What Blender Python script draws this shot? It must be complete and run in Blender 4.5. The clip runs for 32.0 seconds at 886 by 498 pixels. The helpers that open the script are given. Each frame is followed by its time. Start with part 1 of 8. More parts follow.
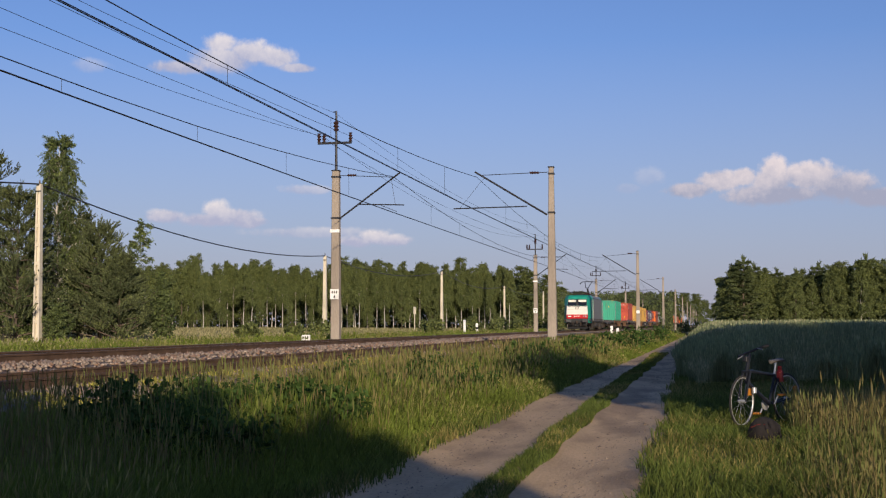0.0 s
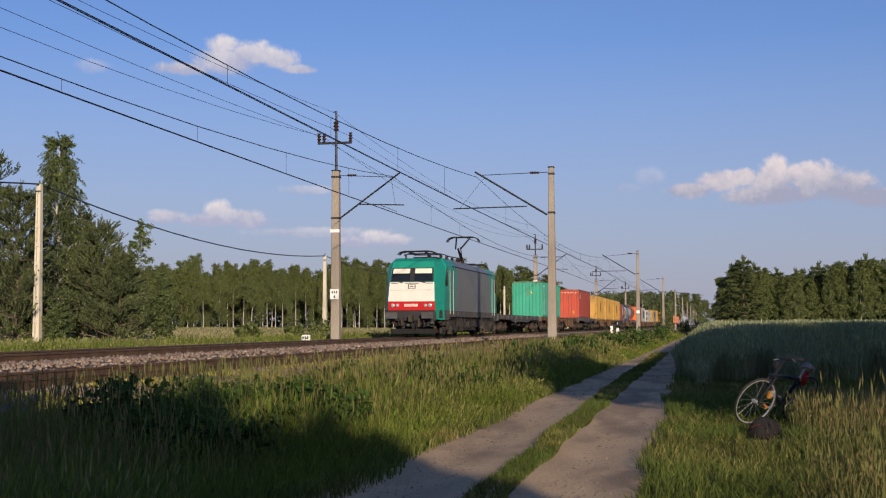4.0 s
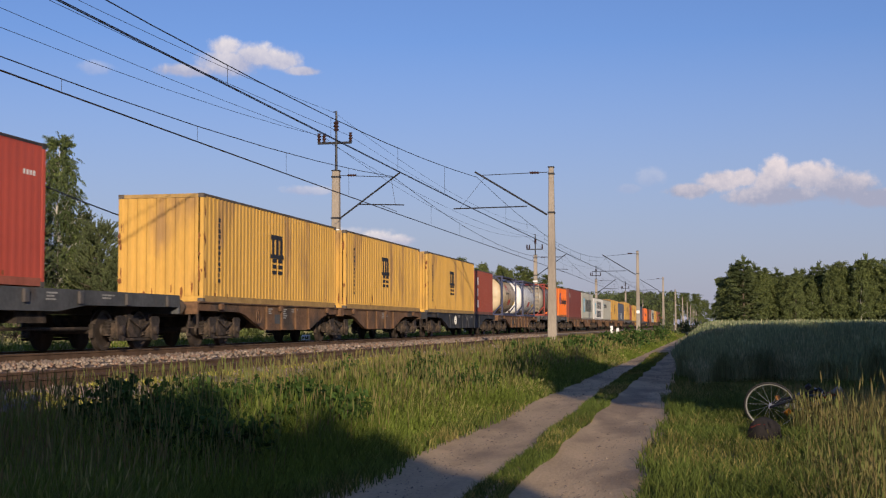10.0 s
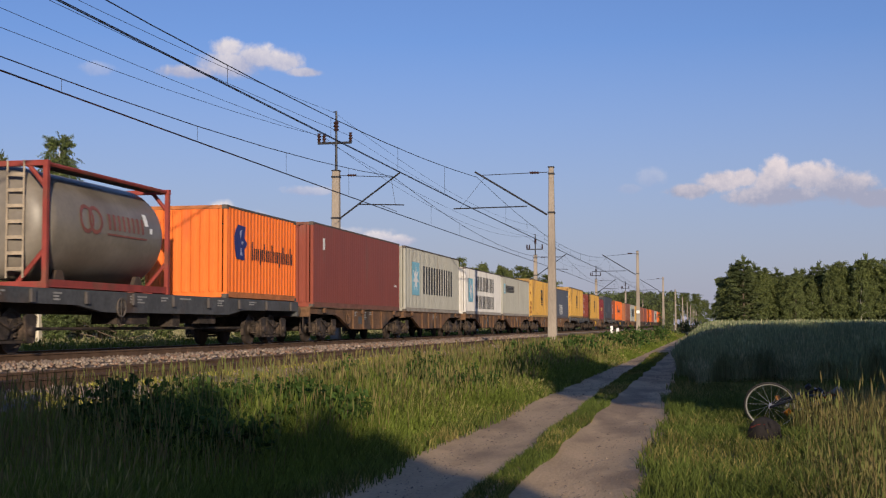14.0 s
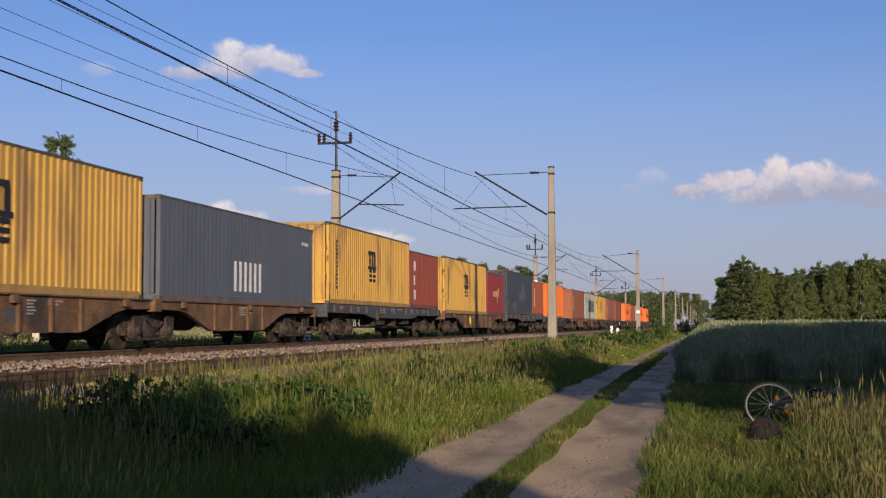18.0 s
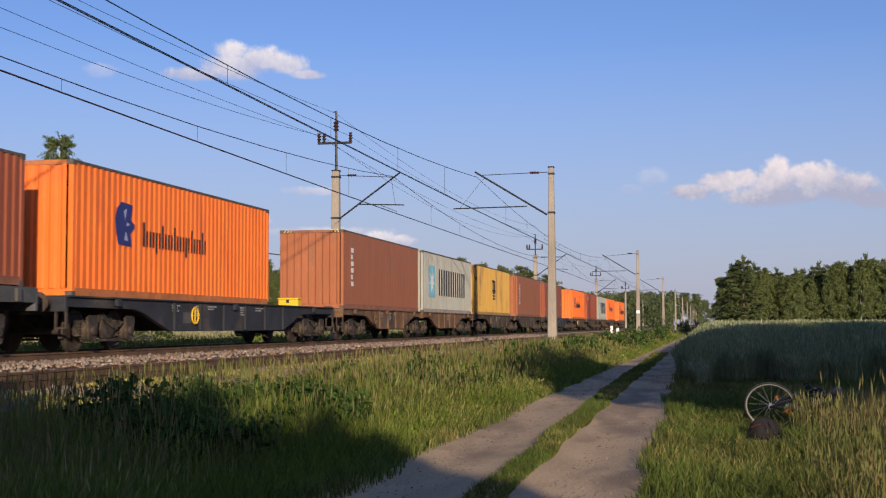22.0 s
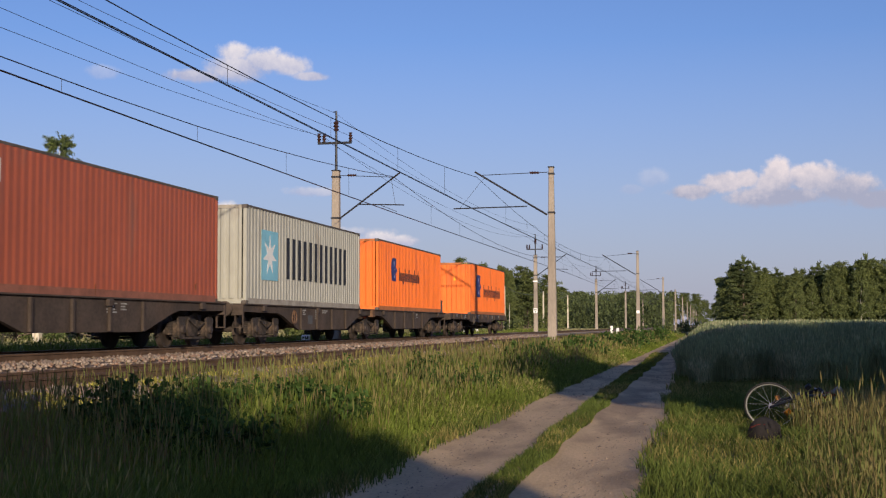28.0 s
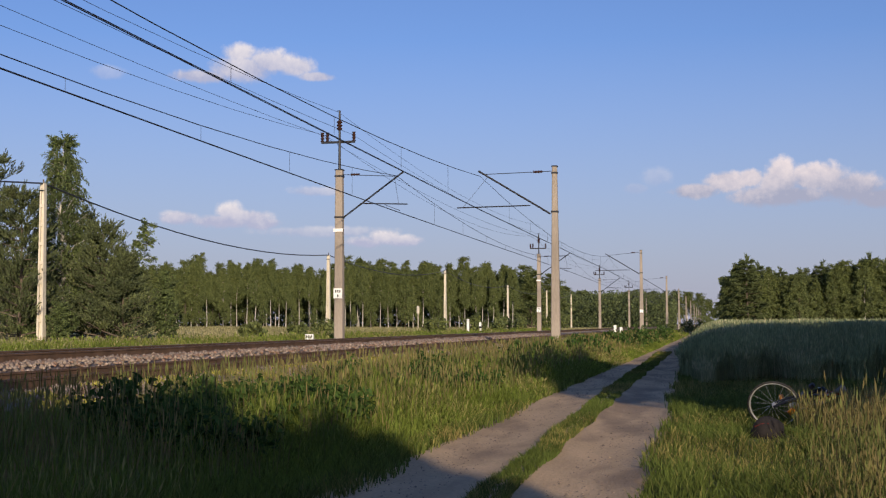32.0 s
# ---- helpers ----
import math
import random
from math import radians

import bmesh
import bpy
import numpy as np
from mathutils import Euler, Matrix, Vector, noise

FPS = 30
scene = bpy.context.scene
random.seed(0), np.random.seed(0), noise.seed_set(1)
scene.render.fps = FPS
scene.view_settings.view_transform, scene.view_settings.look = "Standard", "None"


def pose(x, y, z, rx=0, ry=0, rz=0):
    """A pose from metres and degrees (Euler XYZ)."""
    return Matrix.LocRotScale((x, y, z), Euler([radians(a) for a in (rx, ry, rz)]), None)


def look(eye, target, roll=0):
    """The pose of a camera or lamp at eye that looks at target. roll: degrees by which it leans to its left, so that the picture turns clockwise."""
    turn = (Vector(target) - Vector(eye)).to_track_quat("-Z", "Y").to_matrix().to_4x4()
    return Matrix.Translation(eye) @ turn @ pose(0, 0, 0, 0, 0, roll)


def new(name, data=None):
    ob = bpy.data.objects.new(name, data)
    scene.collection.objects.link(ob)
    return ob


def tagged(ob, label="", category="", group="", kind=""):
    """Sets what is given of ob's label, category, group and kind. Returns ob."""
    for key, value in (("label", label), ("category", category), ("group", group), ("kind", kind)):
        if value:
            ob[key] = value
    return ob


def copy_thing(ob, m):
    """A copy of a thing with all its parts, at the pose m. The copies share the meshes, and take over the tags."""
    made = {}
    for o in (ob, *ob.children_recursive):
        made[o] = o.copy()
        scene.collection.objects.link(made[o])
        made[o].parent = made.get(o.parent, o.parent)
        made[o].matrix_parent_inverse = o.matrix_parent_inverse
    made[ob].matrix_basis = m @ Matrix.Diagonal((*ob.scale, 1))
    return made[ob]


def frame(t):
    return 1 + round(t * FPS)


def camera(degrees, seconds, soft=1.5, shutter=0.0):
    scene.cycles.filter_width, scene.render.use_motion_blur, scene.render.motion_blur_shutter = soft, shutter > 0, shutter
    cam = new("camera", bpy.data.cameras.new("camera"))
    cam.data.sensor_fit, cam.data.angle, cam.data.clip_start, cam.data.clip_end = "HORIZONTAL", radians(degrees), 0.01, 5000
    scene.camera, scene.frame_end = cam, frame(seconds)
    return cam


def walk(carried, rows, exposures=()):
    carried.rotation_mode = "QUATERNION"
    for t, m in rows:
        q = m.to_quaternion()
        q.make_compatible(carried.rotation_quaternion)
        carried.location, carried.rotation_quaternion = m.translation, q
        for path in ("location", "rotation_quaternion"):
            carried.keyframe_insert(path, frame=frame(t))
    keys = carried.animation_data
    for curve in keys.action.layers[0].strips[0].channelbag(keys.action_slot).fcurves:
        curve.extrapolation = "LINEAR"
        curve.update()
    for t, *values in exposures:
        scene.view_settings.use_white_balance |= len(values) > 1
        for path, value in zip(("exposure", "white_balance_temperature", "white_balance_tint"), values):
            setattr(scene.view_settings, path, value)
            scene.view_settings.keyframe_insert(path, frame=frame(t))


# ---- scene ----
cam = camera(38.37, 32.0, soft=1.2, shutter=0.1)
EYE = Vector((0.0, 0.0, 0.539))


def aim(yaw, pitch):
    """The still camera's pose: degrees to the left of the line of the track, degrees up."""
    a, b = radians(yaw), radians(pitch)
    way = Vector((-math.sin(a) * math.cos(b), math.cos(a) * math.cos(b), math.sin(b)))
    return look(EYE, EYE + way, -0.17)


# a tripod, nudged a little at the very end
walk(cam, [(0.0, aim(11.815, 3.453)), (16.0, aim(11.815, 3.453)), (31.7, aim(11.815, 3.453)),
           (31.8, aim(11.879, 3.445)), (31.9, aim(11.882, 3.44)), (32.0, aim(11.968, 3.415))],
     exposures=((0.0, 0.0), (3.0, -0.05), (6.0, 0.02), (11.0, 0.02), (13.0, -0.04), (15.0, 0.0), (17.0, 0.0), (18.5, 0.05), (20.0, 0.15), (22.0, 0.17), (25.0, 0.12), (28.0, 0.08), (30.0, 0.05), (32.0, 0.07)))

# ---- world and sun ----
SUN_AZ = Vector((0.385, -0.923, 0.0)).normalized()
SUN_EL = radians(12.9)
SUN_DIR = Vector((SUN_AZ.x * math.cos(SUN_EL), SUN_AZ.y * math.cos(SUN_EL), math.sin(SUN_EL)))
world = bpy.data.worlds.new("world")
scene.world = world
world.use_nodes = True
wn, wl = world.node_tree.nodes, world.node_tree.links
sky = wn.new("ShaderNodeTexSky")
sky.sky_type, sky.sun_disc = "NISHITA", False
sky.sun_elevation = SUN_EL
sky.sun_rotation = math.atan2(SUN_DIR.x, SUN_DIR.y)
sky.altitude, sky.air_density, sky.dust_density, sky.ozone_density = 100, 1.0, 0.6, 3.0
sky_tint = wn.new("ShaderNodeMix")
sky_tint.data_type, sky_tint.blend_type = "RGBA", "MULTIPLY"
sky_tint.inputs[0].default_value = 1.0
sky_tint.inputs[7].default_value = (0.88, 0.90, 1.24, 1)
# a lilac haze towards the horizon
where = wn.new("ShaderNodeTexCoord")
axes = wn.new("ShaderNodeSeparateXYZ")
near_ground = wn.new("ShaderNodeMapRange")
near_ground.inputs["From Min"].default_value, near_ground.inputs["From Max"].default_value = 0.0, 0.22
near_ground.inputs["To Min"].default_value, near_ground.inputs["To Max"].default_value = 0.85, 0.0
haze = wn.new("ShaderNodeMix")
haze.data_type = "RGBA"
haze.inputs[7].default_value = (3.75, 3.75, 5.0, 1)
wl.new(where.outputs["Generated"], axes.inputs[0])
wl.new(axes.outputs["Z"], near_ground.inputs["Value"])
wl.new(sky.outputs[0], sky_tint.inputs[6])
wl.new(sky_tint.outputs[2], haze.inputs[6])
wl.new(near_ground.outputs[0], haze.inputs[0])
wl.new(haze.outputs[2], wn["Background"].inputs["Color"])
wn["Background"].inputs["Strength"].default_value = 0.099
sun = new("sun", bpy.data.lights.new("sun", "SUN"))
sun.data.energy, sun.data.angle, sun.data.color = 4.7, radians(0.6), (1.0, 0.83, 0.62)
sun.matrix_world = look(SUN_DIR * 300, (0, 0, 0))


# ---- mesh tools ----
class Shape:
    """Collects corners and faces for one mesh."""

    def __init__(self):
        self.v, self.f = [], []

    def add(self, verts, faces):
        n = len(self.v)
        self.v += [tuple(a) for a in verts]
        self.f += [tuple(i + n for i in g) for g in faces]
        return self

    def box(self, x0, x1, y0, y1, z0, z1):
        return self.add([(x0, y0, z0), (x1, y0, z0), (x1, y1, z0), (x0, y1, z0), (x0, y0, z1), (x1, y0, z1), (x1, y1, z1), (x0, y1, z1)],
                        [(3, 2, 1, 0), (4, 5, 6, 7), (0, 1, 5, 4), (1, 2, 6, 5), (2, 3, 7, 6), (3, 0, 4, 7)])

    def block(self, x0, x1, y0, y1, z0, z1, b=0.02):
        """A box with chamfered upright and top edges."""
        ring = [(x0 + b, y0), (x1 - b, y0), (x1, y0 + b), (x1, y1 - b), (x1 - b, y1), (x0 + b, y1), (x0, y1 - b), (x0, y0 + b)]
        cx, cy = (x0 + x1) / 2, (y0 + y1) / 2
        kx, ky = 1 - 2 * b / max(x1 - x0, 1e-6), 1 - 2 * b / max(y1 - y0, 1e-6)
        top = [(cx + (x - cx) * kx, cy + (y - cy) * ky, z1) for x, y in ring]
        vs = [(x, y, z0) for x, y in ring] + [(x, y, z1 - b) for x, y in ring] + top
        fs = [(i, (i + 1) % 8, 8 + (i + 1) % 8, 8 + i) for i in range(8)] + [(8 + i, 8 + (i + 1) % 8, 16 + (i + 1) % 8, 16 + i) for i in range(8)]
        return self.add(vs, fs + [tuple(range(7, -1, -1)), tuple(range(16, 24))])

    def tube(self, pts, radii, n=8, caps=True):
        """A round bar along points; one radius or one for each point."""
        pts = [Vector(q) for q in pts]
        if not isinstance(radii, (list, tuple)):
            radii = [radii] * len(pts)
        base = len(self.v)
        for i, q in enumerate(pts):
            d = (pts[min(i + 1, len(pts) - 1)] - pts[max(i - 1, 0)]).normalized()
            a = d.cross(Vector((0, 0, 1)) if abs(d.z) < 0.9 else Vector((1, 0, 0))).normalized()
            b = d.cross(a)
            for k in range(n):
                w = 2 * math.pi * k / n
                self.v.append(tuple(q + a * (radii[i] * math.cos(w)) + b * (radii[i] * math.sin(w))))
        for i in range(len(pts) - 1):
            for k in range(n):
                self.f.append((base + i * n + k, base + i * n + (k + 1) % n, base + (i + 1) * n + (k + 1) % n, base + (i + 1) * n + k))
        if caps:
            self.f.append(tuple(base + k for k in range(n - 1, -1, -1)))
            self.f.append(tuple(base + (len(pts) - 1) * n + k for k in range(n)))
        return self

    def prism(self, outline, x0, x1):
        """An outline of (y, z) pushed from x0 to x1."""
        n = len(outline)
        vs = [(x0, y, z) for y, z in outline] + [(x1, y, z) for y, z in outline]
        fs = [(i, (i + 1) % n, n + (i + 1) % n, n + i) for i in range(n)]
        return self.add(vs, fs + [tuple(range(n - 1, -1, -1)), tuple(range(n, 2 * n))])

    def lathe(self, prof, axis_pt, axis="x", n=20):
        """Rings of (along, radius) round an axis through axis_pt."""
        base = len(self.v)
        ax = Vector(axis_pt)
        for s, r in prof:
            for k in range(n):
                w = 2 * math.pi * k / n
                c, d = r * math.cos(w), r * math.sin(w)
                o = {"x": (s, c, d), "y": (c, s, d), "z": (c, d, s)}[axis]
                self.v.append((ax.x + o[0], ax.y + o[1], ax.z + o[2]))
        for i in range(len(prof) - 1):
            for k in range(n):
                self.f.append((base + i * n + k, base + i * n + (k + 1) % n, base + (i + 1) * n + (k + 1) % n, base + (i + 1) * n + k))
        self.f.append(tuple(base + k for k in range(n)))
        self.f.append(tuple(base + (len(prof) - 1) * n + k for k in range(n)))
        return self

    def ring(self, centre, r, t, axis="x", n=28, m=6):
        """A torus."""
        base = len(self.v)
        c = Vector(centre)
        for i in range(n):
            w = 2 * math.pi * i / n
            for k in range(m):
                u = 2 * math.pi * k / m
                q, h = r + t * math.cos(u), t * math.sin(u)
                o = {"x": (h, q * math.cos(w), q * math.sin(w)), "z": (q * math.cos(w), q * math.sin(w), h)}[axis]
                self.v.append(tuple(c + Vector(o)))
        for i in range(n):
            for k in range(m):
                self.f.append((base + i * m + k, base + ((i + 1) % n) * m + k, base + ((i + 1) % n) * m + (k + 1) % m, base + i * m + (k + 1) % m))
        return self

    def mesh(self, name, smooth=None):
        me = bpy.data.meshes.new(name)
        me.from_pydata(self.v, [], self.f)
        bm = bmesh.new()
        bm.from_mesh(me)
        bmesh.ops.recalc_face_normals(bm, faces=bm.faces)
        bm.to_mesh(me)
        bm.free()
        if smooth is not None:
            me.shade_smooth()
            me.set_sharp_from_angle(angle=radians(smooth))
        return me


def soup(name, verts, tris, mat_=None):
    """A mesh of triangles from arrays."""
    me = bpy.data.meshes.new(name)
    verts, tris = np.asarray(verts, np.float32), np.asarray(tris, np.int32)
    me.vertices.add(len(verts))
    me.vertices.foreach_set("co", verts.ravel())
    me.loops.add(tris.size)
    me.loops.foreach_set("vertex_index", tris.ravel())
    me.polygons.add(len(tris))
    me.polygons.foreach_set("loop_start", np.arange(0, tris.size, 3, dtype=np.int32))
    me.update(calc_edges=True)
    if mat_:
        me.materials.append(mat_)
    return me


def part(name, shape, material, parent=None, label="", smooth=None, at=None):
    """Links a Shape or a mesh as one mesh object under a thing or part."""
    me = shape.mesh(name, smooth) if isinstance(shape, Shape) else shape
    if material is not None and not me.materials:
        me.materials.append(material)
    ob = new(name, me)
    if parent is not None:
        ob.parent = parent
    if at is not None:
        ob.matrix_basis = at
    return tagged(ob, label)


def thing(name, label, category, group="", at=None):
    ob = new(name)
    ob.empty_display_size = 0.2
    if at is not None:
        ob.matrix_basis = at
    return tagged(ob, label, category, group)


# ---- materials ----
def mat(name, col, rough=0.6, metal=0.0, var=0.15, scale=3.0, bump=0.0, fine=40.0, second=None, mix=0.0, spec=0.4, through_light=0.0, random_=0.0, island=0.0, stretch=(1, 1, 1)):
    """A surface: base colour broken up at two scales, an optional second colour in patches, fine relief."""
    m = bpy.data.materials.new(name)
    m.use_nodes = True
    n, l = m.node_tree.nodes, m.node_tree.links
    b = n["Principled BSDF"]
    tc = n.new("ShaderNodeTexCoord")
    mp = n.new("ShaderNodeMapping")
    mp.inputs["Scale"].default_value = stretch
    l.new(tc.outputs["Object"], mp.inputs["Vector"])

    def noise_(sc, det):
        q = n.new("ShaderNodeTexNoise")
        q.inputs["Scale"].default_value, q.inputs["Detail"].default_value = sc, det
        l.new(mp.outputs[0], q.inputs["Vector"])
        return q

    def blend(kind, fac, a, c):
        q = n.new("ShaderNodeMix")
        q.data_type, q.blend_type = "RGBA", kind
        for key, val in (("Factor", fac), ("A", a), ("B", c)):
            s = next(i for i in q.inputs if i.name == key and (i.type == "VALUE") == (key == "Factor") and i.type != "VECTOR")
            if isinstance(val, (int, float, tuple)):
                s.default_value = val
            else:
                l.new(val, s)
        return next(o for o in q.outputs if o.type == "RGBA")

    big, small = noise_(scale, 4), noise_(fine, 3)
    r = n.new("ShaderNodeMapRange")
    r.inputs["From Min"].default_value, r.inputs["From Max"].default_value = 0.3, 0.7
    r.inputs["To Min"].default_value, r.inputs["To Max"].default_value = 1 - var, 1 + var
    l.new(big.outputs["Fac"], r.inputs["Value"])
    r2 = n.new("ShaderNodeMapRange")
    r2.inputs["From Min"].default_value, r2.inputs["From Max"].default_value = 0.3, 0.7
    r2.inputs["To Min"].default_value, r2.inputs["To Max"].default_value = 1 - var * 0.6, 1 + var * 0.6
    l.new(small.outputs["Fac"], r2.inputs["Value"])
    mul = n.new("ShaderNodeMath")
    mul.operation = "MULTIPLY"
    l.new(r.outputs[0], mul.inputs[0]), l.new(r2.outputs[0], mul.inputs[1])
    value = mul.outputs[0]
    if random_ or island:
        src = n.new("ShaderNodeObjectInfo").outputs["Random"] if random_ else n.new("ShaderNodeNewGeometry").outputs["Random Per Island"]
        r3 = n.new("ShaderNodeMapRange")
        k = random_ or island
        r3.inputs["To Min"].default_value, r3.inputs["To Max"].default_value = 1 - k, 1 + k
        l.new(src, r3.inputs["Value"])
        m2 = n.new("ShaderNodeMath")
        m2.operation = "MULTIPLY"
        l.new(value, m2.inputs[0]), l.new(r3.outputs[0], m2.inputs[1])
        value = m2.outputs[0]
    colour = (*col, 1)
    if second is not None:
        patch = noise_(scale * 0.45, 5)
        r4 = n.new("ShaderNodeMapRange")
        r4.inputs["From Min"].default_value, r4.inputs["From Max"].default_value = 0.62 - 0.3 * mix, 0.72 - 0.2 * mix
        if island:
            isl = n.new("ShaderNodeNewGeometry").outputs["Random Per Island"]
            ad = n.new("ShaderNodeMath")
            ad.operation = "MULTIPLY_ADD"
            l.new(isl, ad.inputs[0])
            ad.inputs[1].default_value = 0.35
            ad.inputs[2].default_value = -0.17
            ad2 = n.new("ShaderNodeMath")
            l.new(ad.outputs[0], ad2.inputs[0]), l.new(patch.outputs["Fac"], ad2.inputs[1])
            l.new(ad2.outputs[0], r4.inputs["Value"])
        else:
            l.new(patch.outputs["Fac"], r4.inputs["Value"])
        colour = blend("MIX", r4.outputs[0], (*col, 1), (*second, 1))
    hv = n.new("ShaderNodeVectorMath")
    hv.operation = "SCALE"
    if isinstance(colour, tuple):
        hv.inputs[0].default_value = colour[:3]
    else:
        l.new(colour, hv.inputs[0])
    l.new(value, hv.inputs["Scale"])
    l.new(hv.outputs[0], b.inputs["Base Color"])
    b.inputs["Roughness"].default_value, b.inputs["Metallic"].default_value = rough, metal
    b.inputs["Specular IOR Level"].default_value = spec
    if bump:
        bp = n.new("ShaderNodeBump")
        bp.inputs["Strength"].default_value, bp.inputs["Distance"].default_value = min(1, bump), 0.02
        l.new(small.outputs["Fac"], bp.inputs["Height"])
        l.new(bp.outputs[0], b.inputs["Normal"])
    if through_light:
        t = n.new("ShaderNodeBsdfTranslucent")
        l.new(hv.outputs[0], t.inputs["Color"])
        mx = n.new("ShaderNodeMixShader")
        mx.inputs[0].default_value = through_light
        l.new(b.outputs[0], mx.inputs[1]), l.new(t.outputs[0], mx.inputs[2])
        l.new(mx.outputs[0], n["Material Output"].inputs["Surface"])
    return m


M = {}
M["ballast"] = mat("ballast_stone", (0.20, 0.155, 0.125), 0.9, var=0.25, scale=1.2, fine=30, bump=0.6, second=(0.14, 0.09, 0.06), mix=0.3)
M["stone"] = mat("crushed_stone", (0.31, 0.245, 0.195), 0.9, var=0.3, scale=6, island=0.35, second=(0.19, 0.12, 0.085), mix=0.45)
M["rust"] = mat("rusty_rail", (0.115, 0.068, 0.04), 0.8, metal=0.2, var=0.3, scale=3, fine=60)
M["railtop"] = mat("worn_rail_head", (0.32, 0.27, 0.24), 0.4, metal=0.9, var=0.1, scale=3)
M["sleeper"] = mat("sleeper", (0.20, 0.17, 0.14), 0.9, var=0.25, scale=4, bump=0.4)
M["concrete"] = mat("mast_concrete", (0.31, 0.262, 0.215), 0.9, var=0.18, scale=1.5, fine=25, bump=0.3, second=(0.28, 0.24, 0.20), mix=0.2, stretch=(1, 1, 0.25))
M["pole"] = mat("pale_pole", (0.62, 0.56, 0.45), 0.8, var=0.15, scale=2, fine=30, second=(0.35, 0.32, 0.27), mix=0.15, stretch=(1, 1, 0.3))
M["steel_dark"] = mat("dark_steel", (0.035, 0.035, 0.04), 0.55, metal=0.5, var=0.2)
M["wire"] = mat("wire_copper_dark", (0.045, 0.045, 0.05), 0.5, metal=0.5, var=0.1)
M["insulator"] = mat("brown_insulator", (0.05, 0.025, 0.02), 0.25, var=0.1)
M["white"] = mat("white_paint", (0.78, 0.77, 0.74), 0.6, var=0.06)
M["black"] = mat("black_paint", (0.02, 0.02, 0.022), 0.6, var=0.15)
M["road"] = mat("sandy_road", (0.53, 0.365, 0.205), 0.95, var=0.14, scale=2.4, fine=34, bump=0.45, second=(0.30, 0.205, 0.12), mix=0.40, stretch=(1, 0.3, 1))
M["pebble"] = mat("road_pebble", (0.27, 0.20, 0.135), 0.9, var=0.2, scale=6, island=0.5)
M["earth"] = mat("grassy_ground", (0.075, 0.085, 0.030), 0.95, var=0.25, scale=0.4, fine=6, second=(0.13, 0.12, 0.055), mix=0.4)

# ---- ground ----
FAR_X, NEAR_X = -14.275, -10.3           # centre lines of the two tracks
FAR_Z, NEAR_Z = 0.0, -0.2                # rail heads


def level(x, y):
    """Height of the open ground."""
    pts = ((-400, 0.5), (-120, 0.42), (-60, 0.15), (-24, -0.22), (-18.2, -0.25), (-17.4, -0.42), (-8.0, -0.60), (-7.0, -0.50), (-5.4, -0.66),
           (-3.4, -0.80), (0.4, -0.81), (3, -0.80), (60, -0.7), (300, -0.4))
    z = pts[0][1] if x < pts[0][0] else pts[-1][1]
    for (a, za), (b, zb) in zip(pts, pts[1:]):
        if a <= x <= b:
            z = za + (zb - za) * (x - a) / (b - a)
    k = min(1.0, max(0.0, (abs(y) - 8) / 30)) if -8 < x < 3 else 1.0
    return z + 0.035 * noise.noise((x * 0.35, y * 0.35, 0.0)) * (0.4 + 0.6 * k)


def steps(lo, hi, near, grow=1.18, first=0.5):
    out, s, q = [near], first, near
    while q < hi:
        q += s
        s *= grow
        out.append(min(q, hi))
    s, q = first, near
    while q > lo:
        q -= s
        s *= grow
        out.append(max(q, lo))
    return sorted(set(out))


gx = sorted(set(steps(-2600, 2600, -5.0, 1.16, 0.4) + [-17.4, -18.2, -8.0, -7.0, -3.4, -5.4, -3.9, -3.0, -2.6, -1.1, -0.7, -0.2]))
gy = steps(-2600, 3800, 14.0, 1.13, 0.8)
g = Shape()
g.v = [(x, y, level(x, y) - (0.09 if -3.05 < x < -0.6 and y < 300 else 0)) for y in gy for x in gx]
nx = len(gx)
g.f = [(j * nx + i, j * nx + i + 1, (j + 1) * nx + i + 1, (j + 1) * nx + i) for j in range(len(gy) - 1) for i in range(nx - 1)]
ground = part("ground", g, M["earth"], smooth=60)
tagged(ground, "grassy level ground with meadows and verges", "ground", kind="structure")

# sandy farm track: two ruts with a grassy strip between, along the line
rd = Shape()
xs = [-3.15, -3.0, -2.85, -2.6, -2.35, -2.1, -1.95, -1.75, -1.6, -1.4, -1.15, -0.9, -0.7, -0.58, -0.5]
ys = [-40 + 0.8 * i for i in range(52)] + [1.6 + 0.5 * i for i in range(130)] + [67 + 4 * i for i in range(60)]


def road_shift(y):
    return -0.012 * max(0, y - 15) + 0.00012 * max(0, y - 45) ** 2


for y in ys:
    for i, x in enumerate(xs):
        rut = -0.035 * math.exp(-((x + 2.5) / 0.35) ** 2) - 0.035 * math.exp(-((x + 1.1) / 0.35) ** 2) + 0.03 * math.exp(-((x + 1.64) / 0.2) ** 2)
        edge = -0.05 if i in (0, len(xs) - 1) else 0
        wob = 0.10 * noise.noise((i * 0.5, y * 0.5, 3.0)) if i in (0, 1, len(xs) - 2, len(xs) - 1) else 0
        X = x + road_shift(y) + wob
        rd.v.append((X, y, level(X, y) + 0.03 + rut + edge + 0.003 * noise.noise((x * 1.1, y * 0.8, 1.0))))
k = len(xs)
rd.f = [(j * k + i, j * k + i + 1, (j + 1) * k + i + 1, (j + 1) * k + i) for j in range(len(ys) - 1) for i in range(k - 1)]
tagged(part("road", rd, M["road"], smooth=60), "dry sandy farm track with two wheel ruts", "road", kind="structure")

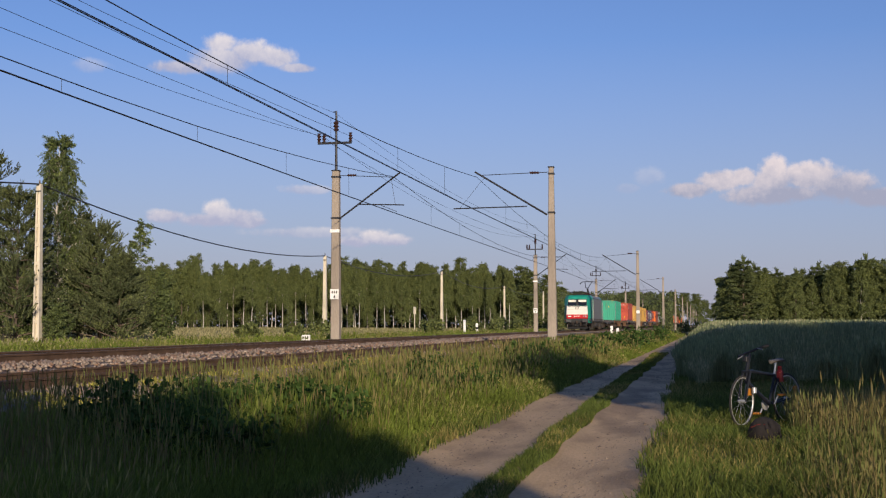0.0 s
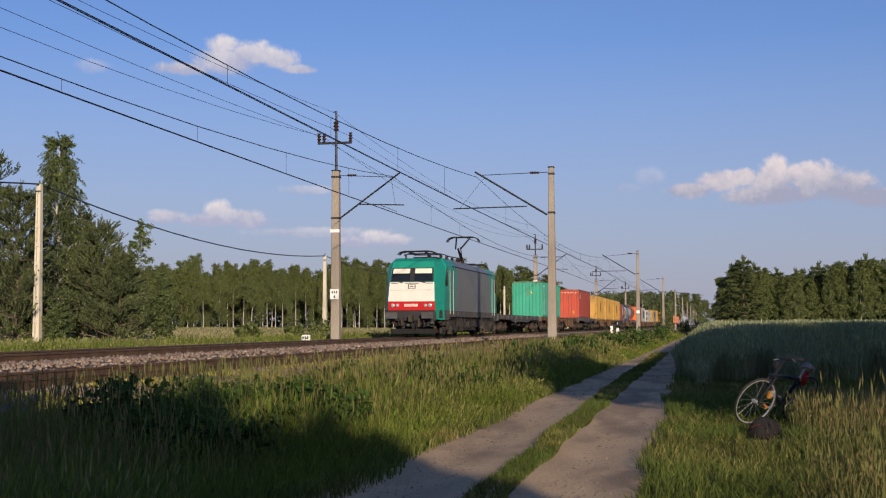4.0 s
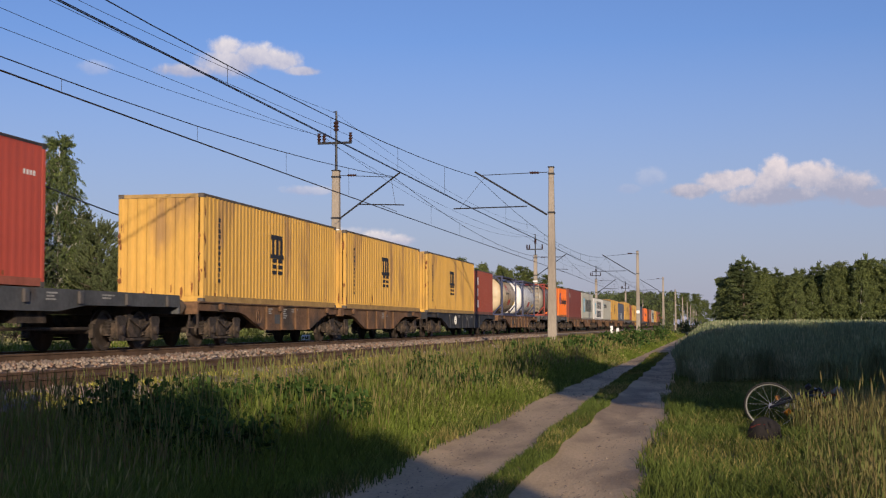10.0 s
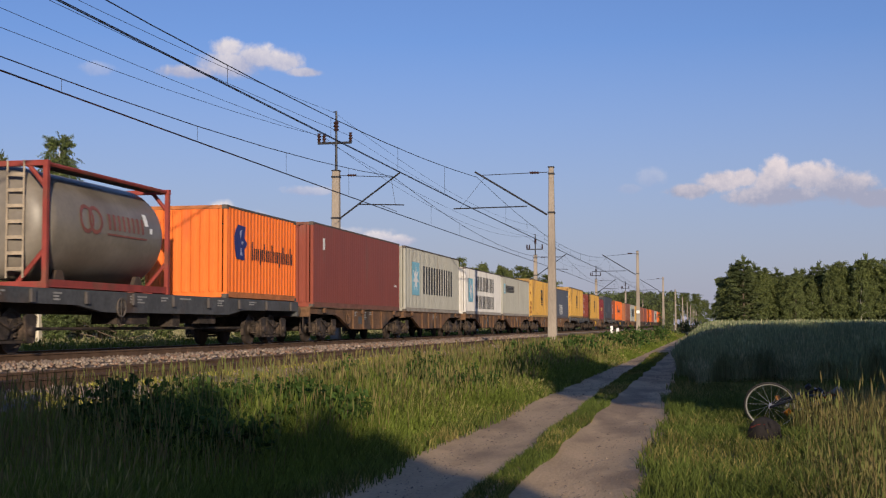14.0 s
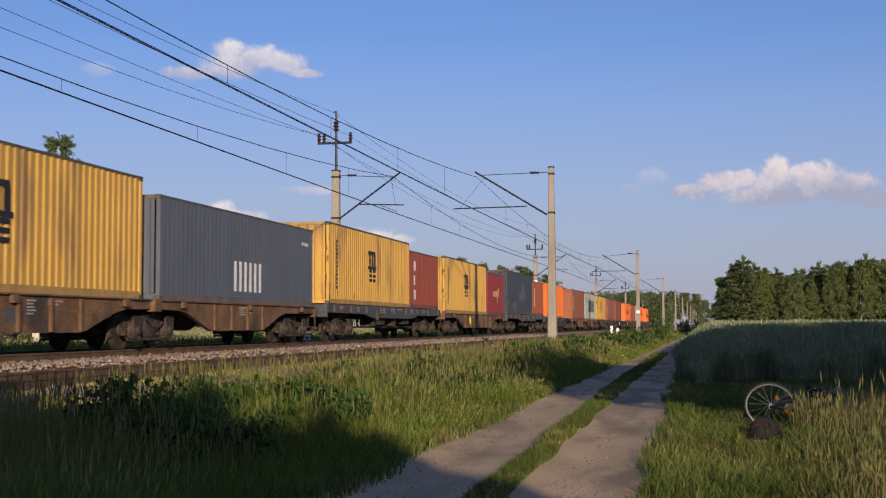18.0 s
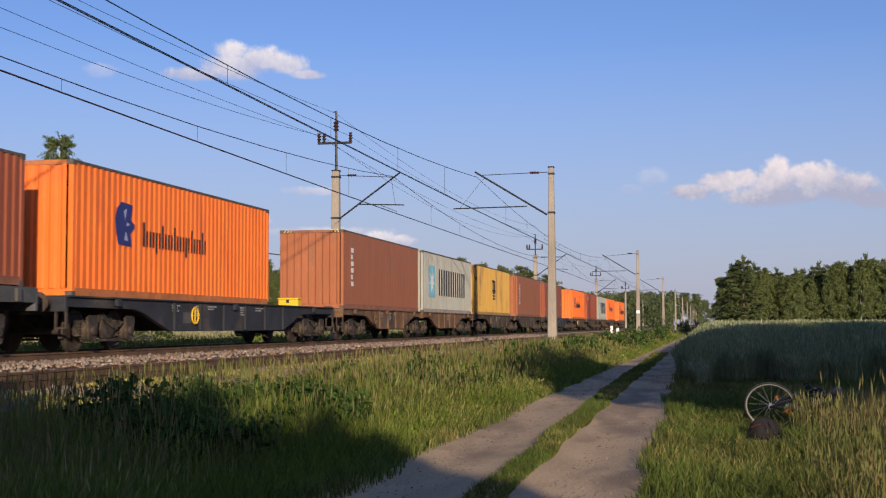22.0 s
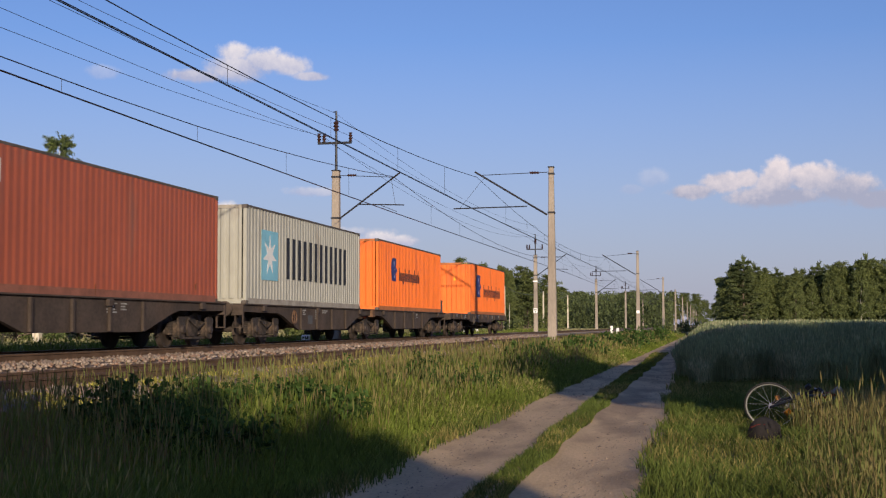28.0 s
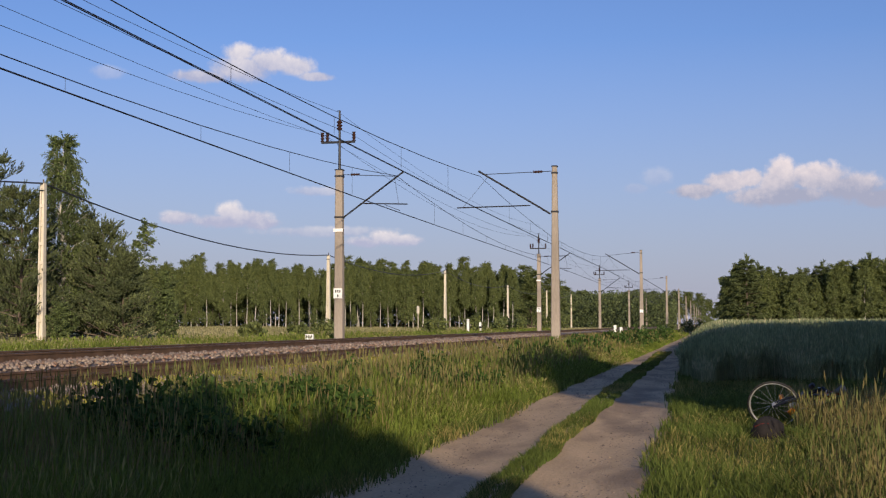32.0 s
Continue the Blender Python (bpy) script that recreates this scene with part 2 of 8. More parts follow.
def crumbs(count):
    """Small stones and clods lying on the farm track."""
    rng = np.random.default_rng(8)
    y = 5.0 + 45.0 * rng.random(count) ** 2.2
    x = np.where(rng.random(count) < 0.5, rng.normal(-2.45, 0.32, count), rng.normal(-1.05, 0.30, count)) - 0.012 * np.maximum(0, y - 15)
    z = np.array([level(a, b) for a, b in zip(x, y)]) + 0.012
    r = rng.uniform(0.003, 0.009, count) * (1 + 0.02 * y) * (1 + 1.2 * rng.random(count) ** 8)
    base = np.array([(1, 0, 0), (0, 1, 0), (-1, 0, 0), (0, -1, 0), (0.1, 0.1, 0.75)])
    tri = np.array([(0, 1, 4), (1, 2, 4), (2, 3, 4), (3, 0, 4)])
    v = base[None] * rng.uniform(0.6, 1.3, (count, 5, 3)) * r[:, None, None] + np.stack([x, y, z], -1)[:, None]
    return soup("track_pebbles", v.reshape(-1, 3), (tri[None] + (np.arange(count) * 5)[:, None, None]).reshape(-1, 3), M["pebble"])


tagged(new("track_pebbles", crumbs(5000)), "small stones and clods lying on the sandy track", "pebbles", kind="stuff")

# ballast bed of both tracks: one sheet with shoulders
Y0, Y1 = -160.0, 1500.0
bx = [(-17.4, -0.45), (-16.6, -0.2), (-15.9, -0.185), (-12.7, -0.19), (-12.2, -0.26), (-11.9, -0.36), (-8.7, -0.385), (-8.2, -0.45), (-7.4, -0.66)]
by = sorted(set([Y0, Y1] + [-40 + 2 * i for i in range(40)] + [40 + 10 * i for i in range(146)]))
bl = Shape()
for y in by:
    for x, z in bx:
        bl.v.append((x, y, z + 0.02 * noise.noise((x * 1.3, y * 0.7, 5))))
k = len(bx)
bl.f = [(j * k + i, j * k + i + 1, (j + 1) * k + i + 1, (j + 1) * k + i) for j in range(len(by) - 1) for i in range(k - 1)]
tagged(part("ballast_bed", bl, M["ballast"], smooth=60), "grey-brown crushed stone ballast under two tracks", "ballast", kind="structure")


def stones(count, ylo, yhi, size):
    """Loose angular stones on the ballast between and beside the rails."""
    rng = np.random.default_rng(5)
    zone = rng.random(count)
    x = np.where(zone < 0.72, rng.uniform(-13.45, -11.1, count), rng.uniform(-9.5, -7.7, count))
    y = ylo + (yhi - ylo) * rng.random(count) ** 1.9
    bxs, bzs = zip(*bx)
    z = np.interp(x, bxs, bzs)
    r = size * rng.uniform(0.6, 1.4, count) * (1 + 0.012 * (y - ylo))
    z = z + r * 0.25 + np.where((x > -12.6) & (x < -11.5), 0.03, 0.0)
    base = np.array([(1, 0, -.1), (0, 1, .1), (-1, 0, 0), (0, -1, -.1), (.1, .1, .8), (-.1, 0, -.6)])
    tri = np.array([(0, 1, 4), (1, 2, 4), (2, 3, 4), (3, 0, 4), (1, 0, 5), (2, 1, 5), (3, 2, 5), (0, 3, 5)])
    w = rng.uniform(0, 6.28, count)
    jit = base[None] * rng.uniform(0.6, 1.35, (count, 6, 3)) * r[:, None, None]
    c, s = np.cos(w)[:, None], np.sin(w)[:, None]
    v = np.stack([jit[..., 0] * c - jit[..., 1] * s, jit[..., 0] * s + jit[..., 1] * c, jit[..., 2]], -1) + np.stack([x, y, z], -1)[:, None]
    t = tri[None] + (np.arange(count) * 6)[:, None, None]
    return soup("ballast_stones", v.reshape(-1, 3), t.reshape(-1, 3), M["stone"])


tagged(new("ballast_stones", stones(12500, 8, 95, 0.046)), "loose pale crushed stones between the tracks", "ballast", kind="stuff")


def rail_line(x, zt, y0, y1):
    """One rail: foot, web and worn head."""
    s = Shape()
    prof = [(-0.07, -0.172), (0.07, -0.172), (0.07, -0.155), (0.012, -0.135), (0.012, -0.045), (0.036, -0.035), (0.036, -0.006), (0.026, 0), (-0.026, 0), (-0.036, -0.006),
            (-0.036, -0.035), (-0.012, -0.045), (-0.012, -0.135), (-0.07, -0.155)]
    n = len(prof)
    s.add([(x + a, y, zt + b) for y in (y0, y1) for a, b in prof], [(i, (i + 1) % n, n + (i + 1) % n, n + i) for i in range(n)] + [tuple(range(n)), tuple(range(2 * n - 1, n - 1, -1))])
    return s


for cx, cz, nm in ((FAR_X, FAR_Z, "used by the train"), (NEAR_X, NEAR_Z, "beside the verge")):
    tr = thing("railway_track", "rusty steel rails on sleepers in ballast, track " + nm, "railway track", "tracks of the line")
    for sx in (-0.7535, 0.7535):
        r = part("rail", rail_line(cx + sx, cz, Y0, Y1), M["rust"], tr, "brown rusted rail")
        part("rail_head", Shape().box(cx + sx - 0.024, cx + sx + 0.024, Y0, Y1, cz, cz + 0.003), M["railtop"] if cx == FAR_X else M["rust"], r, "worn running surface")
    sl = Shape().block(-1.3, 1.3, -0.13, 0.13, -0.2, 0.0, 0.03).mesh("sleeper")
    sl.materials.append(M["sleeper"])
    for i in range(130):
        o = new("sleeper", sl)
        o.parent = tr
        o.matrix_basis = pose(cx, 6 + 0.62 * i, cz - 0.172 + 0.012)
    rest = Shape()
    for i in range(250):
        y = 6 + 0.62 * (130 + i)
        rest.box(cx - 1.3, cx + 1.3, y - 0.13, y + 0.13, cz - 0.37, cz - 0.16)
    for i in range(60):
        y = 6 - 0.62 * (1 + i)
        rest.box(cx - 1.3, cx + 1.3, y - 0.13, y + 0.13, cz - 0.37, cz - 0.16)
    tagged(part("sleepers", rest, M["sleeper"], tr), kind="stuff")


# ---- overhead line ----
SPAN, MAST_Y = 70.3, 57.4


def mast(x, side, top, y, tall, plate, wlo, whi, name="catenary_mast"):
    """A tapered concrete mast with its bracket towards the track; side is +1 where the track lies to the right."""
    far = side > 0
    label = ("tapered grey concrete mast with steel top pole" if tall else "tapered buff concrete mast with slanted bracket arm") + " beside the track"
    t = thing(name, label, "mast", "catenary masts", pose(x, y, 0))
    s = Shape()
    ring = lambda hw, z: [(-hw + .03, -hw, z), (hw - .03, -hw, z), (hw, -hw + .03, z), (hw, hw - .03, z), (hw - .03, hw, z), (-hw + .03, hw, z), (-hw, hw - .03, z), (-hw, -hw + .03, z)]
    s.v = ring(wlo, -0.7) + ring(wlo * 0.95 + whi * 0.05, 0.3) + ring((wlo + whi) / 2, top / 2) + ring(whi, top)
    s.f = [(i + 8 * j, (i + 1) % 8 + 8 * j, (i + 1) % 8 + 8 * j + 8, i + 8 * j + 8) for j in range(3) for i in range(8)] + [tuple(range(7, -1, -1)), tuple(range(24, 32))]
    part("column", s, M["concrete"], t)
    part("cap", Shape().block(-whi - 0.03, whi + 0.03, -whi - 0.03, whi + 0.03, top, top + 0.05, 0.01), M["steel_dark"], t)
    for z in (5.62, top - 0.28):
        h = wlo + (whi - wlo) * z / top + 0.025
        part("clamp", Shape().box(-h, h, -h, h, z - 0.04, z + 0.04), M["steel_dark"], t)
    d = side
    reach = 2.98 if far else 3.35
    part("strut", Shape().tube([(d * 0.2, 0, 5.62 if far else 5.53), (d * (reach + 0.15), 0, 7.72 if far else 7.56)], 0.042), M["steel_dark"], t, "dark slanted bracket tube")
    part("stay", Shape().tube([(d * 0.15, 0, top - 0.2), (d * (reach - 0.2), 0, 7.5 if far else 7.40)], 0.016), M["steel_dark"], t)
    part("insulator", Shape().lathe([(0.55 + 0.06 * i, 0.035 + 0.035 * (i % 2)) for i in range(8)] if d > 0 else [(-0.55 - 0.06 * i, 0.035 + 0.035 * (i % 2)) for i in range(8)], (0, 0, top - 0.21), "x", 10), M["insulator"], t)
    part("steady_arm", Shape().tube([(d * 1.12, 0, 6.26 if far else 5.93), (d * (3.3 if far else 4.5), 0, 6.18 if far else 5.89)], 0.028), M["steel_dark"], t)
    part("hanger", Shape().tube([(d * (reach - 0.3), 0, 7.45 if far else 7.30), (d * (reach - 0.1 if far else 4.2), 0, 6.2 if far else 5.92)], 0.008, 5), M["wire"], t)
    part("registration", Shape().tube([(d * (2.2 if far else 4.3), 0, 6.18 if far else 5.91), (d * (2.95 if far else 3.35), 0, 5.88)], 0.014, 5), M["steel_dark"], t)
    if plate:
        part("white_band", Shape().box(-0.23, 0.23, -0.23, -0.20, 4.93, 5.08) if far else Shape().box(-.17, .17, -.235, -.215, 1.7, 2.0), M["white"], t, "white painted band")
    if plate and far:
        pl = part("number_plate", Shape().block(-0.21, 0.21, -0.26, -0.24, 1.8, 2.27, 0.005), M["white"], t, "white enamelled plate")
        for k, (a, z) in enumerate(((-0.1, 2.13), (0.0, 2.13), (0.1, 2.13), (0.0, 1.92))):
            part("mark", Shape().box(a - 0.03, a + 0.03, -0.266, -0.262, z - 0.06, z + 0.06), M["black"], pl)
    if tall:
        zt = tall
        part("top_pole", Shape().tube([(0, 0, top - 0.4), (0, 0, zt)], [0.07, 0.05]), M["steel_dark"], t, "dark steel top pole")
        ca = part("cross_arm", Shape().box(-0.9, 0.75, -0.05, 0.05, zt - 1.55, zt - 1.45), M["steel_dark"], t)
        for xo in (-0.85, -0.6, 0.7):
            part("insulator", Shape().lathe([(0.07 * i, 0.05 + 0.05 * ((i + 1) % 2)) for i in range(7)], (xo, 0, zt - 1.45), "z", 10), M["insulator"], ca)
        part("insulator", Shape().lathe([(0.08 * i, 0.07 + 0.08 * (i % 2)) for i in range(7)], (0, -0.02, zt - 0.95), "z", 10), M["insulator"], t)
        part("horn", Shape().tube([(-0.15, 0, zt - 0.02), (0.0, 0, zt + 0.03), (0.05, 0, zt - 0.3)], 0.02, 6), M["steel_dark"], t)
    return t


for i in range(-2, 12):
    y = MAST_Y + SPAN * i
    mast(-17.2, 1, 7.85 if i == 0 else 7.65, y + 0.2, 10.7 if i == 0 else 9.75, i in (0, 1), 0.21, 0.165)
    mast(-6.92, -1, 7.66 if i == 0 else 7.85, y - 0.4 - 0.3 * i, 0, i == 1, 0.205, 0.11)


def wire(name, label, pts, r, parent=None, n=4):
    return part(name, Shape().tube(pts, r, n, False), M["wire"], parent, label)


def line_pts(x, zat, zmid, stagger=0.0):
    out = []
    for i in range(-2, 11):
        for k in range(12):
            u = k / 12
            y = MAST_Y + SPAN * (i + u)
            st = stagger * (1 - 2 * u) * (1 if i % 2 else -1)
            out.append((x + st, y, zmid + (zat - zmid) * (2 * u - 1) ** 2))
    return out


for x, nm in ((FAR_X, "over the far track"), (NEAR_X, "over the near track")):
    c = thing("catenary", "dark contact wire and sagging messenger wire " + nm, "overhead wire", "overhead wires")
    for o in (-0.025, 0.025):
        wire("contact_wire", "", line_pts(x + o, 5.86, 5.84, 0.2), 0.012, c)
    wire("messenger_wire", "", line_pts(x, 7.5 if x == FAR_X else 7.36, 6.12 if x == FAR_X else 6.26, 0.1), 0.014, c)
    for i in range(-1, 6):
        for k in range(1, 9):
            u = k / 9
            y = MAST_Y + SPAN * (i + u)
            zm = (6.12 if x == FAR_X else 6.26) + (1.38 if x == FAR_X else 1.10) * (2 * u - 1) ** 2
            part("dropper", Shape().tube([(x, y, 5.86), (x, y, zm)], 0.006, 4, False), M["wire"], c)
for xo, za, zm, nm in ((-18.05, 9.55, 8.85, "outer"), (-17.8, 9.5, 8.2, "inner"), (-16.5, 9.5, 8.9, "trackside"), (-17.2, 10.6, 9.6, "topmost")):
    tagged(wire("feeder_wire", "", line_pts(xo, za, zm), 0.009), "thin dark sagging wire, " + nm + " on the mast tops", "overhead wire", "feeder wires")


def pole(x, y, zt, z0, w=0.13):
    t = thing("telegraph_pole", "pale bare square concrete pole in the meadow", "pole", "telegraph poles", pose(x, y, 0))
    s = Shape()
    out = ((-1, -1), (-.45, -1), (-.40, -.2), (.40, -.2), (.45, -1), (1, -1), (1, 1), (.45, 1), (.40, .2), (-.40, .2), (-.45, 1), (-1, 1))
    s.v = [(a * w * f, b * w * f, z) for z, f in ((z0 - 0.5, 1.2), (zt, 0.78)) for a, b in out]
    s.f = [(0, 1, 2, 9, 10, 11), (2, 3, 8, 9), (3, 4, 5, 6, 7, 8), (12, 13, 14, 21, 22, 23), (14, 15, 20, 21), (15, 16, 17, 18, 19, 20)] + [(i, (i + 1) % 12, (i + 1) % 12 + 12, i + 12) for i in range(12)]
    part("shaft", s, M["pole"], t, "pale concrete shaft with sunken panels")
    for k in range(9):
        z = z0 + 0.25 + k * (zt - z0 - 0.4) / 8
        f = 1.2 - 0.42 * (z - z0 + 0.5) / (zt - z0 + 0.5)
        part("rung", Shape().block(-w * f * 0.5, w * f * 0.5, -w * f * 0.92, w * f * 0.92, z - 0.07, z + 0.07, 0.01), M["pole"], t)
    part("pin", Shape().tube([(0, 0, zt - 0.05), (0, 0, zt + 0.18)], 0.03, 6), M["insulator"], t)
    part("bracket", Shape().box(-w, w, -w - 0.03, -w, zt - 0.35, zt - 0.3), M["steel_dark"], t)


POLES = ((-28.7, 50.8, 6.8), (-28.7, 93.2, 5.9), (-28.7, 136.5, 6.5), (-28.7, 180.0, 6.2), (-28.7, 223.5, 6.6), (-28.7, 263.0, 6.8))
for x, y, z in POLES:
    pole(x, y, z, -0.3, 0.13)
pp = [(-28.7, 5.0, 6.4)]
for a, b in zip(((-28.7, 5.0, 6.4),) + POLES, POLES):
    for k in range(1, 13):
        u = k / 12
        pp.append((a[0], a[1] + (b[1] - a[1]) * u, a[2] + (b[2] - a[2]) * u - 0.95 * 4 * u * (1 - u)))
tagged(wire("telephone_cable", "", pp, 0.035, None, 5), "thick black telephone cable sagging between poles", "cable")

# small posts beside the line
for x, y, h, ban in ((-18.6, 97.0, 1.0, 0), (-18.6, 102.3, 0.75, 1), (-6.2, 82.5, 0.5, 0), (-6.2, 88, 0.35, 0)):
    t = thing("marker_post", "short white marker post beside the track", "post", "marker posts", pose(x, y, -0.4))
    part("shaft", Shape().block(-0.09, 0.09, -0.09, 0.09, 0, h + 0.4, 0.02), M["white"], t)
    if ban:
        part("band", Shape().box(-0.095, 0.095, -0.095, 0.095, h - 0.1, h + 0.08), M["black"], t, "black band")
t = thing("kilometre_stone", "small white stone with faded black figures", "marker stone", "", pose(-17.5, 54.0, -0.42))
part("stone", Shape().block(-0.19, 0.19, -0.08, 0.08, 0, 0.58, 0.03), M["white"], t)
for a in (-0.11, 0.0, 0.11):
    part("mark", Shape().box(a - 0.03, a + 0.03, -0.085, -0.081, 0.41, 0.52), M["black"], t)
t = thing("signal_lamp_post", "thin post with a pale oblong box in the meadow", "post", "", pose(-34.9, 150.0, -0.1))
part("shaft", Shape().tube([(0, 0, 0), (0, 0, 2.2)], 0.05, 6), M["pole"], t)
part("box", Shape().block(-0.17, 0.17, -0.12, 0.12, 2.05, 2.95, 0.08), M["pole"], t)


# ---- train ----
def paint(name, col, dirt=None, mix=0.0, rough=0.55, var=0.09):
    dirt = tuple(0.55 * c + 0.45 * d for c, d in zip(col, (0.15, 0.10, 0.07))) if dirt is None else dirt
    return mat(name, col, rough, var=var, scale=1.6, fine=14, second=dirt, mix=mix, stretch=(1, 1, 0.3))


PAINT = {
    "green": paint("green_container_paint", (0.045, 0.36, 0.235)), "red": paint("red_container_paint", (0.50, 0.080, 0.045)),
    "yellow": paint("yellow_container_paint", (0.585, 0.335, 0.074), dirt=(0.33, 0.19, 0.07), mix=0.22), "brown": paint("brown_container_paint", (0.25, 0.058, 0.036)),
    "orange": paint("orange_container_paint", (0.84, 0.180, 0.028), dirt=(0.62, 0.13, 0.03), mix=0.05), "grey": paint("pale_grey_container_paint", (0.37, 0.362, 0.315)),
    "white": paint("white_container_paint", (0.60, 0.58, 0.55)), "slate": paint("slate_container_paint", (0.105, 0.115, 0.145)),
    "dark": paint("dark_slate_container_paint", (0.058, 0.066, 0.080)), "crimson": paint("crimson_container_paint", (0.22, 0.032, 0.038)),
    "rust": paint("rust_red_container_paint", (0.30, 0.080, 0.036)), "brick": paint("brick_red_container_paint", (0.36, 0.088, 0.042)), "salmon": paint("faded_red_container_paint", (0.35, 0.116, 0.048)),
}
COLOURS = dict(green=(0.045, 0.30, 0.2), red=(0.42, 0.075, 0.045), yellow=(0.5, 0.3, 0.08), brown=(0.2, 0.055, 0.04), orange=(0.62, 0.17, 0.03), grey=(0.42, 0.4, 0.35), white=(0.5, 0.48, 0.44), slate=(0.1, 0.105, 0.125), dark=(0.07, 0.07, 0.075), crimson=(0.2, 0.035, 0.035), rust=(0.28, 0.08, 0.05), brick=(0.30, 0.08, 0.05), salmon=(0.32, 0.1, 0.06))
DUSTY = {k: mat(k + "_dusty_rail", tuple(0.6 * c + 0.4 * d for c, d in zip(v, (0.17, 0.12, 0.08))), 0.8, var=0.2, scale=3, fine=15) for k, v in COLOURS.items()}
M["wagon_rust"] = mat("wagon_rusty_steel", (0.165, 0.088, 0.046), 0.85, var=0.35, scale=1.5, fine=12, bump=0.4, second=(0.065, 0.048, 0.037), mix=0.45)
M["wagon_grey"] = mat("wagon_grey_steel", (0.072, 0.074, 0.078), 0.8, var=0.25, scale=1.5, fine=12, second=(0.09, 0.06, 0.045), mix=0.3)
M["wagon_blue"] = mat("wagon_dark_blue_steel", (0.026, 0.028, 0.036), 0.75, var=0.3, scale=1.5, fine=12, second=(0.075, 0.062, 0.052), mix=0.25)
M["wagon_dark"] = mat("wagon_dark_steel", (0.062, 0.044, 0.034), 0.85, var=0.3, scale=1.5, fine=12, second=(0.075, 0.05, 0.036), mix=0.3)
M["bogie"] = mat("bogie_grime", (0.040, 0.030, 0.024), 0.9, var=0.5, scale=5, fine=22, bump=0.6, second=(0.072, 0.050, 0.036), mix=0.3)
M["wheel"] = mat("wheel_steel", (0.065, 0.05, 0.042), 0.7, metal=0.4, var=0.3, scale=5)
M["deckwood"] = mat("deck_timber", (0.09, 0.075, 0.06), 0.9, var=0.3, scale=3, fine=30)
M["tan_steel"] = mat("dirty_pale_steel", (0.36, 0.29, 0.21), 0.7, var=0.25, scale=4)
M["casting"] = mat("corner_casting_steel", (0.09, 0.075, 0.065), 0.8, var=0.3, scale=6)
M["logo_dark"] = mat("dark_lettering_paint", (0.018, 0.018, 0.022), 0.6, var=0.1)
M["logo_blue"] = mat("deep_blue_paint", (0.025, 0.035, 0.17), 0.6, var=0.1)
M["logo_pale"] = mat("pale_blue_paint", (0.34, 0.36, 0.55), 0.6, var=0.08)
M["faded_red"] = mat("faded_red_paint", (0.20, 0.07, 0.055), 0.6, var=0.2)
M["stencil"] = mat("dusty_stencil_paint", (0.30, 0.29, 0.27), 0.8, var=0.35, scale=9)
M["rust_flake"] = mat("flaked_rust", (0.20, 0.075, 0.026), 0.9, var=0.35, scale=8, fine=40)
M["logo_sky"] = mat("sky_blue_paint", (0.22, 0.50, 0.62), 0.6, var=0.08)
M["logo_yellow"] = mat("yellow_label_paint", (0.78, 0.47, 0.03), 0.6, var=0.08)
M["logo_gold"] = mat("gold_lettering_paint", (0.80, 0.62, 0.20), 0.6, var=0.08)
M["logo_red"] = mat("red_label_paint", (0.55, 0.03, 0.02), 0.6, var=0.08)
M["stripe"] = mat("hazard_stripe_paint", (0.6, 0.45, 0.10), 0.6, var=0.1)
CACHE = {}


def shared(key, make, material, smooth=None):
    """One mesh for alike parts."""
    if key not in CACHE:
        me = make().mesh(key if isinstance(key, str) else key[0], smooth)
        me.materials.append(material)
        CACHE[key] = me
    return CACHE[key]


def corrugated(length, h, pitch, depth, flip):
    """A trapezoid-folded wall along y, its outer face at x = 0, folds towards the inside."""
    n = max(2, round(length / pitch))
    p = length / n
    ys = []
    for i in range(n):
        ys += [(i * p, -depth), (i * p + p * 0.16, -depth * 0.0), (i * p + p * 0.5, 0.0), (i * p + p * 0.66, -depth)]
    ys.append((length, -depth))
    s = Shape()
    for y, d in ys:
        s.v += [(d * flip, y, 0), (d * flip, y, h)]
    s.f = [(2 * i, 2 * i + 2, 2 * i + 3, 2 * i + 1) for i in range(len(ys) - 1)]
    return s


BAR = lambda y0, y1, z0, z1: Shape().box(1.2215, 1.2245, y0, y1, z0, z1)


def letters(t, material, y0, z0, w, h, n, gap=0.48, name="lettering_bar", rng=None, label=""):
    """A word as upright plain bars of its size, on the side that faces the road; y runs along the train."""
    step = w / n
    for i in range(n):
        if step > 0.3:
            for a, b in ((0.06, 0.30), (0.56, 0.80)):
                part(name, BAR(y0 + (i + a) * step, y0 + (i + b) * step, z0, z0 + h), material, t, label)
        else:
            part(name, BAR(y0 + i * step, y0 + (i + 1 - gap) * step, z0, z0 + h), material, t, label)


def end_bars(t, material, x0, z0, w, h, n, vertical=False, name="lettering_bar"):
    for i in range(n):
        if vertical:
            s = Shape().box(x0, x0 + w, -0.008, -0.004, z0 - (i + 0.7) * h / n, z0 - i * h / n)
        else:
            s = Shape().box(x0 + i * w / n, x0 + (i + 0.6) * w / n, -0.008, -0.004, z0, z0 + h)
        part(name, s, material, t)


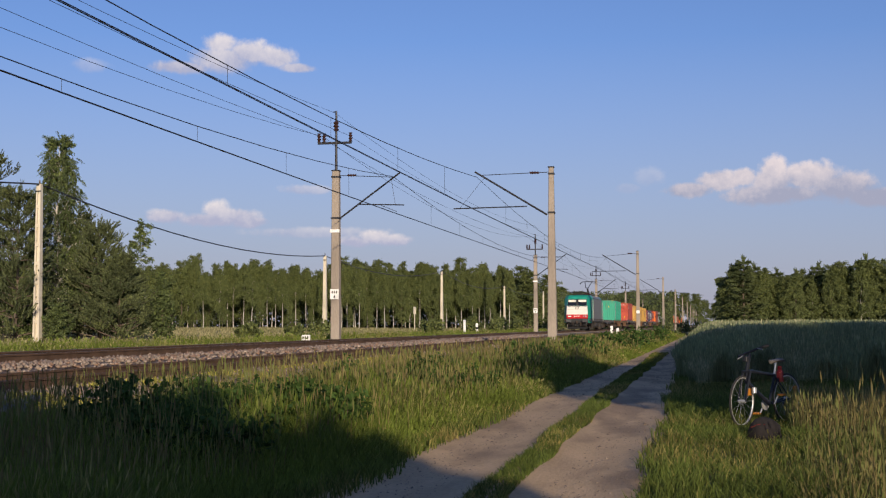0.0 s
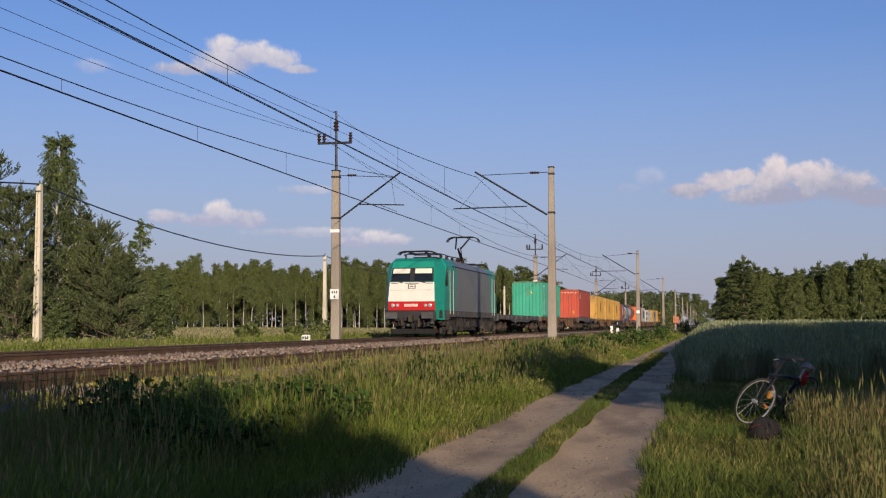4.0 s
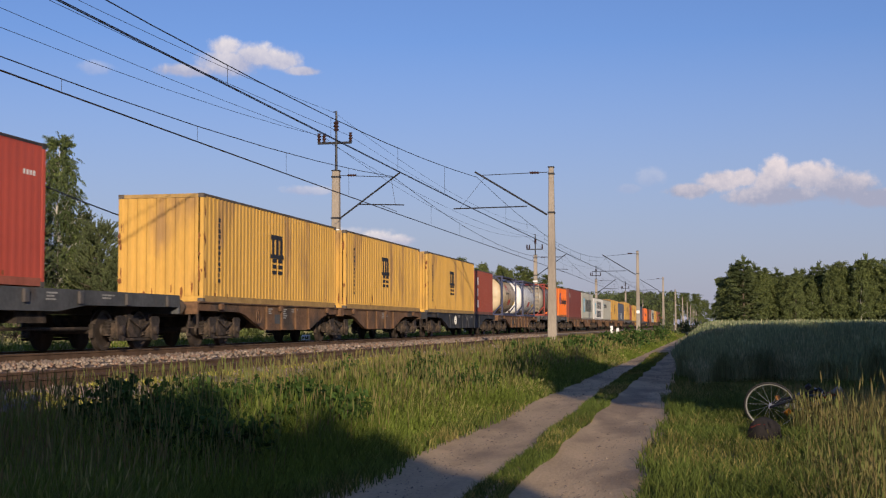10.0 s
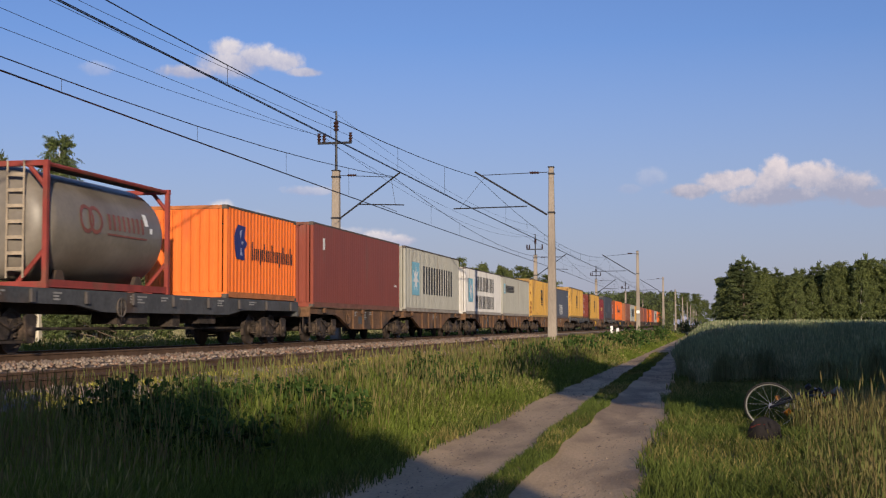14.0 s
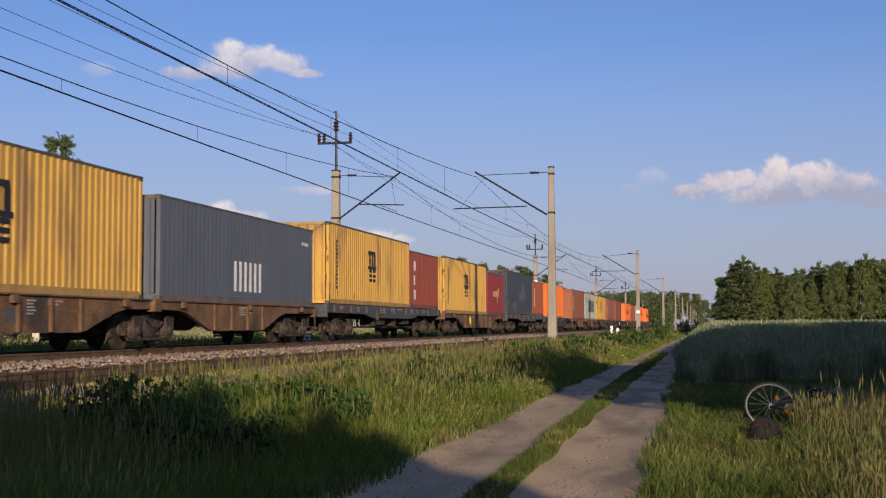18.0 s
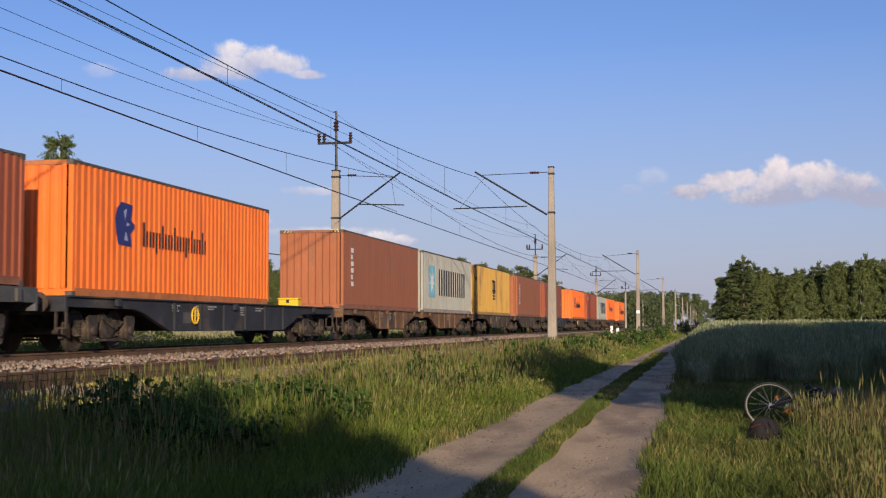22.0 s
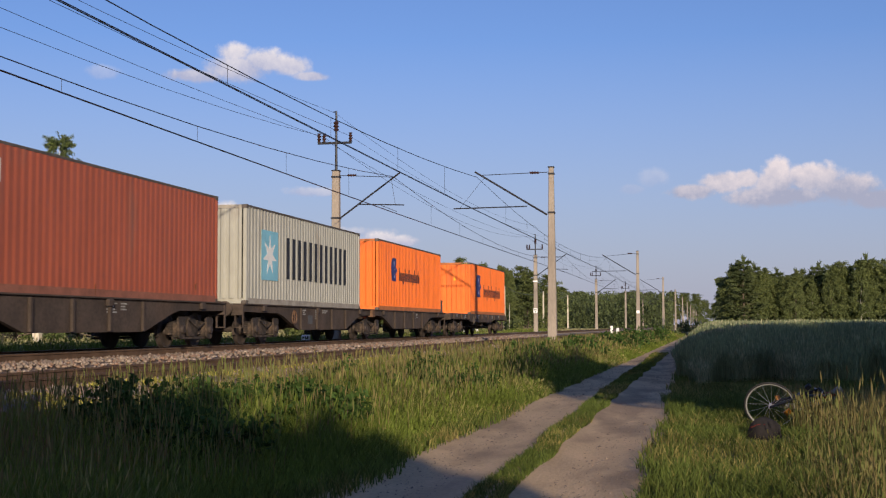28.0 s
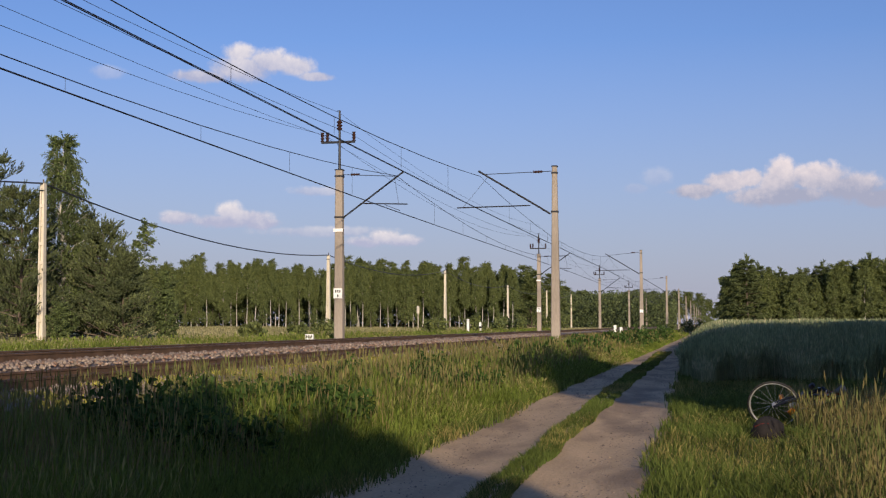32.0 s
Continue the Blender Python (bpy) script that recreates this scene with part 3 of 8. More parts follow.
def container(colour, feet, high, label, marks=(), doors_front=False, plain=False):
    """A steel box container; y = 0 is its leading end, z = 0 its bottom. 20 or 40 feet."""
    L, H, W = (12.192 if feet == 40 else 6.058), (2.896 if high else 2.591), 1.219
    t = thing("shipping_container", label, "container", "containers of the train")
    mt = PAINT[colour]
    key = (feet, high, colour)
    part("frame", shared(("frame", *key), lambda: frame_shape(L, H, W), mt), None, t)
    for sgn in (1, -1):
        me = shared(("side_wall", sgn, plain, *key), lambda: corrugated(L - 0.30, H - 0.24, 0.278, (0.026, 0.0045, 0.011)[int(plain)], sgn), mt)
        part("side_wall", me, None, t, at=pose(sgn * (W - 0.004), 0.15, 0.17))
    for sgn in (1, -1):
        # top rails take the dark colour of the corner castings
        part("top_rail", shared(("top_rail", sgn, feet, high), lambda: rail_shape(L, H, W, sgn, True), M["casting"]), None, t, "thin dark top rail")
        part("bottom_rail", shared(("bottom_rail", sgn, *key), lambda: rail_shape(L, H, W, sgn, False), DUSTY[colour]), None, t, "dusty bottom rail")
    for yy in (0.012, L - 0.122):
        part("header", shared(("header", *key), lambda: Shape().box(-W + 0.1, W - 0.1, 0, 0.11, H - 0.11, H - 0.01), DUSTY[colour]), None, t, at=pose(0, yy, 0))
    part("roof", shared(("roof", *key), lambda: roof_shape(L, H, W), mt), None, t)
    for yy, fl in ((0.03, 0), (L - 0.03, 1)):
        is_door = doors_front == (fl == 0)
        if is_door:
            for sx in (-1, 1):
                d = part("door", shared(("door", sx, *key), lambda: Shape().block(min(0, sx * 1.11), max(0, sx * 1.11), -0.03, 0.03, 0.16, H - 0.13, 0.012), mt), None, t, at=pose(0, yy, 0))
                for k in (0.3, 0.82):
                    part("lock_rod", Shape().tube([(sx * k, -0.05 if fl == 0 else 0.05, 0.2), (sx * k, -0.05 if fl == 0 else 0.05, H - 0.16)], 0.018, 6), M["casting"], d)
        else:
            me = shared(("end_wall", fl, *key), lambda: corrugated(2 * W - 0.26, H - 0.29, 0.27, 0.04, -1 if fl == 0 else 1), mt)
            part("end_wall", me, None, t, at=pose(-W + 0.13, yy - 0.02, 0.17, 0, 0, -90) if fl == 1 else pose(-W + 0.13, yy - 0.02, 0.17, 0, 0, -90))
    cm = shared("corner_casting", lambda: Shape().block(-0.081, 0.081, -0.089, 0.089, -0.059, 0.059, 0.012), M["casting"])
    for sx in (-1, 1):
        for yy in (0.089, L - 0.089):
            for zz in (0.059, H - 0.059):
                part("corner_casting", cm, None, t, at=pose(sx * (W - 0.079), yy, zz))
    for kind, *a in marks:
        MARKS[kind](t, L, H, *a)
    return t


def frame_shape(L, H, W):
    s = Shape()
    for sx in (-1, 1):
        a, b = (W - 0.12, W - 0.002) if sx > 0 else (-W + 0.002, -W + 0.12)
        for y0, y1 in ((0.01, 0.16), (L - 0.16, L - 0.01)):
            s.block(a, b, y0, y1, 0.1, H - 0.1, 0.02)
    for y0, y1 in ((0.01, 0.12), (L - 0.12, L - 0.01)):
        s.box(-W + 0.1, W - 0.1, y0, y1, 0.02, 0.17)
    s.box(-W + 0.05, W - 0.05, 0.1, L - 0.1, 0.1, 0.15)
    return s


def rail_shape(L, H, W, sx, top):
    a, b = (W - 0.12, W - 0.002) if sx > 0 else (-W + 0.002, -W + 0.12)
    if top:
        return Shape().box(a + 0.05 * (sx > 0), b - 0.05 * (sx < 0), 0.15, L - 0.15, H - 0.068, H - 0.01)
    return Shape().box(a + 0.03 * (sx > 0), b - 0.03 * (sx < 0), 0.15, L - 0.15, 0.02, 0.18)


def roof_shape(L, H, W):
    s = Shape()
    n = max(10, round(L / 0.35))
    for i in range(n + 1):
        y = 0.12 + (L - 0.24) * i / n
        z = H - 0.02 - (0.02 if i % 2 else 0)
        s.v += [(-W + 0.07, y, z), (W - 0.07, y, z)]
    s.f = [(2 * i, 2 * i + 1, 2 * i + 3, 2 * i + 2) for i in range(n)]
    return s


def mk_block(t, L, H, y, h=1.0, zc=1.61):
    """Stacked emblem: three bars under a beam, with two blocks below."""
    d, f = M["logo_dark"], 0.70
    for k in range(3):
        part("emblem_bar", BAR(y + 0.54 * f * k, y + (0.54 * k + 0.30) * f, zc - 0.06, zc + h * 0.60 * f), d, t)
    part("emblem_bar", BAR(y - 0.10, y + 1.34 * f, zc + h * 0.58 * f, zc + h * 0.78 * f), d, t)
    part("emblem_bar", BAR(y - 0.16, y + 1.56 * f, zc - 0.17, zc - 0.05), d, t)
    for yy in (y + 0.02, y + 0.80 * f):
        for zz in (zc - 0.42 * f, zc - 0.68 * f, zc - 0.94 * f):
            part("emblem_bar", BAR(yy, yy + 0.58 * f, zz, zz + 0.16 * f), d, t)


def mk_rust(t, L, H, seed, n):
    """Flaked rust along the leading end's posts and edges."""
    r = random.Random(seed)
    for k in range(n):
        if k % 3 < 2:
            edge = r.random()
            x, z = (r.choice((-1.12, 1.12)) + r.uniform(-0.08, 0.06), r.uniform(0.2, H - 0.3)) if edge < 0.6 else (r.uniform(-1.0, 1.0), 0.2 + 0.35 * r.random() ** 2)
            w, h = r.uniform(0.02, 0.07), r.uniform(0.05, 0.22)
            pts = [(x + w * math.cos(q) * r.uniform(0.5, 1.2), -0.003, z + h * math.sin(q) * r.uniform(0.5, 1.2)) for q in (0, 0.9, 1.8, 2.7, 3.6, 4.5, 5.4)]
        else:
            y, z = (r.uniform(0.02, 0.16), r.uniform(0.2, H - 0.3)) if r.random() < 0.65 else (r.uniform(0.3, L - 0.4), 0.2 + 0.25 * r.random() ** 2)
            w, h = r.uniform(0.02, 0.07), r.uniform(0.05, 0.20)
            pts = [(1.2205, y + w * math.cos(q) * r.uniform(0.5, 1.2), z + h * math.sin(q) * r.uniform(0.5, 1.2)) for q in (0, 0.9, 1.8, 2.7, 3.6, 4.5, 5.4)]
        part("rust_flake", Shape().add(pts, [tuple(range(7))]), M["rust_flake"], t)


def mk_wide(t, L, H, y, w, z, h, n, colour="logo_dark"):
    letters(t, M[colour], y, z, w, h, n)


def mk_star(t, L, H, y, z, s):
    part("emblem_square", BAR(y, y + s, z, z + s), M["logo_sky"], t, "sky-blue square")
    st = Shape()
    pts = []
    for k in range(14):
        r = s * (0.42 if k % 2 == 0 else 0.16)
        w = math.pi / 2 + math.pi * k / 7
        pts.append((y + s / 2 + r * math.cos(w), z + s / 2 + r * math.sin(w)))
    c = (y + s / 2, z + s / 2)
    for x in (1.2255, 1.228):
        st.v += [(x, a, b) for a, b in pts] + [(x, *c)]
    st.f = [(i, (i + 1) % 14, 14) for i in range(14)] + [(15 + i, 15 + (i + 1) % 14, 29) for i in range(14)] + [(i, (i + 1) % 14, 15 + (i + 1) % 14, 15 + i) for i in range(14)]
    part("emblem_star", st, M["white"], t, "white seven-pointed star")


def mk_bird(t, L, H, y, z, w, h=None):
    """Blue angular emblem of slanted slabs."""
    h = w if h is None else h
    o = [(0.16, 0.02), (0.86, 0), (0.78, 0.30), (1.0, 0.44), (0.99, 0.52), (0.80, 0.62), (0.90, 0.96), (0.30, 1.0), (0.10, 0.84), (0.0, 0.62), (0.06, 0.30)]
    e = part("emblem", Shape().prism([(y + a * w, z + b * h) for a, b in o], 1.2215, 1.2245), M["logo_blue"], t, "deep blue angular emblem")
    for q in (((0.42, 0.80), (0.58, 0.86), (0.50, 0.60)), ((0.46, 0.14), (0.66, 0.12), (0.54, 0.34)), ((0.58, 0.46), (0.76, 0.50), (0.60, 0.55))):
        part("emblem_facet", Shape().prism([(y + a * w, z + b * h) for a, b in q], 1.2255, 1.228), M["logo_pale"], e, "pale facet")


def mk_small(t, L, H, y, w, z, h, n):
    """A word in small letters, as plain bars of uneven height."""
    st = w / n
    for i in range(n):
        tall = i % 5 in (0, 3)
        low = z - (0.22 * h if i % 5 == 2 else 0)
        part("lettering_bar", BAR(y + i * st, y + (i + 0.30) * st, low, z + h * (0.95 if tall else 0.62)), M["logo_dark"], t)
        part("lettering_bar", BAR(y + (i + 0.5) * st, y + (i + 0.78) * st, z, z + h * 0.62), M["logo_dark"], t)


def mk_num(t, L, H, colour="white", y=None, z=2.3, n=6, w=1.5, h=0.1):
    letters(t, M[colour], L - 2.0 if y is None else y, z, w, h, n, 0.4, "number_bar")


def mk_vert(t, L, H, y, z0, z1, w, n, colour="white"):
    st = (z1 - z0) / n
    for i in range(n):
        part("lettering_bar", BAR(y, y + w * (0.7 if i % 3 == 1 else 1), z0 + i * st, z0 + (i + 0.68) * st), M[colour], t)


def mk_end(t, L, H, colour="white", x=0.55, z=2.4, w=0.06, h=1.2, n=8, vertical=True):
    end_bars(t, M[colour], x, z, w, h, n, vertical)


def mk_tag(t, L, H, x=0.55, z=0.45, s=0.34):
    part("hazard_label", Shape().box(x, x + s, -0.010, -0.006, z, z + s), M["logo_yellow"], t, "yellow warning label")
    for k in range(2):
        part("label_bar", Shape().box(x + 0.06, x + s - 0.06, -0.013, -0.0105, z + 0.06 + k * s * 0.45, z + 0.06 + k * s * 0.45 + s * 0.16), M["logo_dark"], t)


def mk_triangle(t, L, H, x=0.2, z=1.9):
    s = Shape()
    s.v = [(x, -0.008, z), (x + 0.22, -0.008, z), (x + 0.11, -0.008, z + 0.24), (x, -0.004, z), (x + 0.22, -0.004, z), (x + 0.11, -0.004, z + 0.24)]
    s.f = [(0, 1, 2), (3, 5, 4), (0, 3, 4, 1), (1, 4, 5, 2), (2, 5, 3, 0)]
    part("warning_triangle", s, M["logo_yellow"], t, "yellow warning triangle")


def mk_patch(t, L, H, y0, y1, z0, z1, colour):
    part("painted_panel", Shape().box(1.2185, 1.2208, y0, y1, z0, z1), M[colour], t)


def mk_stripe(t, L, H):
    for sx in (-1, 1):
        part("stripe_ground", Shape().box(*sorted((sx * 1.09, sx * 0.72)), -0.004, 0.008, H - 0.095, H - 0.035), M["black"], t)
        for i in range(3):
            x0 = sx * (1.07 - 0.12 * i)
            part("hazard_stripe", Shape().add([(x0, -0.008, H - 0.09), (x0 - sx * 0.06, -0.008, H - 0.09), (x0 - sx * 0.10, -0.008, H - 0.04), (x0 - sx * 0.04, -0.008, H - 0.04)], [(0, 1, 2, 3)]), M["stripe"], t)


MARKS = dict(rust=mk_rust, small=mk_small, block=mk_block, wide=mk_wide, star=mk_star, bird=mk_bird, num=mk_num, vert=mk_vert, end=mk_end, tag=mk_tag, triangle=mk_triangle, patch=mk_patch, stripe=mk_stripe)


# ---- wagons ----
def bogie(parent, y, three=False):
    """A two-axle truck: side frames, boxes, springs, wheels; two levels under its wagon."""
    def side():
        s = Shape()
        for sx in (-1, 1):
            o = [(-1.25, 0.50), (-1.05, 0.66), (-0.55, 0.70), (-0.35, 0.48), (0.35, 0.48), (0.55, 0.70), (1.05, 0.66), (1.25, 0.50), (1.22, 0.36), (0.75, 0.40), (0.5, 0.30), (-0.5, 0.30), (-0.75, 0.40), (-1.22, 0.36)]
            s.prism(o, sx * 0.98 - 0.06, sx * 0.98 + 0.06)
        s.box(-1.0, 1.0, -0.18, 0.18, 0.42, 0.82)
        s.block(-0.35, 0.35, -0.35, 0.35, 0.8, 0.95, 0.04)
        return s
    b = part("bogie", shared("bogie", side, M["bogie"]), None, parent, "grimy two-axle bogie", at=pose(0, y, 0))
    wm = shared("wheel", lambda: Shape().lathe([(-0.07, 0.2), (-0.068, 0.46), (-0.045, 0.49), (-0.035, 0.462), (0.06, 0.458), (0.065, 0.40), (0.03, 0.36), (0.03, 0.16), (0.10, 0.14), (0.10, 0.02)], (0, 0, 0), "x", 24), M["wheel"], 40)
    box_ = shared("axle_box", lambda: Shape().block(-0.13, 0.13, -0.17, 0.17, -0.17, 0.2, 0.04), M["bogie"])
    spring = shared("spring", lambda: Shape().lathe([(0.035 * i, 0.09 - 0.022 * (i % 2)) for i in range(9)], (0, 0, 0), "z", 10), M["bogie"])
    axle = shared("axle", lambda: Shape().tube([(-0.75, 0, 0), (0.75, 0, 0)], 0.085, 10), M["wheel"])
    cyl = shared("brake_cylinder", lambda: Shape().tube([(0, -0.3, 0), (0, 0.3, 0)], 0.10, 10).tube([(0, 0.3, 0), (0, 0.7, -0.05)], 0.025, 6), M["bogie"])
    shoe = shared("brake_block", lambda: Shape().prism([(-0.05, -0.16), (0.05, -0.14), (0.07, 0.14), (-0.03, 0.16)], -0.05, 0.05), M["bogie"])
    bar_ = shared("tie_bar", lambda: Shape().box(-0.03, 0.03, -1.15, 1.15, -0.03, 0.03), M["bogie"])
    plate = shared("side_plate", lambda: Shape().prism([(-0.34, 0.05), (-0.2, 0.3), (0.2, 0.3), (0.34, 0.05), (0.22, -0.14), (-0.22, -0.14)], 0, 0.05), M["bogie"])
    for sx in (-1, 1):
        part("brake_cylinder", cyl, None, b, at=pose(sx * 0.55, 0.1, 0.66))
        part("tie_bar", bar_, None, b, at=pose(sx * 1.09, 0, 0.25))
        part("side_plate", plate, None, b, at=pose(sx * 1.07 - (0.05 if sx < 0 else 0), 0, 0.44))
        for yy in (-0.36, 0.36, -1.42, 1.42):
            part("brake_block", shoe, None, b, at=pose(sx * 0.77, yy, 0.45))
    lever = shared("brake_lever", lambda: Shape().tube([(0, -0.5, 0.18), (0, 0.1, -0.05), (0, 0.62, 0.1)], 0.022, 6), M["bogie"])
    wedge = shared("axle_guard", lambda: Shape().prism([(-0.24, 0.28), (-0.12, 0.33), (0.12, 0.33), (0.24, 0.28), (0.16, -0.2), (0.08, -0.24), (-0.08, -0.24), (-0.16, -0.2)], 0, 0.05), M["bogie"])
    cap_ = shared("axle_cap", lambda: Shape().lathe([(0, 0.11), (0.05, 0.11), (0.07, 0.08), (0.07, 0.01)], (0, 0, 0), "x", 12), M["wheel"])
    part("brake_lever", lever, None, b, at=pose(1.17, 0.15, 0.55))
    for yy in (-0.9, 0.9):
        part("axle_guard", wedge, None, b, at=pose(1.185, yy, 0.46))
        part("axle_cap", cap_, None, b, at=pose(1.23, yy, 0.46))
    for yy in (-0.9, 0.9):
        part("axle", axle, None, b, at=pose(0, yy, 0.458))
        for sx in (-1, 1):
            part("wheel", wm, None, b, at=pose(sx * 0.75, yy, 0.458, 0, 0, 0 if sx > 0 else 180))
            part("axle_box", box_, None, b, at=pose(sx * 1.06, yy, 0.46))
            for o in (-0.26, 0.26):
                part("spring", spring, None, b, at=pose(sx * 1.0, yy + o, 0.34))
    return b


def buffers(t, y, out):
    """Two buffers and a hook at a wagon's end; out is the way they point."""
    def bf():
        return Shape().lathe([(0, 0.09), (0.2, 0.09), (0.2, 0.06), (0.42, 0.06), (0.42, 0.20), (0.47, 0.22), (0.5, 0.2)], (0, 0, 0), "y", 14)
    me = shared("buffer", bf, M["wagon_dark"], 40)
    for sx in (-0.875, 0.875):
        part("buffer", me, None, t, at=pose(sx, y, 1.04, 0, 0, 0 if out > 0 else 180))
    part("coupling", Shape().tube([(0, y, 1.02), (0, y + out * 0.45, 0.94)], 0.05, 6).box(-0.06, 0.06, y + out * 0.3 - 0.1, y + out * 0.3 + 0.1, 0.55, 0.95), M["wagon_dark"], t)


def hand_wheel(t, y, z, material):
    part("brake_wheel", Shape().ring((1.31, y, z), 0.21, 0.022, "x", 20, 5).box(1.3, 1.32, y - 0.02, y + 0.02, z - 0.2, z + 0.2).box(1.3, 1.32, y - 0.2, y + 0.2, z - 0.02, z + 0.02), material, t, "spoked brake wheel")


def sill(outline, x0, x1):
    return Shape().prism(outline, x0, x1)


def stencils(t, x, z, spots, name="stencil_bar"):
    """Dusty pale data bars painted on a sill, in groups of short rows."""
    for y, w, rows in spots:
        for k in range(rows):
            part(name, Shape().box(x, x + 0.004, y, y + w * (1.0, 0.7, 0.85)[k % 3], z - 0.065 * k - 0.035, z - 0.065 * k), M["stencil"], t)


def flat_wagon(L, finish, label, deck_z=1.32, wood=False):
    """A level-sided flat wagon on two bogies."""
    t = thing("container_wagon", label, "wagon", "wagons of the train")
    mt = M[finish]
    e = 0.55
    for sx in (-1, 1):
        a, b = (1.16, 1.28) if sx > 0 else (-1.28, -1.16)
        o = [(e, deck_z), (L - e, deck_z), (L - e, deck_z - 0.30), (L - 5.4, deck_z - 0.32), (L - 6.6, deck_z - 0.46), (6.6, deck_z - 0.46), (5.4, deck_z - 0.32), (e, deck_z - 0.30)]
        sl = part("side_sill", sill(o, a, b), mt, t)
        if sx > 0:
            pm = shared(("stake_pocket", finish), lambda: Shape().block(0, 0.07, -0.09, 0.09, -0.26, 0.0, 0.015), mt)
            for k in range(9):
                part("stake_pocket", pm, None, sl, at=pose(1.28, 1.3 + k * (L - 2.6) / 8, deck_z - 0.03))
    part("deck", Shape().box(-1.2, 1.2, e, L - e, deck_z - 0.09, deck_z - 0.02), M["deckwood"] if wood else M["wagon_dark"], t)
    part("underframe", Shape().box(-0.22, 0.22, 0.6, L - 0.6, deck_z - 0.5, deck_z - 0.09).box(-1.1, 1.1, 7.0, 7.4, deck_z - 0.42, deck_z - 0.1).box(-1.1, 1.1, L - 7.4, L - 7.0, deck_z - 0.42, deck_z - 0.1), M["wagon_dark"], t)
    for y0, y1, z0 in ((7.6, 9.3, 0.60), (10.7, 11.2, 0.54), (12.4, 13.6, 0.62)):
        part("equipment_box", Shape().block(0.45, 1.08, y0, y1, z0, deck_z - 0.42, 0.04), M["bogie"], t)
    part("brake_rod", Shape().tube([(0.7, 3.6, 0.5), (0.7, L - 3.6, 0.5)], 0.04, 6), M["bogie"], t)
    for y in (2.75, L - 2.75):
        bogie(t, y)
    for y, o in ((e, -1), (L - e, 1)):
        part("head_stock", Shape().block(-1.28, 1.28, y - 0.06, y + 0.06, 0.86, deck_z - 0.02, 0.02), mt, t)
        buffers(t, y, o)
    hand_wheel(t, L * 0.36, deck_z - 0.35, M["casting"])
    stencils(t, 1.281, deck_z - 0.07, ((2.1, 0.5, 2), (4.4, 0.35, 3), (7.9, 0.9, 3), (9.6, 0.4, 2), (10.7, 0.7, 1), (13.2, 0.45, 3), (15.6, 0.6, 2)))
    return t


def belly(L0, L1, top, low, arch=(3.3, 3.3)):
    """Outline of a fish-bellied sill between two bogies."""
    a, b = L0 + arch[0], L1 - arch[1]
    return [(L0, top), (L1, top), (L1, top - 0.20), (b + 1.0, top - 0.22), (b + 0.5, top - 0.30), (b - 0.9, low + 0.04), (b - 1.1, low), (a + 1.1, low), (a + 0.9, low + 0.04), (a - 0.5, top - 0.30), (a - 1.0, top - 0.22), (L0, top - 0.20)]


def sill_unit(t, y0, y1, finish, low, ribs, arch):
    mt = M[finish]
    top = 1.16
    for sx in (-1, 1):
        a, b = (1.12, 1.24) if sx > 0 else (-1.24, -1.12)
        sl = part("side_sill", sill(belly(y0, y1, top, low, arch), a, b), mt, t)
        lip = part("sill_flange", Shape().box(*( (1.10, 1.30) if sx > 0 else (-1.30, -1.10)), y0, y1, top + 0.001, top + 0.035), mt, t)
        if sx > 0:
            c = (y0 + y1) / 2
            c += (arch[0] - arch[1]) / 2
            half = (y1 - y0 - arch[0] - arch[1]) / 2 - 1.2
            rm = shared(("rib", finish, low), lambda: Shape().block(0, 0.07, -0.06, 0.06, low + 0.02, top - 0.03, 0.015), mt)
            for k in range(ribs):
                part("rib", rm, None, sl, at=pose(1.24, c + (k - (ribs - 1) / 2) * (2 * half / max(1, ribs - 1)), 0))
            sp = shared(("stake", finish), lambda: Shape().block(0, 0.10, -0.14, 0.14, top - 0.16, top + 0.0, 0.03), mt)
            for k in (0.12, 0.5, 0.88):
                part("fixing", sp, None, sl, at=pose(1.24, y0 + (y1 - y0) * k, 0))
    cross = Shape()
    for k in range(6):
        y = y0 + 0.4 + (y1 - y0 - 0.8) * k / 5
        cross.box(-1.12, 1.12, y - 0.1, y + 0.1, top - 0.2, top - 0.02)
    cross.box(-0.2, 0.2, y0, y1, top - 0.35, top - 0.04)
    part("underframe", cross, M["wagon_dark"], t)
    part("tank", Shape().tube([(0.3, (y0 + y1) / 2 - 0.9, 0.68), (0.3, (y0 + y1) / 2 + 0.5, 0.68)], 0.2, 12), M["wagon_dark"], t)


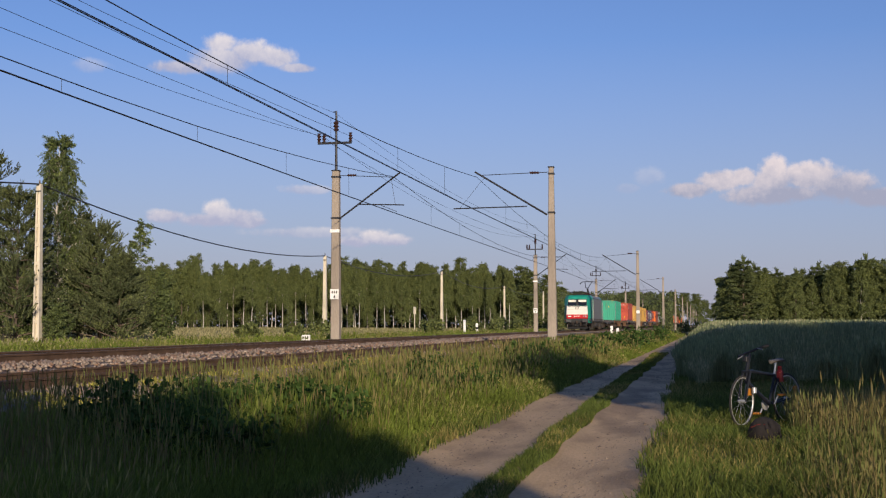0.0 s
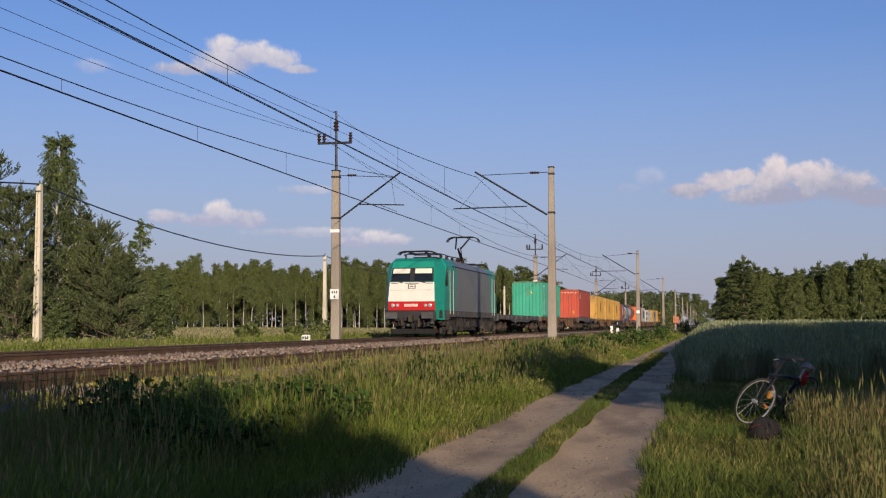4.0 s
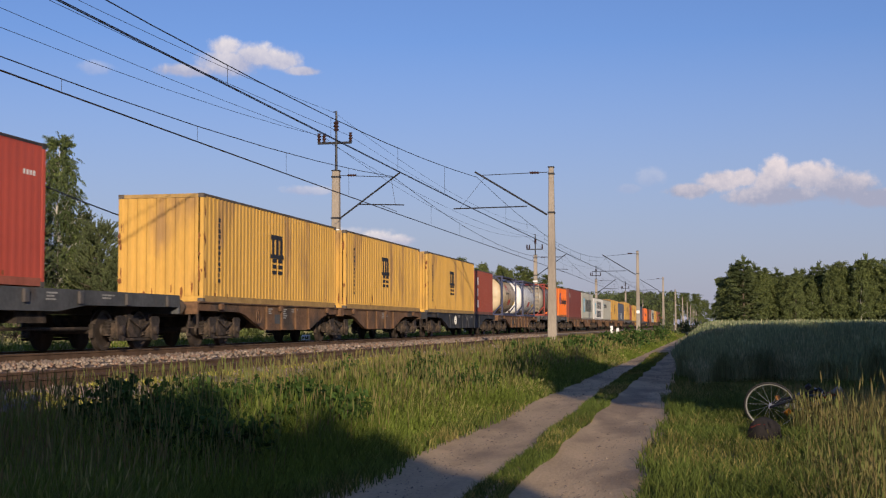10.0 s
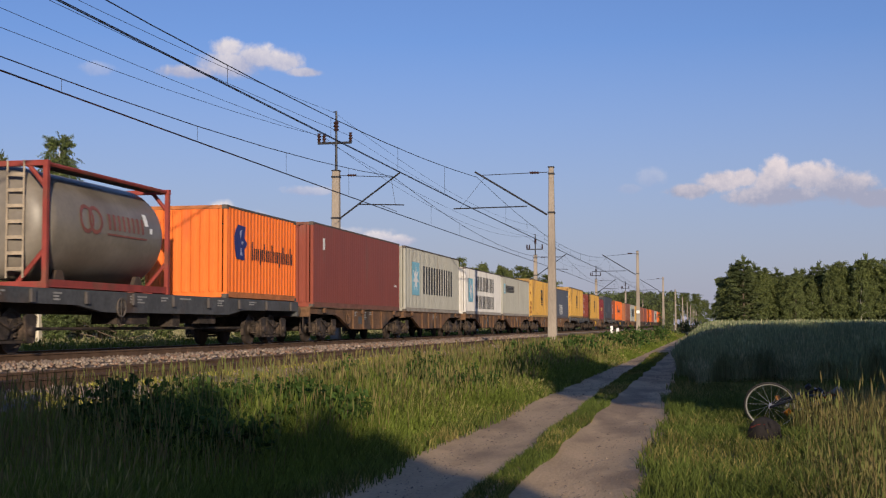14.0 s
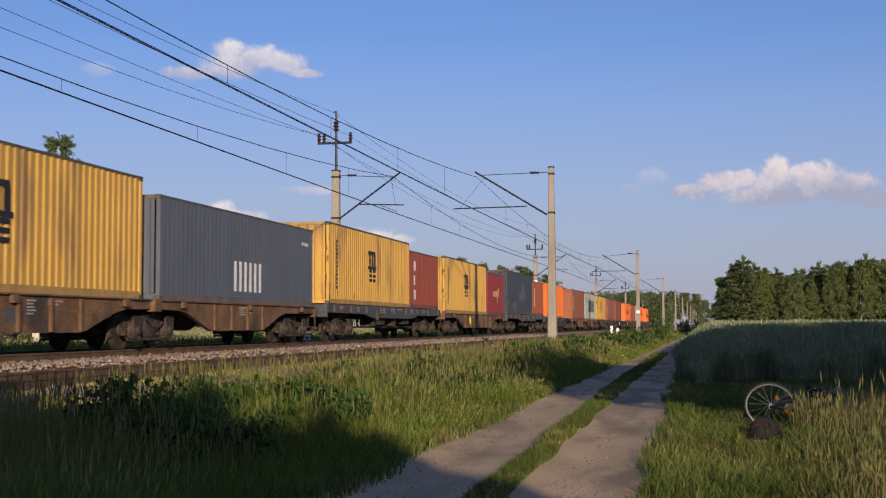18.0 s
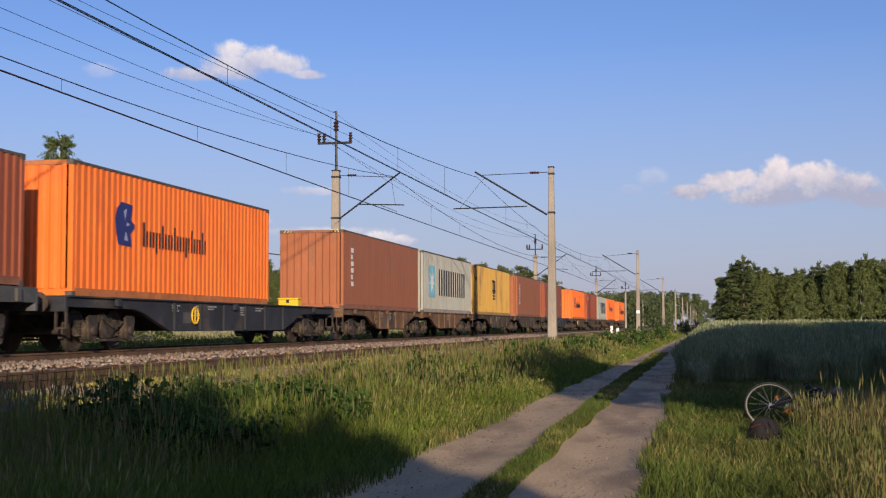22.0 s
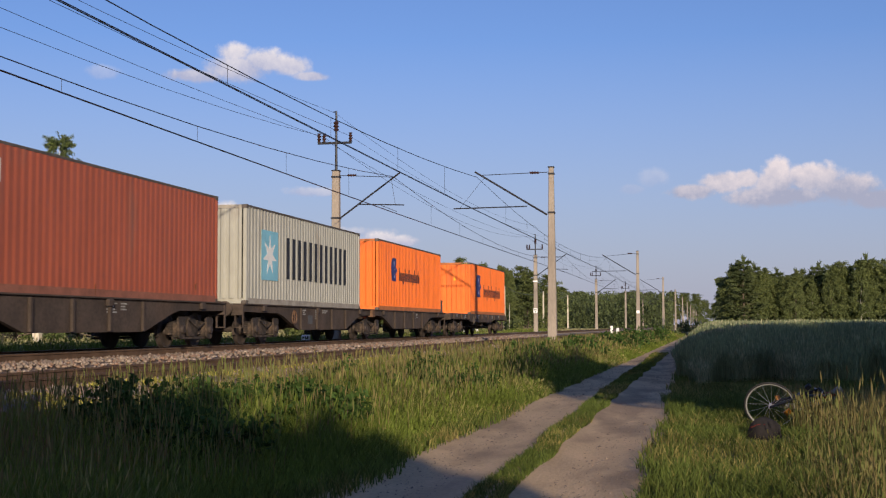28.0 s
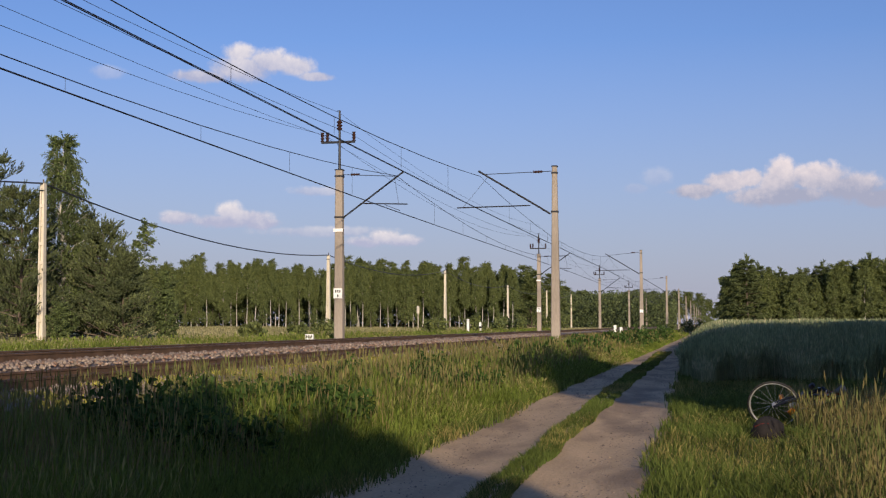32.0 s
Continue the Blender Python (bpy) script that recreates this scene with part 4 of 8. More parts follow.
def belly_wagon(L, finish, label, low=0.42, ribs=4, wheel="wagon_rust", joints=0):
    """A container wagon with deep middle sills; with joints it is two articulated halves on three bogies."""
    t = thing("container_wagon", label, "wagon", "wagons of the train")
    if joints:
        m = L / 2
        sill_unit(t, 0.6, m - 0.12, finish, low, ribs, (4.0, 2.4))
        sill_unit(t, m + 0.12, L - 0.6, finish, low, ribs, (2.4, 4.0))
        for y in (2.55, m, L - 2.55):
            bogie(t, y)
        part("joint_plate", Shape().block(1.1, 1.34, m - 0.22, m + 0.22, 0.9, 1.2, 0.04), M["wagon_rust"], t)
    else:
        sill_unit(t, 0.6, L - 0.6, finish, low, ribs + 2, (4.2, 4.2))
        for y in (2.7, L - 2.7):
            bogie(t, y)
    for y, o in ((0.6, -1), (L - 0.6, 1)):
        part("head_stock", Shape().block(-1.26, 1.26, y - 0.07, y + 0.07, 0.86, 1.18, 0.02), M[finish], t)
        part("end_step", Shape().box(1.0, 1.26, y - 0.05, y + 0.05, 0.5, 0.53).box(1.0, 1.03, y - 0.04, y + 0.04, 0.5, 0.9).box(1.23, 1.26, y - 0.04, y + 0.04, 0.5, 0.9), M["wagon_dark"], t)
        buffers(t, y, o)
    hand_wheel(t, 5.0 if joints else 7.2, 0.82, M[wheel])
    part("number_panel", Shape().box(1.242, 1.246, 6.6, 7.1, 0.62, 0.9), M["wagon_grey"], t)
    stencils(t, 1.241, 1.08, ((5.9, 0.5, 3), (7.4, 0.35, 5), (8.2, 0.6, 2)) + (((L - 7.6, 0.5, 4), (L - 6.9, 0.3, 3)) if joints else ((10.6, 0.45, 4), (11.8, 0.7, 2))))
    return t


def tank(frame_mat, shell_mat, label, ladder=False, red_marks=True, emblem=False):
    """A 20-foot tank container: cylinder with domed ends in an open frame with a walkway."""
    L, H, W = 6.058, 2.591, 1.219
    t = thing("tank_container", label, "container", "containers of the train")
    R, zc = 1.20, 1.37
    prof = [(0.42, 0.0)]
    dome = [(0.42, 0.3), (0.44, 0.55), (0.48, 0.78), (0.55, 0.96), (0.64, 1.08), (0.76, 1.16), (0.92, R)]
    prof = dome + [(L - a, r) for a, r in reversed(dome)]
    prof = [(y - (0.38 if y < 3 else -0.38), r) for y, r in prof]
    shell = part("tank_shell", Shape().lathe(prof, (0, 0, zc), "y", 40), shell_mat, t, "", 50)
    for k in range(1, 1 if ladder else 5):
        y = 0.6 + k * (L - 1.2) / 5
        part("band", Shape().lathe([(y - 0.012, R + 0.008), (y + 0.012, R + 0.008)], (0, 0, zc), "y", 36), M["wagon_dark"], shell)
    for y in (0.08, L - 0.08):
        s = Shape()
        for sx in (-1, 1):
            s.box(sx * (W - 0.06) - 0.05, sx * (W - 0.06) + 0.05, y - 0.05, y + 0.05, 0, H)
            s.tube([(sx * (W - 0.1), y, 0.75), (sx * 0.55, y, 0.1)], 0.05, 6)
            s.tube([(sx * (W - 0.1), y, H - 0.5), (sx * 0.75, y, H - 0.06)], 0.05, 6)
        s.box(-W, W, y - 0.06, y + 0.06, 0.0, 0.13)
        s.box(-W, W, y - 0.06, y + 0.06, H - 0.11, H)
        part("end_frame", s, frame_mat, t)
    for sx in (-1, 1):
        a, b = (W - 0.16, W - 0.04) if sx > 0 else (-W + 0.04, -W + 0.16)
        part("bottom_rail", Shape().box(a, b, 0.1, L - 0.1, 0.02, 0.18), frame_mat, t)
        part("top_rail", Shape().tube([(sx * (W - 0.09), 0.1, H - 0.06), (sx * (W - 0.09), L - 0.1, H - 0.06)], 0.045, 6), frame_mat, t)
        for yc in (1.15, L - 1.15):
            part("saddle", Shape().prism([(yc - 0.25, 0.15), (yc + 0.25, 0.15), (yc + 0.10, 0.40), (yc - 0.10, 0.40)], sx * 0.85 - 0.05, sx * 0.85 + 0.05), M["wagon_dark"], t)
    wk = Shape()
    for k in range(16):
        y = 0.2 + k * (L - 0.4) / 16
        wk.box(0.62, 1.14, y, y + (L - 0.4) / 16 - 0.05, H - 0.07, H - 0.03)
    tagged(part("walkway", wk, M["wagon_dark"], t, "dark grated walkway"), kind="stuff")
    if ladder:
        s = Shape()
        for xx in (0.35, 0.72):
            s.tube([(xx, -0.02, 0.2), (xx, -0.02, H)], 0.022, 6)
        for k in range(7):
            s.box(0.35, 0.72, -0.04, 0.0, 0.35 + 0.32 * k, 0.42 + 0.32 * k)
        part("ladder", s, M["tan_steel"], t, "dirty pale steel ladder")
        part("data_plate", Shape().box(-0.55, 0.1, -0.0, 0.03, 0.62, 0.9), M["wagon_grey"], t)
        for cx, cz in ((-0.22, 1.62), (-0.36, 1.40), (-0.08, 1.40)):
            s = Shape()
            n = 20
            for r in (0.12, 0.16):
                s.v += [(cx + r * math.cos(2 * math.pi * k / n), 0.015, cz + r * math.sin(2 * math.pi * k / n)) for k in range(n)]
            s.f = [(k, (k + 1) % n, n + (k + 1) % n, n + k) for k in range(n)]
            part("emblem_ring", s, M["logo_red"], t)
    def on_shell(nm, y0, y1, a0, a1, m_, lab=""):
        s = Shape()
        for a in np.linspace(a0, a1, 5):
            w = radians(a)
            for yy in (y0, y1):
                s.v.append(((R + 0.018) * math.cos(w), yy, zc + (R + 0.018) * math.sin(w)))
        s.f = [(2 * i, 2 * i + 1, 2 * i + 3, 2 * i + 2) for i in range(4)]
        part(nm, s, m_, shell, lab)
    if ladder:
        for yc in (1.75, 2.15):
            s = Shape()
            for k in range(20):
                w = 2 * math.pi * k / 20
                for f in (0.72, 1.0):
                    a = radians(8 + 15 * f * math.sin(w))
                    s.v.append(((R + 0.018) * math.cos(a), yc + 0.32 * f * math.cos(w), zc + (R + 0.018) * math.sin(a)))
            s.f = [(2 * k, 2 * k + 1, (2 * k + 3) % 40, (2 * k + 2) % 40) for k in range(20)]
            part("emblem_ring", s, M["faded_red"], shell, "faded red ring")
        for k in range(8):
            on_shell("lettering_bar", 2.75 + 0.24 * k, 2.86 + 0.24 * k, 0, 17, M["faded_red"])
        on_shell("lettering_bar", 2.7, 4.7, -6, -4, M["faded_red"])
        on_shell("data_patch", 4.6, 4.8, 10, 24, M["white"], "small white panel")
        on_shell("data_patch", 4.85, 5.0, 2, 8, M["white"], "small white panel")
    if emblem:
        s = Shape()
        for k in range(20):
            w = 2 * math.pi * k / 20
            a = radians(24 + 10.5 * math.sin(w))
            s.v.append(((R + 0.018) * math.cos(a), 1.95 + 0.19 * math.cos(w), zc + (R + 0.018) * math.sin(a)))
        s.f = [(0, k, k + 1) for k in range(1, 19)]
        part("emblem", s, M["logo_red"], shell, "round red emblem")
        on_shell("emblem_bar", 1.91, 1.99, 13, 22, M["white"])
        for k in range(7):
            on_shell("lettering_bar", 1.55 + 0.14 * k, 1.64 + 0.14 * k, 2, 8, M["logo_dark"])
    if red_marks:
        for zz, half, k in (((2.28, 0.30, 9), (2.15, 0.18, 5), (1.92, 0.26, 7), (1.62, 0.22, 6), (1.46, 0.30, 8)) if emblem else ()):
            for i in range(k):
                xo = -half + 2 * half * i / k + 0.1
                yo = 0.42 - 0.38 - 0.012 + 0.30 * max(0.0, math.hypot(xo, zz - zc) - 0.55) ** 1.6
                part("lettering_bar", Shape().box(xo, xo + 1.2 * half / k, yo - 0.006, yo + 0.03, zz - 0.035, zz + 0.035), M["logo_dark"], shell)
        on_shell("danger_label", 2.7, 3.05, -30, -14, M["logo_red"], "red danger label")
        on_shell("danger_label", 3.15, 3.4, -32, -14, M["logo_red"], "red danger label")
        on_shell("id_panel", 5.0, 5.45, -30, -20, M["logo_yellow"], "yellow panel")
        for k in range(4):
            on_shell("lettering_bar", 4.7, 5.3, 22 + 6 * k, 24.5 + 6 * k, M["wagon_grey"])
        s = Shape()
        s.v = [(0.15, 0.015, 1.1), (0.33, 0.015, 0.92), (0.15, 0.015, 0.74), (-0.03, 0.015, 0.92)]
        s.f = [(0, 1, 2, 3)]
        part("danger_diamond", s, M["logo_red"], shell, "red danger diamond")
    return t


# ---- locomotive ----
M["teal"] = mat("teal_loco_paint", (0.012, 0.255, 0.185), 0.38, var=0.08, scale=1.0, fine=10, second=(0.03, 0.17, 0.13), mix=0.1)
M["loco_grey"] = mat("grey_loco_paint", (0.165, 0.158, 0.155), 0.45, var=0.10, scale=0.5, fine=8, second=(0.13, 0.115, 0.105), mix=0.3)
M["loco_sill"] = mat("grimy_loco_sill", (0.085, 0.078, 0.072), 0.75, var=0.25, scale=1.2, fine=9, second=(0.13, 0.105, 0.08), mix=0.35)
M["loco_white"] = mat("cream_loco_paint", (0.73, 0.685, 0.62), 0.45, var=0.05, scale=2)
M["loco_red"] = mat("red_loco_paint", (0.47, 0.016, 0.02), 0.4, var=0.06)
M["glass_dark"] = mat("dark_window_glass", (0.012, 0.014, 0.016), 0.06, var=0.1, spec=0.8)
M["blind"] = mat("cream_blind", (0.78, 0.74, 0.62), 0.8, var=0.05)
M["lamp_glass"] = mat("headlight_glass", (0.75, 0.75, 0.72), 0.1, metal=0.6, var=0.05)
M["chrome"] = mat("bright_handrail", (0.42, 0.43, 0.42), 0.4, metal=0.3, var=0.05)


def graded_side():
    """Side paint that passes softly from teal at the cabs to dusty grey between them, along the body."""
    m = bpy.data.materials.new("graded_loco_side")
    m.use_nodes = True
    n, l = m.node_tree.nodes, m.node_tree.links
    b = n["Principled BSDF"]
    tc, sep, ns = n.new("ShaderNodeTexCoord"), n.new("ShaderNodeSeparateXYZ"), n.new("ShaderNodeTexNoise")
    ns.inputs["Scale"].default_value, ns.inputs["Detail"].default_value = 1.1, 5
    l.new(tc.outputs["Object"], sep.inputs[0]), l.new(tc.outputs["Object"], ns.inputs["Vector"])

    def op(kind, a, c, d=0.0):
        q = n.new("ShaderNodeMath")
        q.operation = kind
        for i, v in enumerate((a, c, d)):
            if isinstance(v, (int, float)):
                q.inputs[i].default_value = v
            else:
                l.new(v, q.inputs[i])
        return q.outputs[0]
    # distance from the middle of the body, leaning with height, with a ragged dusty edge
    off = op("ABSOLUTE", op("SUBTRACT", sep.outputs[1], 9.45), 0.0)
    off = op("MULTIPLY_ADD", sep.outputs[2], 0.22, off)
    off = op("MULTIPLY_ADD", ns.outputs["Fac"], 0.5, off)
    r = n.new("ShaderNodeMapRange")
    r.interpolation_type = "SMOOTHSTEP"
    r.inputs["From Min"].default_value, r.inputs["From Max"].default_value = 5.35, 6.75
    l.new(off, r.inputs["Value"])
    mix = n.new("ShaderNodeMix")
    mix.data_type = "RGBA"
    mix.inputs[6].default_value, mix.inputs[7].default_value = (0.158, 0.155, 0.152, 1), (0.012, 0.255, 0.185, 1)
    l.new(r.outputs[0], mix.inputs[0])
    dust = n.new("ShaderNodeMapRange")
    dust.inputs["From Min"].default_value, dust.inputs["From Max"].default_value = 0.3, 0.7
    dust.inputs["To Min"].default_value, dust.inputs["To Max"].default_value = 0.86, 1.12
    l.new(ns.outputs["Fac"], dust.inputs["Value"])
    sc = n.new("ShaderNodeVectorMath")
    sc.operation = "SCALE"
    l.new(mix.outputs[2], sc.inputs[0]), l.new(dust.outputs[0], sc.inputs["Scale"])
    l.new(sc.outputs[0], b.inputs["Base Color"])
    b.inputs["Roughness"].default_value = 0.45
    return m


M["loco_side"] = graded_side()
M["loco_under"] = mat("loco_underside_grime", (0.032, 0.028, 0.024), 0.9, var=0.45, scale=5, fine=22, bump=0.5, second=(0.075, 0.062, 0.048), mix=0.25)
M["roof_grey"] = mat("loco_roof_grey", (0.17, 0.155, 0.145), 0.6, var=0.15, scale=1.5)

LOCO = 18.2


def mirror(pts, flip):
    return [(x, LOCO - y if flip else y, z) for x, y, z in pts]


def loco_end(t, flip):
    """A cab end: slanted windscreen over a cream panel and a red band, angled corners."""
    # rows of the nose: height, set-back of the face, half width, half width and set-back where the corner meets the side
    rows = [(1.30, 0.06, 1.17, 1.49, 0.75), (1.74, 0.0, 1.17, 1.49, 0.85), (2.68, 0.14, 1.12, 1.49, 1.05), (3.42, 0.42, 1.07, 1.44, 1.30), (3.72, 0.55, 1.03, 1.24, 1.40), (3.90, 0.95, 0.95, 1.05, 1.60)]
    y0 = 0.5

    def face(a, b, m_, name, label="", inset=0.0):
        (z0, s0, w0, *_), (z1, s1, w1, *_) = rows[a], rows[b]
        s = Shape()
        vs = mirror([(-w0, y0 + s0, z0), (w0, y0 + s0, z0), (w1, y0 + s1, z1), (-w1, y0 + s1, z1)], flip)
        bk = mirror([(-w0, y0 + s0 + 0.12, z0), (w0, y0 + s0 + 0.12, z0), (w1, y0 + s1 + 0.12, z1), (-w1, y0 + s1 + 0.12, z1)], flip)
        s.add(vs + bk, [(0, 1, 2, 3), (7, 6, 5, 4), (0, 4, 5, 1), (1, 5, 6, 2), (2, 6, 7, 3), (3, 7, 4, 0)])
        return part(name, s, m_, t, label)

    band = face(0, 1, M["loco_red"], "lamp_band", "red band with round headlights")
    panel = face(1, 2, M["loco_white"], "nose_panel", "cream nose panel")
    face(2, 3, M["teal"], "windscreen_surround")
    face(3, 4, M["teal"], "brow")
    face(4, 5, M["teal"], "brow")
    for sx in (-1, 1):
        cor = Shape()
        for z, s, w, ws, ss in rows:
            cor.v += mirror([(sx * w, y0 + s, z), (sx * ws, y0 + ss, z)], flip)
        cor.f = [(2 * i, 2 * i + 1, 2 * i + 3, 2 * i + 2) for i in range(len(rows) - 1)]
        part("cab_corner", cor, M["teal"], t)
        # skirt under the corner
        part("corner_skirt", Shape().add(mirror([(sx * 1.15, y0 + 0.16, 0.86), (sx * 1.495, y0 + 0.82, 0.82), (sx * 1.495, y0 + 0.76, 1.33), (sx * 1.17, y0 + 0.06, 1.33)], flip), [(0, 1, 2, 3)]), M["teal"], t)

    def lerp_face(u, v, a, b, off):
        """A point on a nose face: u across -1..1, v up 0..1, off outwards."""
        (z0, s0, w0, *_), (z1, s1, w1, *_) = rows[a], rows[b]
        z, s, w = z0 + (z1 - z0) * v, s0 + (s1 - s0) * v, w0 + (w1 - w0) * v
        return (u * w, y0 + s - off, z + off * (s1 - s0) / (z1 - z0))

    def slab(u0, u1, v0, v1, a, b, off, m_, name, parent, label="", th=0.03):
        c = [lerp_face(u, v, a, b, off) for u, v in ((u0, v0), (u1, v0), (u1, v1), (u0, v1))]
        d = [lerp_face(u, v, a, b, off - th) for u, v in ((u0, v0), (u1, v0), (u1, v1), (u0, v1))]
        s = Shape().add(mirror(c + d, flip), [(0, 1, 2, 3), (7, 6, 5, 4), (0, 4, 5, 1), (1, 5, 6, 2), (2, 6, 7, 3), (3, 7, 4, 0)])
        return part(name, s, m_, parent, label)

    slab(-0.97, 0.97, 0.03, 0.97, 2, 3, 0.012, M["black"], "windscreen_gasket", t)
    for u0, u1 in ((-0.92, -0.10), (0.10, 0.92)):
        w = slab(u0, u1, 0.08, 0.92, 2, 3, 0.024, M["glass_dark"], "windscreen", t, "dark windscreen")
        slab(u0 + 0.02, u1 - 0.02, 0.58, 0.90, 2, 3, 0.030, M["blind"], "sun_blind", w, "lowered cream sun blind")
        um = (u0 + u1) / 2
        a, b = lerp_face(um + 0.1, -0.06, 2, 3, 0.05), lerp_face(um - 0.12, 0.05, 2, 3, 0.05)
        part("wiper", Shape().tube(mirror([a, b], flip), 0.03, 5), M["black"], t)
    for u0, u1 in ((-0.93, -0.62), (-0.3, 0.3), (0.62, 0.93)):
        slab(u0, u1, 0.925, 0.955, 1, 2, 0.01, M["black"], "grille_slot", panel)
    slab(-0.98, 0.98, 0.58, 0.592, 1, 2, 0.006, M["loco_grey"], "panel_seam", panel)
    for q in ((-0.15, 0.15, 0.86, 0.885), (-0.15, 0.15, 0.66, 0.685), (-0.17, -0.13, 0.66, 0.885), (0.13, 0.17, 0.66, 0.885)):
        slab(q[0], q[1], q[2], q[3], 1, 2, 0.01, M["black"], "emblem_bar", panel)
    slab(-0.08, 0.07, 0.74, 0.80, 1, 2, 0.01, M["loco_grey"], "emblem_bar", panel)
    for k in range(7):
        slab(-0.30 + 0.085 * k, -0.245 + 0.085 * k, 0.42, 0.72, 0, 1, 0.008, M["loco_white"], "number_bar", band)
    for u, r in ((-0.80, 0.085), (-0.60, 0.07), (0.60, 0.07), (0.80, 0.085)):
        c = Vector(lerp_face(u, 0.55, 0, 1, 0.02))
        y = LOCO - c.y if flip else c.y
        d = 1 if flip else -1
        part("headlight", Shape().lathe([(0, r * 1.15), (d * 0.02, r * 1.15), (d * 0.025, r), (d * 0.04, r * 0.7), (d * 0.045, 0.01)], (c.x, y, c.z), "y", 16), M["lamp_glass"], t, "round glass headlight", 40)
    # buffer beam, buffers, plough
    part("buffer_beam", Shape().add(*box_mirror(-1.2, 1.2, 0.62, 0.85, 0.80, 1.29, flip)), M["black"], t)
    for sx in (-0.9, 0.9):
        part("buffer", Shape().add(*box_mirror(sx - 0.12, sx + 0.12, 0.12, 0.6, 0.93, 1.15, flip)).add(*box_mirror(sx - 0.29, sx + 0.29, 0.02, 0.10, 0.90, 1.20, flip)), M["wagon_grey"], t, "square grey buffer")
    for sx in (-0.62, -0.4, 0.42, 0.64):
        part("brake_hose", Shape().tube(mirror([(sx, 0.55, 0.95), (sx, 0.38, 0.8), (sx + 0.04, 0.40, 0.58)], flip), 0.03, 6), M["black"], t)
    part("under_beam", Shape().add(*box_mirror(-1.0, 1.0, 1.0, 1.3, 0.50, 0.80, flip)), M["black"], t)
    part("coupling", Shape().add(*box_mirror(-0.1, 0.1, 0.2, 0.6, 0.75, 1.05, flip)).add(*box_mirror(-0.5, -0.4, 0.35, 0.6, 0.55, 0.9, flip)).add(*box_mirror(0.35, 0.45, 0.35, 0.6, 0.5, 0.9, flip)), M["wagon_dark"], t)
    part("rail_guard", Shape().add(mirror([(-1.1, 0.95, 0.16), (1.1, 0.95, 0.16), (1.15, 0.85, 0.40), (-1.15, 0.85, 0.40), (-1.1, 1.05, 0.16), (1.1, 1.05, 0.16), (1.15, 0.95, 0.40), (-1.15, 0.95, 0.40)], flip),
                                   [(0, 1, 2, 3), (7, 6, 5, 4), (0, 4, 5, 1), (1, 5, 6, 2), (2, 6, 7, 3), (3, 7, 4, 0)]), M["black"], t, "dark snow guard")
    rk = random.Random(5 if flip else 6)
    for k in range(9):
        xo, zo = -1.0 + 0.25 * k + rk.uniform(-0.06, 0.06), rk.uniform(0.42, 0.78)
        part("front_bracket", Shape().add(*box_mirror(xo - 0.07, xo + 0.07, rk.uniform(0.6, 0.8), 0.98, zo - rk.uniform(0.04, 0.12), zo + 0.08, flip)), M[rk.choice(("wagon_dark", "black", "wagon_grey"))], t)
    for k in range(4):
        xo = rk.uniform(-0.8, 0.7)
        part("air_hose", Shape().tube(mirror([(xo, 0.62, 0.85), (xo + 0.08, 0.5, 0.62), (xo + 0.2, 0.6, 0.5), (xo + 0.3, 0.64, 0.75)], flip), 0.022, 6), M["black"], t)
    if not flip:
        part("horn", Shape().tube([(-0.45, 1.3, 3.88), (-0.45, 1.3, 4.0), (-0.45, 1.1, 4.02)], 0.05, 8), M["black"], t)


def box_mirror(x0, x1, y0, y1, z0, z1, flip):
    s = Shape().box(x0, x1, y0, y1, z0, z1)
    return mirror(s.v, flip), s.f


